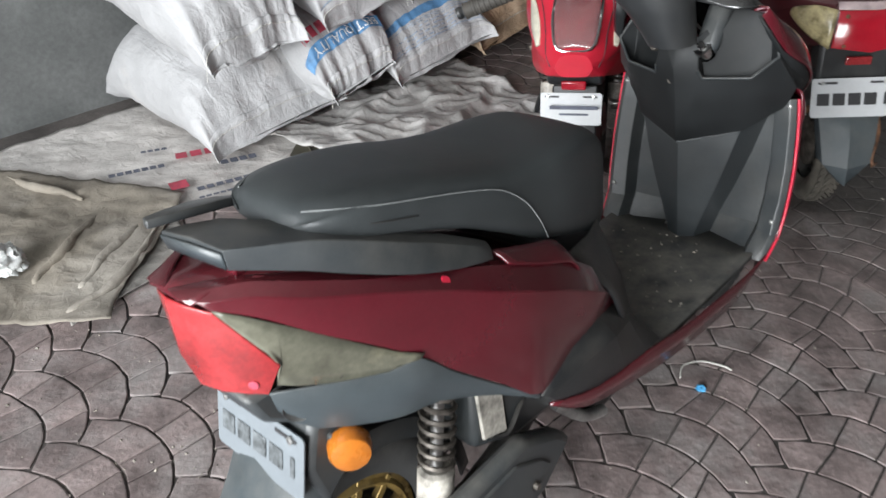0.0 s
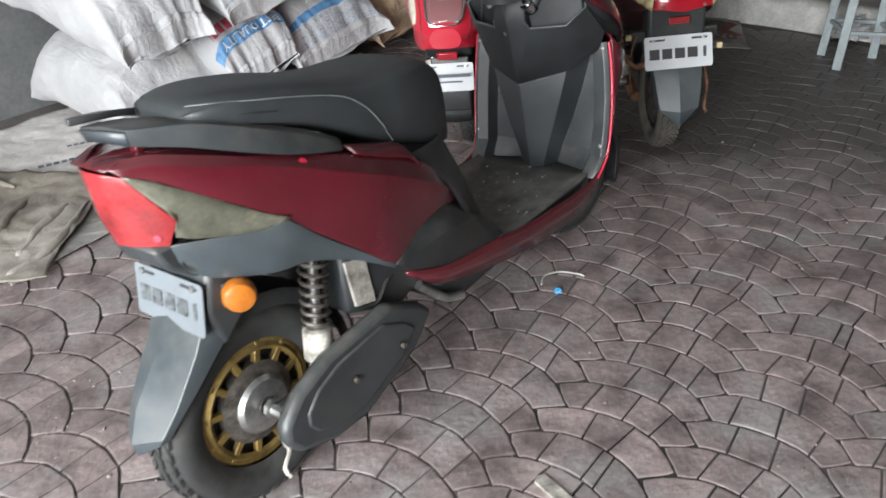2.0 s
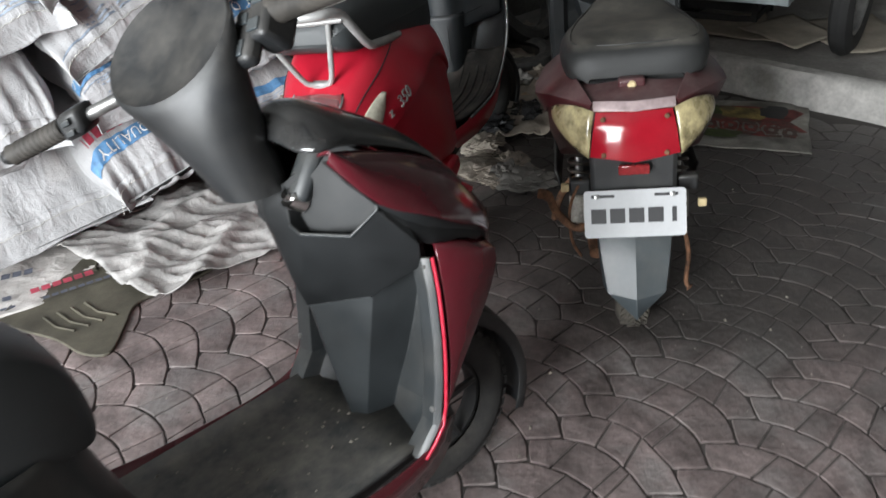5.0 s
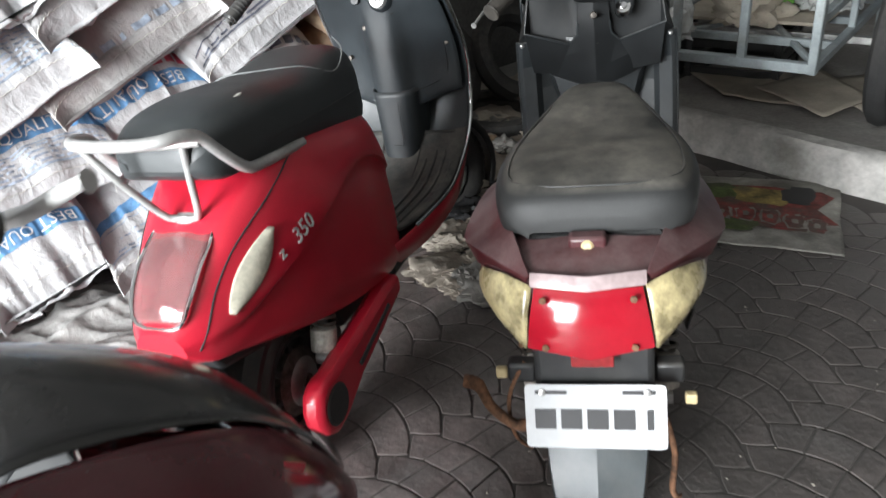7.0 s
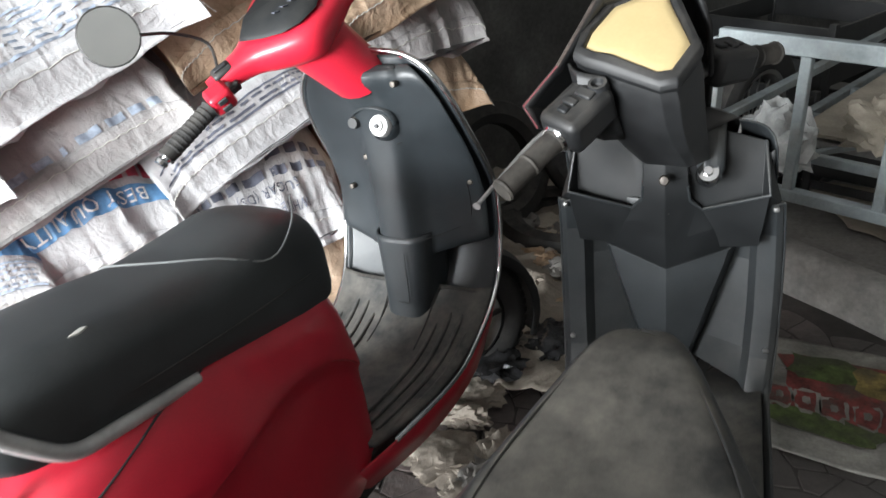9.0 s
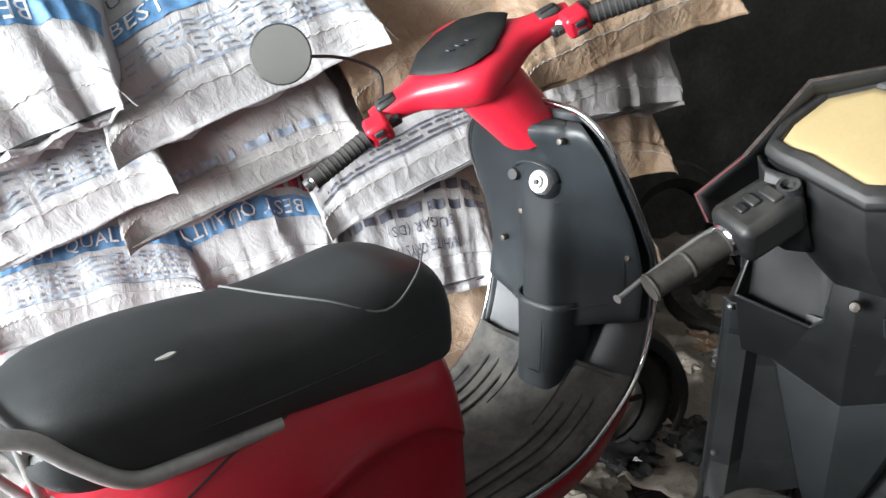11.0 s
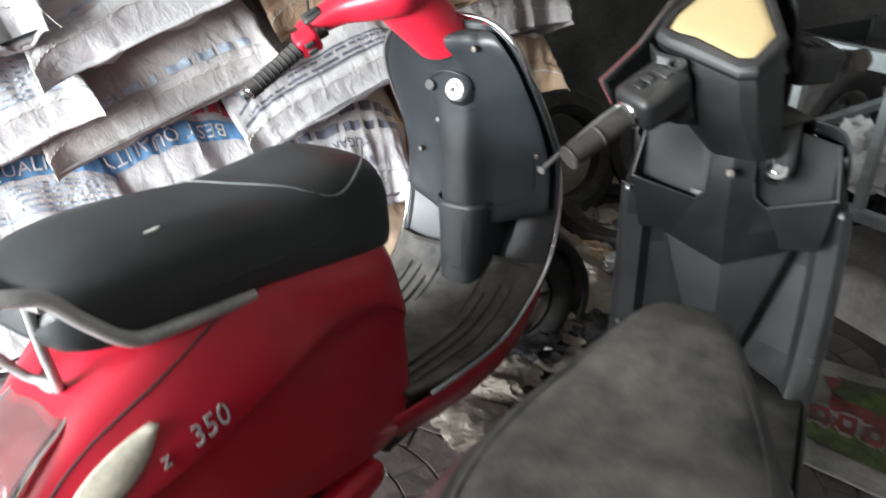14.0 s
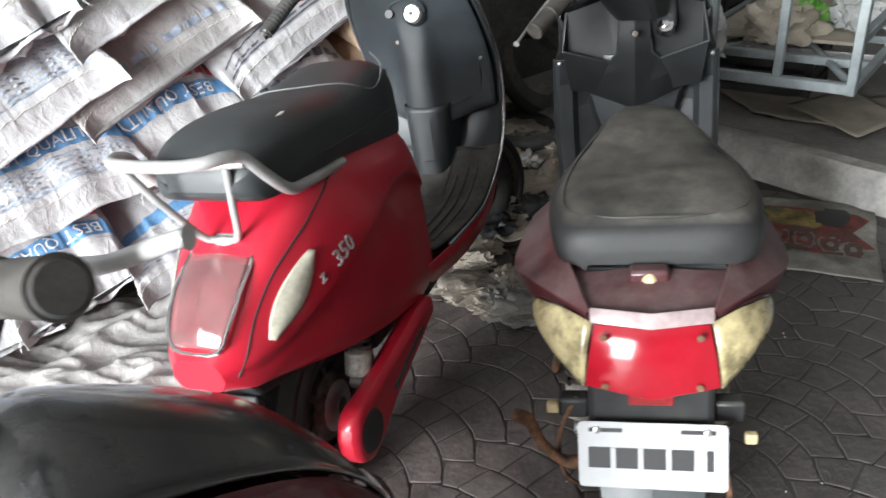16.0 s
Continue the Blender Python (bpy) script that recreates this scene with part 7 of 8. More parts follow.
    v, f = sweep([tuple(p + Vector((0, -0.003, 0.003 - 0.004 * (i % 2)))) for i, p in enumerate(rows[1])], 0.0014, 5)
    build("stitching", v, f, M["thread"], ob)
    for k in ((59,) if seed % 3 else (0,)):
        p = rows[1][k]
        tail = [tuple(p + Vector((0.006 * j * (1 if k else -1), -0.006 * j, -0.013 * j + 0.004 * math.sin(3 * j + seed)))) for j in range(4)]
        v, f = sweep(tail, 0.0011, 5)
        build("loose_thread", v, f, M["thread"], ob)
    # printing that follows the surface; a print is (kind, from, to, colour, words, upside down)
    for kind, t0, t1, ink, words, flip in prints:
        if kind == "band":
            A, B = 14, 110
            pv = [surf(t0 + (t1 - t0) * i / (A - 1), math.pi * (0.5 - 0.46 + 0.92 * j / (B - 1)), 0.0035) for i in range(A) for j in range(B)]
            build("printed_band", pv, grid_faces(A, B), M[ink], ob, "", angle=70, fix=False)
        elif kind == "box":
            for t in (t0, t1):
                pv = [surf(t + d, math.pi * (0.12 + 0.76 * j / 109), 0.003) for d in (-0.003, 0.003) for j in range(110)]
                build("printed_rule", pv, grid_faces(2, 110), M[ink], ob, "", angle=70, fix=False)
            rows = max(1, int(abs(t1 - t0) / 0.019))
            for q in range(rows):
                t = t0 + (t1 - t0) * (q + 0.7) / (rows + 0.4)
                a0, a1 = 0.15 + r.uniform(0, 0.05), 0.82 - r.uniform(0, 0.3)
                pv = [surf(t + d, math.pi * (a0 + (a1 - a0) * j / 89), 0.003) for d in (-0.0036, 0.0036) for j in range(90)]
                keep, run = [], 0
                for f in grid_faces(2, 90):
                    run = run - 1 if run > -1 else r.randint(3, 9)
                    if run > 0:
                        keep.append(f)
                build("print_bar", pv, keep, M[ink], ob, "", angle=70, fix=False)
        elif kind == "bars":
            for q in range(words):
                t = t0 + (t1 - t0) * (q + 0.5) / words
                hgt = (t1 - t0) / words * 0.36
                pv = [surf(t + d, math.pi * (0.2 + 0.6 * j / 89), 0.003) for d in (-hgt, -hgt / 3, hgt / 3, hgt) for j in range(90)]
                keep = [f for k_, f in enumerate(grid_faces(4, 90)) if (k_ % 89 % 11) < 8]
                build("print_bar", pv, keep, M[ink], ob, "", angle=70, fix=False)
        else:
            tm = (t0 + t1) / 2
            size = abs(t1 - t0) * length / 2 * 1.2
            lv, lf = lettering(words, size, 1.05)
            sg = -1 if flip else 1
            wmax = max(abs(x) for x, y in lv)
            sc = min(1.5, width * 0.4 / wmax)
            pts = []
            for x, y in lv:
                x, y = x * sg * sc, y * sg
                c = max(-0.97, min(0.97, x / (width / 2 * 0.93)))
                k = math.copysign(abs(c) ** 1.35, c)
                pts.append(surf(tm + y * 2 / length, math.acos(max(-1, min(1, k))), 0.0062))
            build("lettering", pts, lf, M[ink], ob, "", smooth=False, fix=False)

    return ob


QB = [("box", -0.95, -0.87, "ink_faint", "", 0), ("band", -0.845, -0.765, "ink_blue", "", 0), ("words", -0.838, -0.772, "ink_white", "BEST QUALITY", 0)]
DOWN = [("band", -0.86, -0.77, "ink_blue", "", 0), ("words", -0.85, -0.78, "ink_white", "BEST QUALITY", 1), ("bars", -0.75, -0.62, "ink_red", 1, 1)]
SUGAR = [("words", -0.94, -0.9, "ink_soft", "WHITE CRYSTAL", 1), ("words", -0.87, -0.82, "ink_soft", "SUGAR (DS)", 1), ("bars", -0.8, -0.74, "ink_soft", 1, 1), ("bars", -0.71, -0.63, "ink_soft", 1, 1)]
HOOK = [("box", -0.94, -0.83, "ink_faint", "", 0), ("band", -0.79, -0.68, "ink_blue", "", 0), ("words", -0.78, -0.69, "ink_white", "BEST QUALITY", 0), ("words", -0.63, -0.55, "ink_soft", "USE NO HOOK", 0), ("words", -0.51, -0.43, "ink_soft", "NET", 0)]
BLUE_BOX = [("box", -0.94, -0.83, "ink_faint", "", 0), ("band", -0.81, -0.75, "ink_blue", "", 0)]
BOX = [("box", -0.95, -0.78, "ink_faint", "", 0)]
RULED = [("box", -0.945, -0.9, "ink_soft", "", 0)]

WL, RB = "white woven sack with a sewn end, stacked along the wall", "white printed sack with a blue band, stacked along the wall"
GW = "grubby white sack with faint blue print, stacked along the wall"
PAPER = "crumpled brown paper sack stacked on the pile"
W, G, P = M["sack"], M["sack_grey"], M["paper"]
# on the floor
sack((-1.16, 0.05), (-0.56, 0.1), 1.7, 0.36, W, 11, "plump plain white sack lying on floor sheets", 0.74, yaw=0, pitch=2)
sack((-0.7, 0.14), (-0.3, 0.21), 1.61, 0.34, W, 21, "white sack with faded red and blue print", prints=DOWN, gathered=True)
sack((-0.33, 0.11), (0.26, 0.18), 1.61, 0.34, W, 31, GW, prints=BLUE_BOX, pitch=6)
sack((0.24, 0.09), (0.72, 0.15), 1.66, 0.36, P, 41, "crumpled brown paper sack at the foot of the pile", pitch=6)
sack((0.68, 0.1), (1.12, 0.12), 1.64, 0.34, P, 51, PAPER, pitch=6)
# second layer
sack((-1.2, 0.39), (-0.76, 0.44), 1.6, 0.4, W, 12, "plump plain white sack on another sack", 0.8, yaw=-2, gathered=True)
sack((-0.68, 0.43), (-0.2, 0.49), 1.6, 0.31, W, 23, RB, prints=QB)
sack((-0.27, 0.44), (0.17, 0.54), 1.62, 0.33, W, 33, "white sack with red and blue print upside down", prints=DOWN, gathered=True)
sack((0.16, 0.41), (0.6, 0.46), 1.6, 0.34, W, 43, "white sack printed with dark upside-down words", prints=SUGAR, gathered=True)
sack((0.6, 0.4), (1.05, 0.46), 1.62, 0.32, P, 52, PAPER)
# third layer, each sack riding up on its neighbour
sack((-1.16, 0.7), (-0.68, 0.79), 1.58, 0.31, W, 13, WL, prints=QB)
sack((-0.72, 0.62), (-0.23, 0.815), 1.57, 0.3, W, 24, GW, prints=BOX)
sack((-0.34, 0.66), (0.2, 0.87), 1.61, 0.3, G, 34, "greyish sack with a blue printed edge, stacked along the wall", prints=[("bars", -0.955, -0.925, "ink_faint", 1, 0)])
sack((0.12, 0.645), (0.6, 0.85), 1.6, 0.31, W, 44, "white sack with dark ruled lines", prints=RULED)
sack((0.58, 0.68), (1.06, 0.72), 1.64, 0.32, P, 53, PAPER)
# top layer
sack((-1.12, 1.0), (-0.7, 1.09), 1.58, 0.32, W, 14, WL, prints=BOX)
sack((-0.78, 0.84), (-0.27, 1.02), 1.53, 0.42, W, 25, "white printed sack with a gathered mouth", prints=DOWN, gathered=True, pitch=11)
sack((-0.33, 0.885), (0.25, 1.12), 1.56, 0.34, W, 35, RB, prints=HOOK, pitch=12)
sack((0.22, 0.92), (0.68, 1.13), 1.67, 0.34, P, 45, PAPER, pitch=11)
sack((0.6, 0.86), (1.06, 0.93), 1.58, 0.3, G, 54, "greyish sack with a knotted mouth", gathered=True)
sack((0.6, 0.98), (1.13, 1.165), 1.54, 0.3, P, 55, PAPER, pitch=11)

# ---- sheets, mats and litter on the floor ----
def sheet(name, corners, z, mat, seed, label, category, ruck=0.012, rough_edge=0.03, n=44, thick=0.003, kind=""):
    """A limp sheet from four corners, with rucks and a ragged edge."""
    off = Vector((seed * 3.1, seed * 1.7, 0))
    c = [Vector((x, y, 0)) for x, y in corners]
    vs = []
    for i in range(n):
        for j in range(n):
            a, b = i / (n - 1), j / (n - 1)
            p = (c[0] * (1 - a) + c[1] * a) * (1 - b) + (c[3] * (1 - a) + c[2] * a) * b
            edge = min(a, 1 - a, b, 1 - b)
            wv = Vector((noise.noise(p * 5 + off), noise.noise(p * 5 + off + Vector((9, 4, 2))), 0)) * rough_edge * max(0.25, 1 - edge * 6)
            p = p + wv
            n1, n2 = abs(noise.noise(Vector((p.x * 5, p.y * 3.2, seed)) + off)), abs(noise.noise(Vector((p.x * 7, p.y * 13, seed + 4.0))))
            h = max(0.0, 0.28 - n1) * 2.2 * ruck + max(0.0, 0.22 - n2) * 1.3 * ruck + (0.5 + noise.noise(p * 2.2 - off)) * ruck * 0.5
            vs.append(p + Vector((0, 0, z + h)))
    ob = build(name, vs, grid_faces(n, n), mat, None, "", angle=80, fix=False)
    md = ob.modifiers.new("thickness", "SOLIDIFY")
    md.thickness, md.offset = thick, 1.0
    return tagged(ob, label, category, kind=kind)


s0 = sheet("floor_sheet", [(-3.05, 0.1), (-2.05, -0.209), (-1.42, 0.47), (-2.55, 0.74)], 0.003, M["cloth_print"], 3, "flattened grey printed sack spread under the sacks", "floor sheet", 0.012)
sheet("floor_sheet", [(-1.98, 0.44), (-1.42, 0.12), (-0.72, 0.72), (-1.28, 1.3)], 0.01, M["sheet_grey"], 5, "crumpled grey plastic sheet before the sacks", "floor sheet", 0.045, 0.05, 70)
tp = sheet("tarpaulin", [(-2.9, 0.08), (-2.08, -0.05), (-2.03, -0.76), (-2.8, -0.82)], 0.012, M["tarp"], 7, "folded khaki tarpaulin on the floor", "tarpaulin", 0.022)
sheet("tarpaulin", [(-2.43, -0.395), (-2.05, -0.209), (-1.922, -0.435), (-2.135, -0.763)], 0.004, M["cloth"], 8, "grey folded cloth edge on the floor", "cloth", 0.01)
for path in (((-2.31, -0.174), (-2.316, -0.409), (-2.319, -0.611)), ((-2.146, -0.204), (-2.169, -0.415), (-2.177, -0.623)), ((-2.76, 0.016), (-2.619, -0.05), (-2.399, -0.123)), ((-2.087, -0.261), (-2.07, -0.5), (-2.152, -0.735))):
    v, f = sweep([(x, y, 0.026 + 0.006 * (i == 1)) for i, (x, y) in enumerate(path)], [0.006, 0.013, 0.016, 0.012, 0.005], 10, 8)
    for i, p in enumerate(v):
        v[i] = p + Vector((noise.noise(p * 9), noise.noise(p * 9 + Vector((5, 1, 3))), 0.35 * noise.noise(p * 17))) * 0.016
    build("fold", v, f, M["tarp"], tp, "pinched fold in the cloth", angle=80)
for k, (x, y, a, w, hgt, n_, ink) in enumerate(((-2.392, 0.043, 31, 0.2, 0.014, 7, "ink_soft"), (-2.143, -0.018, 35, 0.08, 0.03, 1, "ink_red"), (-2.041, -0.026, 35, 0.2, 0.014, 6, "ink_soft"), (-2.014, -0.084, 35, 0.22, 0.007, 9, "ink_soft"), (-2.211, 0.215, 27, 0.16, 0.025, 3, "ink_red"), (-2.025, 0.177, 31, 0.14, 0.018, 4, "ink_soft"), (-1.837, 0.119, 41, 0.2, 0.016, 6, "ink_red"), (-1.773, 0.086, 41, 0.24, 0.009, 9, "ink_soft"), (-2.355, 0.238, 27, 0.1, 0.01, 4, "ink_soft"))):
    d, e2 = Vector((math.cos(radians(a)), math.sin(radians(a)), 0)), Vector((-math.sin(radians(a)), math.cos(radians(a)), 0))
    o = Vector((x, y, 0.026))
    vs, fs = [], []
    for i in range(n_):
        b = len(vs)
        x0, x1 = w * i / n_, w * (i + 0.78) / n_
        vs += [o + d * x0 - e2 * hgt, o + d * x1 - e2 * hgt, o + d * x1 + e2 * hgt, o + d * x0 + e2 * hgt]
        fs.append((b, b + 1, b + 2, b + 3))
    build("print_bar", vs, fs, M[ink], s0, smooth=False, fix=False)

# olive rubber footmat, waisted, with ribs
mat_o = [(-1.88, 0.08), (-1.8, 0.2), (-1.79, 0.4), (-1.72, 0.45), (-1.5, 0.38), (-1.3, 0.33), (-1.37, 0.2), (-1.46, 0.1), (-1.44, -0.02), (-1.42, -0.15), (-1.5, -0.16), (-1.62, -0.1), (-1.76, -0.06), (-1.86, -0.02)]
mo = np.array(catmull(mat_o + [mat_o[0]], 4))[:-1]
k = len(mo)
mt = build("footmat", [(x, y, 0.002) for x, y in mo] + [(x, y, 0.012) for x, y in mo], [tuple(range(k, 2 * k)), tuple(reversed(range(k)))] + [(i, (i + 1) % k, k + (i + 1) % k, k + i) for i in range(k)], M["mat_rub"], bevel=0.003)
tagged(mt, "olive-brown moulded rubber scooter footmat on the floor", "footmat")
for i in range(7):
    a = np.array((-1.72 + 0.03 * i, 0.0 + 0.028 * i))
    v, f = sweep([(a[0], a[1], 0.0135), (a[0] + 0.07, a[1] - 0.045, 0.0135), (a[0] + 0.14, a[1] - 0.06, 0.0135)], 0.004, 6)
    if i < 4:
        build("rib", v, f, M["mat_rub"], mt)
for i in range(4):
    v, f = sweep([(-1.74 + 0.1 * i, 0.36 - 0.02 * i, 0.0135), (-1.7 + 0.1 * i, 0.27 - 0.02 * i, 0.0135)], 0.005, 6)
    build("rib", v, f, M["mat_rub"], mt)


def crumple(name, at, size, mat, seed, label, category):
    """A crumpled lump of film or paper."""
    bm = bmesh.new()
    bmesh.ops.create_icosphere(bm, subdivisions=4, radius=1.0)
    off = Vector((seed * 2.3, seed, seed * 0.7))
    for v in bm.verts:
        d = v.co.normalized()
        r = 0.75 + 0.5 * abs(noise.noise(d * 1.8 + off)) + 0.35 * (abs(noise.noise(d * 4.3 + off)) - 0.2) + 0.12 * noise.noise(d * 11 + off)
        v.co = Vector((d.x * r * size[0], d.y * r * size[1], max(-0.3, d.z) * r * size[2] + 0.3 * size[2] * 0.9))
    me = bpy.data.meshes.new(name)
    bm.to_mesh(me)
    bm.free()
    me.materials.append(mat)
    me.shade_smooth()
    me.set_sharp_from_angle(angle=radians(45))
    ob = new(name, me)
    ob.location = at
    return tagged(ob, label, category)


crumple("plastic_bag", (-2.433, -0.546, 0.035), (0.07, 0.06, 0.07), M["film_clear"], 4, "small clear plastic bag with yellow scraps", "plastic bag")
crumple("wrapper", (-0.491, -0.882, 0.001), (0.013, 0.01, 0.012), M["cyan"], 5, "tiny bright blue wrapper on the floor", "wrapper")
v, f = sweep(catmull([(-0.534, -0.844, 0.004), (-0.519, -0.802, 0.006), (-0.471, -0.781, 0.004), (-0.419, -0.795, 0.003), (-0.402, -0.808, 0.003)], 5), 0.0025, 6)
tagged(build("string", v, f, M["thread"]), "short curl of white string on the floor", "string")
v, f = loft([[(-0.634, -1.566, z) for z in (0.001, 0.004)] + [(-0.615, -1.559, z) for z in (0.004, 0.001)], [(-0.64, -1.582, z) for z in (0.001, 0.006)] + [(-0.606, -1.573, z) for z in (0.006, 0.001)], [(-0.565, -1.684, z) for z in (0.001, 0.006)] + [(-0.531, -1.675, z) for z in (0.006, 0.001)], [(-0.491, -1.796, z) for z in (0.001, 0.006)] + [(-0.462, -1.787, z) for z in (0.006, 0.001)]])
tagged(build("plastic_strip", v, f, M["white_cap"], bevel=0.001), "flat off-white plastic strip lying on the floor", "strip")

# litter of chips and dust specks, too small to count
rl = random.Random(9)
vs, fs = [], []
for i in range(620):
    x, y = rl.uniform(-2.4, 1.3), rl.uniform(-1.9, 1.3)
    if i > 420:
        x, y = rl.gauss(-1.75, 0.3), rl.gauss(-1.2, 0.35)
    s = rl.uniform(0.0012, 0.0036) * (1.8 if rl.random() < 0.1 else 1)
    a = rl.uniform(0, 3)
    b = len(vs)
    for dx, dy, dz in ((-1, -0.6, 0), (1, -0.5, 0), (0.8, 0.7, 0), (-0.9, 0.5, 0), (0, 0, 0.8)):
        vs.append((x + s * (dx * math.cos(a) - dy * math.sin(a)), y + s * (dx * math.sin(a) + dy * math.cos(a)), 0.0006 + dz * s))
    fs += [(b, b + 1, b + 4), (b + 1, b + 2, b + 4), (b + 2, b + 3, b + 4), (b + 3, b, b + 4)]
tagged(build("floor_litter", vs, fs, M["dirt"], smooth=False, fix=False), "pale chips and crumbs strewn over the floor", "litter", kind="stuff")

# ---- kerb and raised platform at the back ----
pv = []
NK = 60
for i in range(NK):
    n_ = RIGHT_N + (1.35 - RIGHT_N) * i / (NK - 1)
    w = noise.noise(Vector((n_ * 3, 1.0, 0))) * 0.012
    w2 = noise.noise(Vector((n_ * 7, 5.0, 0))) * 0.008
    pv.append([plan(LEDGE_E + w, n_, -0.02), plan(LEDGE_E + 0.01 + w2, n_, LEDGE_H - 0.03 + w2), plan(LEDGE_E + 0.035 + w, n_, LEDGE_H + w2 * 0.6), plan(LEDGE_E + 0.1, n_, LEDGE_H + w2 * 0.3)])
tagged(build("kerb", [q for r_ in pv for q in r_], grid_faces(NK, 4), M["white_edge"], fix=False, angle=50), "rough whitewashed kerb of the raised platform", "kerb", kind="structure")
c4 = [plan(LEDGE_E + 0.06, RIGHT_N), plan(BACK_E, RIGHT_N), plan(BACK_E, 1.35), plan(LEDGE_E + 0.06, 1.35)]
tagged(build("platform", [p + Vector((0, 0, LEDGE_H - 0.002)) for p in c4] + [p + Vector((0, 0, -0.05)) for p in c4], [(0, 1, 2, 3), (4, 7, 6, 5), (0, 4, 5, 1), (1, 5, 6, 2), (2, 6, 7, 3), (3, 7, 4, 0)], M["concrete_pale"], smooth=False), "grey concrete platform behind the kerb", "platform", kind="structure")
c4 = [plan(LEDGE_E + 0.05, 1.35), plan(BACK_E, 1.35), plan(BACK_E, WALL_N), plan(LEDGE_E + 0.05, WALL_N)]
tagged(build("floor_rear", [p + Vector((0, 0, -0.004)) for p in c4] + [p + Vector((0, 0, -0.05)) for p in c4], [(0, 1, 2, 3), (4, 7, 6, 5), (0, 4, 5, 1), (1, 5, 6, 2), (2, 6, 7, 3), (3, 7, 4, 0)], M["concrete"], smooth=False), "dusty concrete floor in the dark corner", "floor", kind="structure")

# old fruit-printed vinyl sheet on the floor beside the maroon scooter
PO = [(0.27, 1.34), (0.8, 1.22), (0.92, 1.78), (0.3, 1.86)]
po = sheet("vinyl_banner", PO, 0.003, M["poster_w"], 21, "soiled vinyl banner with faded red and yellow fruit print", "banner", 0.006, 0.02)


def on_banner(a, b, h=0.014):
    c = [Vector((x, y, 0)) for x, y in PO]
    p = (c[0] * (1 - a) + c[1] * a) * (1 - b) + (c[3] * (1 - a) + c[2] * a) * b
    return p + Vector((0, 0, h))


def banner_patch(name, a0, a1, b0, b1, mat, seed, h):
    vs = []
    rr = random.Random(seed)
    for i in range(18):
        t = math.tau * i / 18
        k_ = 1 + rr.uniform(-0.18, 0.18)
        ca, sa = math.cos(t), math.sin(t)
        ca, sa = math.copysign(abs(ca) ** 0.6, ca), math.copysign(abs(sa) ** 0.6, sa)
        vs.append(on_banner((a0 + a1) / 2 + (a1 - a0) / 2 * ca * k_, (b0 + b1) / 2 + (b1 - b0) / 2 * sa * k_, h))
    build(name, vs, [tuple(range(18))], mat, po, smooth=False, fix=False)


banner_patch("printed_ground", 0.03, 0.93, 0.22, 0.85, M["poster_red"], 1, 0.0125)
banner_patch("printed_leaf", 0.0, 0.5, 0.17, 0.34, M["poster_grn"], 2, 0.0138)
banner_patch("printed_leaf", 0.12, 0.42, 0.62, 0.86, M["poster_grn"], 3, 0.0138)
banner_patch("printed_fruit", 0.4, 0.7, 0.55, 0.82, M["poster_yel"], 4, 0.0142)
banner_patch("printed_fruit", 0.68, 0.86, 0.58, 0.84, M["ink"], 5, 0.0146)
for i, (a, b) in enumerate(((0.08, 0.42), (0.2, 0.42), (0.32, 0.4), (0.46, 0.4), (0.6, 0.38), (0.74, 0.34), (0.86, 0.3))):
    banner_patch("printed_slice", a - 0.062, a + 0.062, b - 0.1, b + 0.1, M["poster_w"], 10 + i, 0.0146)
    banner_patch("printed_slice", a - 0.05, a + 0.05, b - 0.082, b + 0.082, M["poster_red"], 30 + i, 0.0156)
    banner_patch("printed_slice", a - 0.018, a + 0.018, b - 0.03, b + 0.03, M["poster_w"], 50 + i, 0.0166)

# ---- metal cart on the platform ----
def frame_bar(name, a, b, w, h, mat, parent, label=""):
    a, b = Vector(a), Vector(b)
    d = (b - a).normalized()
    up = Vector((0, 0, 1)) if abs(d.z) < 0.9 else Vector((0.87, -0.5, 0))
    sd = d.cross(up).normalized() * w / 2
    up = sd.cross(d).normalized() * h / 2
    vs = [p + s1 * sd + s2 * up for p in (a, b) for s1 in (-1, 1) for s2 in (-1, 1)]
    return build(name, vs, [(0, 1, 3, 2), (4, 6, 7, 5), (0, 4, 5, 1), (2, 3, 7, 6), (0, 2, 6, 4), (1, 5, 7, 3)], mat, parent, label, bevel=0.004)


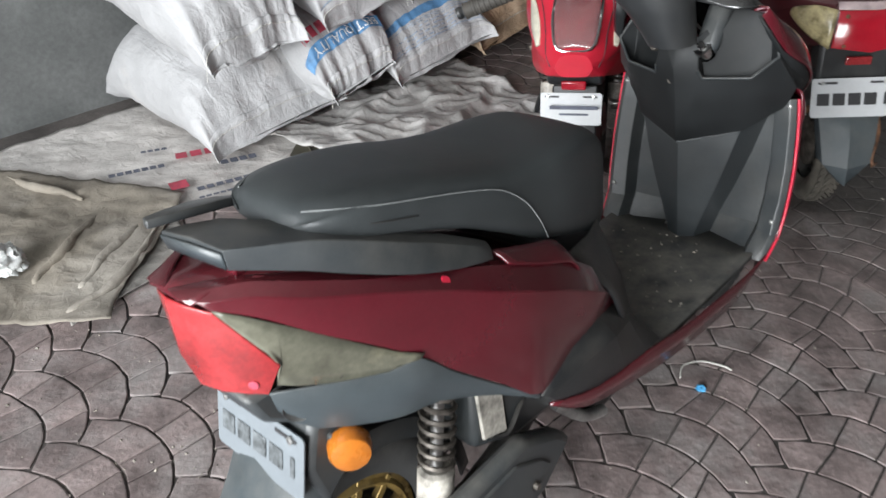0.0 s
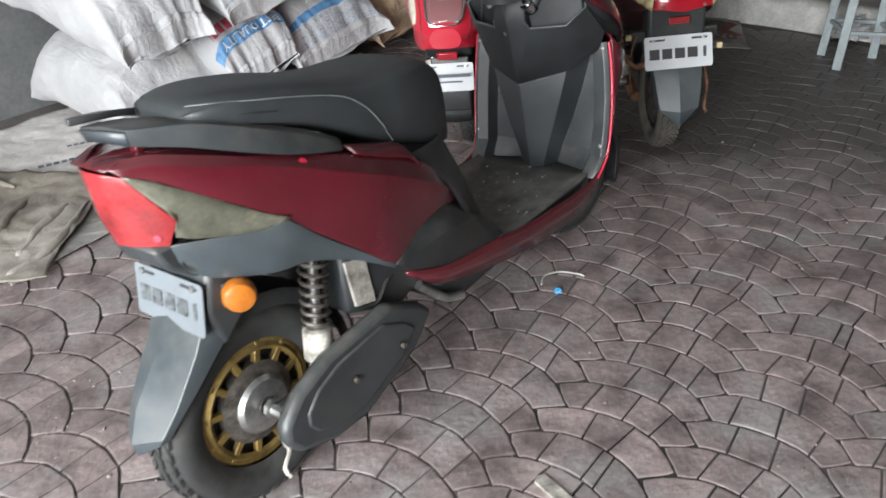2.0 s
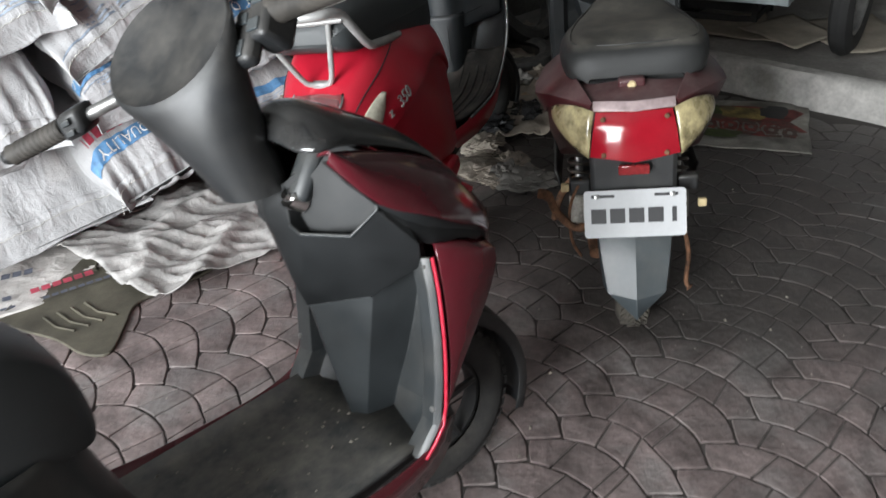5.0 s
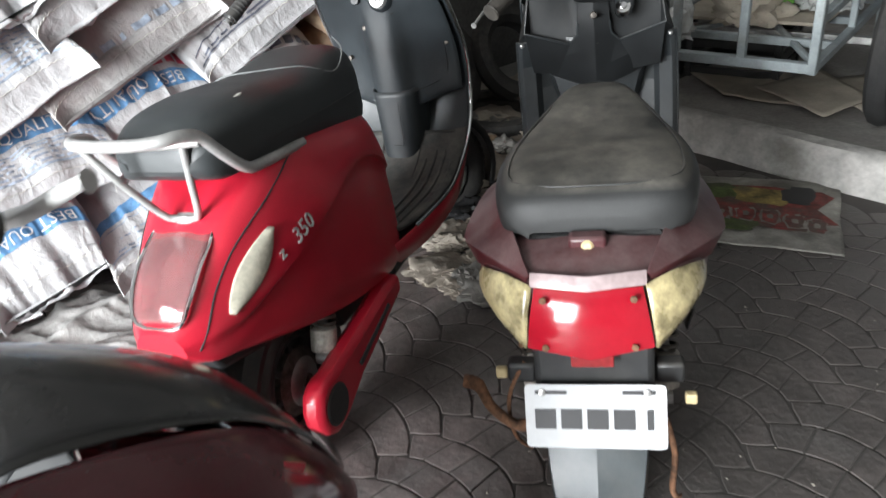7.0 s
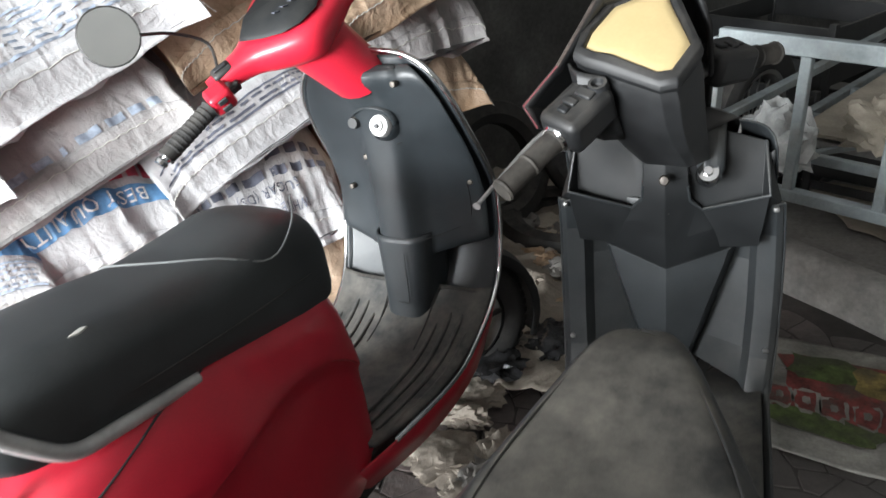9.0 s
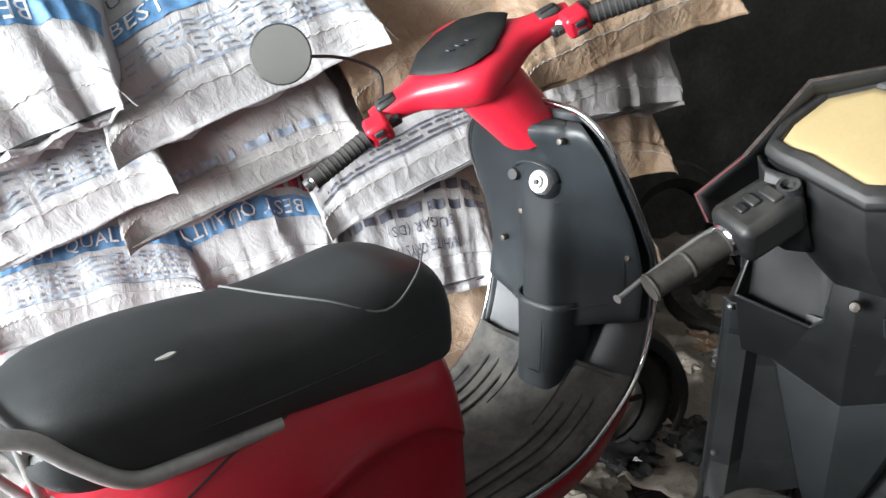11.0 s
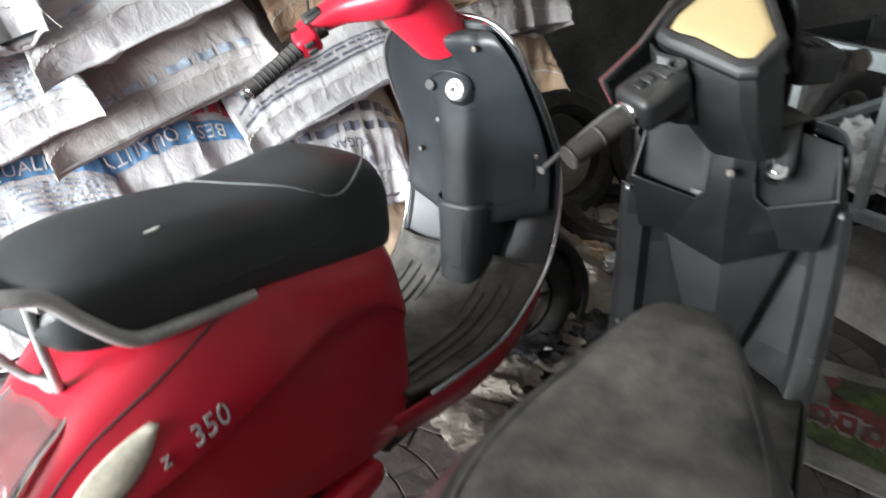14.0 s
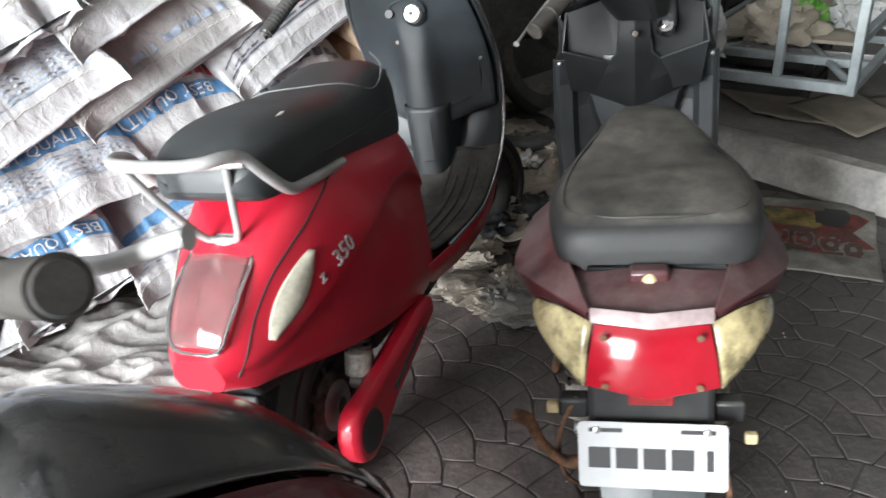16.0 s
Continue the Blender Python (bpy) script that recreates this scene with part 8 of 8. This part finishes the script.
def cargo_cart():
    ob = root("cargo_cart", Matrix.Identity(4), "pale blue-grey welded cargo cart frame standing on the platform", "cart")
    o, d1, d2 = Vector((0.72, 1.61, 0.5)), Vector((-0.89, 0.456, 0)), Vector((0.456, 0.89, 0))
    up = Vector((0, 0, 1))
    W, D, Hh = 0.72, 1.5, 0.41
    frame_bar("bottom_rail", o, o + d1 * W, 0.035, 0.035, M["cart"], ob)
    frame_bar("top_rail", o + up * Hh, o + d1 * W + up * Hh, 0.035, 0.05, M["cart"], ob)
    for k in (0.0, 0.33, 0.66, 1.0):
        frame_bar("post", o + d1 * W * k - up * (0.02 if k == 0 else 0), o + d1 * W * k + up * Hh, 0.035 if k in (0, 1) else 0.025, 0.03, M["cart"], ob)
    for z in (0.0, 0.16):
        frame_bar("side_rail", o + up * z, o + d2 * D + up * z, 0.03, 0.03, M["cart"], ob)
        frame_bar("side_rail", o + d1 * W + up * z, o + d1 * W + d2 * D + up * z, 0.03, 0.03, M["cart"], ob)
    for k in (0.2, 0.45, 0.7, 1.0):
        frame_bar("cross_member", o + d2 * D * k, o + d1 * W + d2 * D * k, 0.03, 0.03, M["cart"], ob)
    for k in (0.35, 0.7, 1.0):
        frame_bar("post", o + d2 * D * k, o + d2 * D * k + up * Hh, 0.025, 0.025, M["cart"], ob)
    for a, b in ((0.0, 0.45), (1.0, 0.45)):
        frame_bar("brace", o + d1 * W * a + d2 * 0.03, o + d1 * W * 0.5 + d2 * D * b, 0.02, 0.02, M["cart"], ob)
    bed = [o + d1 * W * a + d2 * D * b + up * 0.022 for a, b in ((0.12, 0.3), (0.9, 0.28), (0.92, 0.95), (0.08, 0.97))]
    build("bed_board", bed + [p + up * 0.014 for p in bed], [(3, 2, 1, 0), (4, 5, 6, 7), (0, 1, 5, 4), (1, 2, 6, 5), (2, 3, 7, 6), (3, 0, 4, 7)], M["card"], ob, "pale board on the cart's bed", bevel=0.003)
    for k in (0.05, 0.97):
        frame_bar("leg", o + d1 * W * k + d2 * D * 0.9 - up * 0.0, o + d1 * W * k + d2 * D * 0.9 - up * (0.5 - LEDGE_H), 0.04, 0.04, M["cart"], ob)
    frame_bar("leg", o + d1 * W + d2 * 0.25, o + d1 * W + d2 * 0.25 - up * (0.5 - LEDGE_H), 0.04, 0.04, M["cart"], ob)
    # big pneumatic wheels at both sides
    for side in (-0.16, W + 0.14):
        c = o + d2 * 0.55 + d1 * side
        c.z = LEDGE_H + 0.31
        rim = lathe("wheel", [(0.2, -0.03), (0.215, -0.035), (0.215, 0.035), (0.2, 0.03), (0.195, 0.0), (0.2, -0.03)], M["steel"], ob, (c.x, -c.y, c.z), (d1.x, -d1.y, 0), 40)
        lathe("tyre", [(0.21, -0.03), (0.24, -0.046), (0.275, -0.046), (0.3, -0.03), (0.31, 0.0), (0.3, 0.03), (0.275, 0.046), (0.24, 0.046), (0.21, 0.03)], M["rubber"], rim, (c.x, -c.y, c.z), (d1.x, -d1.y, 0), 48)
        for i in range(14):
            t = math.tau * i / 14
            w = d2 * math.cos(t) + up * math.sin(t)
            vv, ff = sweep([tuple(c + w * 0.02), tuple(c + w * 0.2)], 0.003, 6)
            build("spoke", vv, ff, M["steel"], rim)
        vv, ff = sweep([tuple(c - d1 * 0.05), tuple(c + d1 * 0.05)], 0.03, 14)
        build("hub", vv, ff, M["steel"], rim)
    frame_bar("axle", Vector((*(o + d2 * 0.55 - d1 * 0.16).xy, LEDGE_H + 0.31)), Vector((*(o + d2 * 0.55 + d1 * (W + 0.14)).xy, LEDGE_H + 0.31)), 0.03, 0.03, M["steel"], ob)
    return ob


cargo_cart()
# loose cardboard under the cart
for k, (cs, dz, lb) in enumerate((([(0.44, 2.78), (0.56, 2.36), (0.86, 2.18), (0.9, 2.7)], 0.012, "large flattened cardboard piece on the platform"), ([(0.7, 2.4), (0.9, 2.02), (1.12, 2.2), (1.02, 2.6)], 0.03, "bent cardboard flap on the platform"), ([(0.95, 2.5), (1.1, 1.95), (1.45, 2.05), (1.4, 2.6)], 0.02, "pale cardboard sheet on the platform"))):
    sheet("cardboard", cs, LEDGE_H + dz, M["card"], 40 + k, lb, "cardboard", 0.01, 0.012, 14, 0.005)
crumple("plastic_bag", plan(2.2, 0.9, LEDGE_H + 0.4), (0.1, 0.1, 0.12), M["green_pl"], 14, "bright green plastic bag on the cart", "plastic bag")
crumple("plastic_bag", plan(2.35, 0.72, LEDGE_H + 0.4), (0.14, 0.14, 0.13), M["film_clear"], 15, "cloudy clear plastic bag on the cart", "plastic bag")
crumple("bundle", plan(3.0, 0.6, LEDGE_H + 0.38), (0.25, 0.3, 0.3), M["blue_pl"], 16, "dark blue plastic-wrapped bundle on the cart", "bundle")
bag = Vector((0.08, 1.94, 0.52))
for k, (a, b, sz, key, lb) in enumerate(((0.12, 0.16, (0.13, 0.12, 0.15), "film_clear", "cloudy plastic bag on the cart"), (0.34, 0.5, (0.16, 0.14, 0.13), "card", "crumpled brown paper on the cart"))):
    crumple("plastic_bag", bag + Vector((0.89, -0.456, 0)) * a + Vector((0.456, 0.89, 0)) * b, sz, M[key], 120 + k, lb, "plastic bag")
crumple("cloth_scrap", plan(1.75, 0.82, 0.86), (0.07, 0.03, 0.02), M["redtrim"], 17, "small red cloth scrap hung on the cart rail", "cloth")

# four-legged stool, pale blue-green
def stool():
    ob = root("stool", Matrix.Identity(4), "pale blue-green four-legged metal stool", "stool")
    legs = [Vector((1.094, 0.88, 0)), Vector((1.323, 0.812, 0)), Vector((1.338, 1.03, 0)), Vector((1.117, 1.105, 0))]
    mid = sum(legs, Vector()) / 4
    tops = [p + (mid - p) * 0.12 + Vector((0, 0, 0.44)) for p in legs]
    for p, q in zip(legs, tops):
        frame_bar("leg", p, q, 0.04, 0.04, M["cart"], ob)
    for i in range(4):
        frame_bar("apron_rail", tops[i] - Vector((0, 0, 0.03)), tops[(i + 1) % 4] - Vector((0, 0, 0.03)), 0.02, 0.04, M["cart"], ob)
        frame_bar("stretcher", legs[i] * 0.6 + tops[i] * 0.4, legs[(i + 1) % 4] * 0.6 + tops[(i + 1) % 4] * 0.4, 0.018, 0.018, M["cart"], ob)
    top = [q + (q - mid - Vector((0, 0, 0.44))) * 0.25 for q in tops]
    build("seat", top + [q + Vector((0, 0, 0.025)) for q in top], [(3, 2, 1, 0), (4, 5, 6, 7), (0, 1, 5, 4), (1, 2, 6, 5), (2, 3, 7, 6), (3, 0, 4, 7)], M["cart"], ob, bevel=0.006)


stool()
crumple("plastic_bag", (1.348, 1.283, 0.03), (0.1, 0.08, 0.09), M["film_clear"], 22, "crumpled cloudy plastic bag beside the stool", "plastic bag")

# dark corner: old tyres, scrap, debris sheets
for k, (e, n, z, tilt, rr_) in enumerate(((1.45, 2.12, 0.27, 72, 0.27), (1.9, 2.05, 0.26, 60, 0.25), (1.62, 1.9, 0.05, 4, 0.26))):
    m_ = Matrix.Translation(plan(e, n, z)) @ Matrix.Rotation(radians(51), 4, "Z") @ Matrix.Rotation(radians(tilt), 4, "X")
    prof = [(rr_ * 0.62, -0.03), (rr_ * 0.75, -0.05), (rr_ * 0.93, -0.042), (rr_, 0), (rr_ * 0.93, 0.042), (rr_ * 0.75, 0.05), (rr_ * 0.62, 0.03), (rr_ * 0.72, 0.0), (rr_ * 0.62, -0.03)]
    ty = lathe("tyre", prof, M["rubber"], None, (0, 0, 0), (0, 0, 1), 40)
    ty.matrix_world = m_
    tagged(ty, "old worn black tyre by the wall", "tyre", "old tyres")
sheet("floor_sheet", [(-0.72, 1.35), (-0.18, 1.4), (-0.12, 2.3), (-0.95, 2.4)], 0.004, M["scrap"], 61, "dirty crumpled sheet on the floor behind the scooters", "floor sheet", 0.055, 0.06)
sheet("floor_sheet", [(-0.98, 2.2), (-0.25, 2.1), (-0.35, 3.2), (-1.2, 3.1)], 0.006, M["scrap"], 62, "grimy torn sheeting in the dark corner", "floor sheet", 0.04, 0.08)
for k in range(22):
    x, y = rl.uniform(-0.85, -0.15), rl.uniform(1.5, 2.9)
    crumple("scrap_paper", (x, y, 0.01), (rl.uniform(0.04, 0.1), rl.uniform(0.03, 0.08), rl.uniform(0.02, 0.045)), M[rl.choice(["card", "cloth", "film_clear", "paper"])], 70 + k, "crumpled scrap on the floor behind the scooters", "scrap")
for k in range(34):
    x, y = rl.uniform(-0.52, -0.2), rl.uniform(0.95, 2.5)
    crumple("scrap_paper", (x, y, 0.01), (rl.uniform(0.06, 0.13), rl.uniform(0.05, 0.11), rl.uniform(0.015, 0.05)), M[rl.choice(["card", "scrap", "scrap", "paper", "cloth"])], 140 + k, "crumpled dirty paper and card on the floor", "scrap")
crumple("plastic_film", (-0.5, 1.48, 0.0), (0.14, 0.12, 0.09), M["film"], 90, "shiny black plastic film bundle on the floor", "plastic film")
crumple("plastic_film", (-0.33, 1.62, 0.0), (0.1, 0.13, 0.07), M["film"], 91, "shiny black plastic film bundle on the floor", "plastic film")
crumple("plastic_film", (-0.62, 1.62, 0.0), (0.08, 0.1, 0.07), M["film_clear"], 92, "crumpled silvery plastic film on the floor", "plastic film")
for k, (e, n, sx, sy, h) in enumerate(((2.3, 1.7, 0.4, 0.5, 0.5), (3.0, 1.9, 0.6, 0.6, 0.7), (2.6, 1.2, 0.35, 0.4, 0.35))):
    c = plan(e, n, 0)
    ob = root("crate", Matrix.Translation(c) @ Matrix.Rotation(radians(51 + 7 * k), 4, "Z"), "dark slatted crate of scrap in the corner", "crate", "corner crates")
    for i in range(5):
        z = h * (i + 0.5) / 5
        for sg in (-1, 1):
            block("slat", (0, sg * sy / 2, z), (sx, 0.012, h / 5 * 0.7), M["black_pl"], ob, bevel=0.002)
            block("slat", (sg * sx / 2, 0, z), (0.012, sy, h / 5 * 0.7), M["black_pl"], ob, bevel=0.002)
    for a in (-1, 1):
        for b in (-1, 1):
            block("corner_post", (a * sx / 2, b * sy / 2, h / 2), (0.03, 0.03, h), M["black_pl"], ob, bevel=0.003)

# ---- stamped floor: columns of arc-edged stones ----
FLOOR_E = -3.9
NB = 60
bed_v = []
for i in range(NB):
    for j in range(NB):
        p = plan(FLOOR_E + (LEDGE_E + 0.05 - FLOOR_E) * i / (NB - 1), RIGHT_N + (WALL_N - RIGHT_N) * j / (NB - 1))
        # joints are scoured out in places and filled up with dust in others
        fill = noise.noise(p * 1.6) + 0.5 * noise.noise(p * 5.0 + Vector((3, 1, 0))) + 0.12
        dirt = max(0.0, min(1.0, 1.6 - math.hypot((p.x - GRIME_SHADE.x) * 0.7, (p.y - GRIME_SHADE.y) * 0.8) + 0.5 * noise.noise(p * 2.2)))
        bed_v.append(p + Vector((0, 0, -0.0075 + 0.0034 * max(0.0, min(1.0, 0.5 + fill)) + 0.0026 * dirt)))
floor_ob = tagged(build("floor", bed_v, grid_faces(NB, NB), M["joint"], fix=False), "worn reddish-grey stamped concrete floor with fan-shaped joints", "floor", kind="structure")
fo = [plan(FRONT_E, RIGHT_N, -0.009), plan(FLOOR_E + 0.02, RIGHT_N, -0.009), plan(FLOOR_E + 0.02, WALL_N, -0.009), plan(FRONT_E, WALL_N, -0.009)]
tagged(build("floor_front", fo, [(0, 1, 2, 3)], M["concrete"], smooth=False, fix=False), "plain grey concrete floor by the shutter", "floor", kind="structure")
COL, STEP, RAD, GAP = 0.30, 0.104, 0.225, 0.0052


def arc_rise(w):
    return math.sqrt(max(RAD * RAD - w * w, 0)) - RAD


def meet(f0, f1, a, b):
    """Where two falling and rising arcs cross between a and b."""
    for _ in range(40):
        m_ = (a + b) / 2
        if f0(m_) > f1(m_):
            a = m_
        else:
            b = m_
    return (a + b) / 2


# neighbouring columns are half a step out, so their arcs run into one another like scales
NEXT = lambda w: arc_rise(w - COL) + STEP / 2  # noqa: E731
W_IN = meet(lambda w: arc_rise(w), NEXT, 0.05, COL - 0.05)
W_TIP = meet(lambda w: arc_rise(w) + STEP, NEXT, 0.05, COL - 0.05)


def end_stone(cut):
    """Right-hand end stone of a ring, from the cut to the neighbour's arc."""
    lo_cut, hi_cut = cut
    low = [(arc_rise(w) + GAP / 2, w) for w in np.linspace(lo_cut + GAP * 0.4, W_IN - GAP * 0.7, 5)]
    side_ = [(NEXT(w) + 0.0, w - GAP * 0.7) for w in np.linspace(W_IN, W_TIP, 4)][1:3]
    high = [(arc_rise(w) + STEP - GAP / 2, w) for w in np.linspace(W_TIP - GAP * 1.4, hi_cut + GAP * 0.4, 6)]
    return low + side_ + high


def mid_stone(w0, w1):
    low, high = (np.linspace(w0[k] + GAP * 0.4, w1[k] - GAP * 0.4, 4) for k in (0, 1))
    return [(arc_rise(w) + GAP / 2, w) for w in low] + [(arc_rise(w) + STEP - GAP / 2, w) for w in reversed(high)]


def stone_mesh(outline, inset, drop):
    c = np.mean(outline, axis=0)
    k = len(outline)
    vs = [(a, w, -0.01) for a, w in outline]
    for q, z in ((0.02, -drop), (inset, 0.0)):
        vs += [(a + (c[0] - a) * q, w + (c[1] - w) * q, z) for a, w in outline]
    fs = [(i, (i + 1) % k, k + (i + 1) % k, k + i) for i in range(k)]
    fs += [(k + i, k + (i + 1) % k, 2 * k + (i + 1) % k, 2 * k + i) for i in range(k)]
    fs.append(tuple(range(2 * k, 3 * k)))
    return vs, fs


rng = random.Random(5)
rings_of = []
for var in range(16):
    cuts = sorted(([-0.075, 0.0, 0.075] if var % 2 else [-0.045, 0.045]))
    cuts = [(c + d0 + rng.uniform(-0.01, 0.01), c + d0 + rng.uniform(-0.01, 0.01)) for c in cuts for d0 in [rng.uniform(-0.022, 0.022)]]
    cuts = [(max(-W_IN + 0.02, min(W_IN - 0.02, a)), max(-W_TIP + 0.018, min(W_TIP - 0.018, b))) for a, b in cuts]
    outs = [end_stone(cuts[-1]), [(a, -w) for a, w in reversed(end_stone((-cuts[0][0], -cuts[0][1])))]]
    outs += [mid_stone(a, b) for a, b in zip(cuts, cuts[1:])]
    meshes = []
    for o in outs:
        vs, fs = stone_mesh(o, rng.uniform(0.05, 0.09), rng.uniform(0.0005, 0.001))
        meshes.append((vs, fs))
    rings_of.append(meshes)
rest_v, rest_f, near = [], [], []
for col in range(-16, 9):
    mid = col * COL + 0.05
    if not RIGHT_N + COL / 2 + 0.06 < mid < WALL_N - COL / 2 - 0.06:
        continue
    last = -1
    for i in range(int((FLOOR_E + 0.2) / STEP), int(LEDGE_E / STEP) + 1):
        along = i * STEP + (STEP / 2 if col % 2 else 0.0)
        if along > LEDGE_E - 0.12:
            continue
        pick = rng.choice([q for q in range(16) if q != last and q % 2 != last % 2] if last >= 0 else range(16))
        last = pick
        for vs, fs in rings_of[pick]:
            tilt = Euler((rng.uniform(-0.004, 0.004), rng.uniform(-0.004, 0.004), rng.uniform(-0.004, 0.004))).to_matrix().to_4x4()
            place = plan(along, mid, rng.uniform(-0.001, 0.0004))
            m = Matrix.Translation(place) @ Matrix.Rotation(radians(51), 4, "Z") @ tilt
            near.append((Vector((place.x + 0.6, place.y + 1.05, 0)).length, m, vs, fs))
near.sort(key=lambda q: q[0])


def warped(p):
    """The stamp was pressed unevenly: joints wander and the surface heaves a little."""
    w = Vector((noise.noise(p * 5), noise.noise(p * 5 + Vector((7, 3, 1))), 0)) * 0.014 + Vector((noise.noise(p * 21), noise.noise(p * 21 + Vector((2, 9, 4))), 0)) * 0.0045
    return p + w + Vector((0, 0, noise.noise(p * 3 + Vector((1, 1, 5))) * 0.0012))


for d, m, vs, fs in near[:300]:
    back = m.inverted()
    me = bpy.data.meshes.new("stone")
    me.from_pydata([back @ warped(m @ Vector(v)) for v in vs], [], fs)
    me.materials.append(M["stone"])
    ob = new("stone", me)
    ob.matrix_world = m
    ob.parent = floor_ob
for d, m, vs, fs in near[300:]:
    k = len(rest_v)
    rest_v += [warped(m @ Vector(v)) for v in vs]
    rest_f += [tuple(k + i for i in f) for f in fs]
build("stone_field", rest_v, rest_f, M["stone_rest"], floor_ob, "stamped stones farther off", kind="stuff", fix=False, smooth=False)
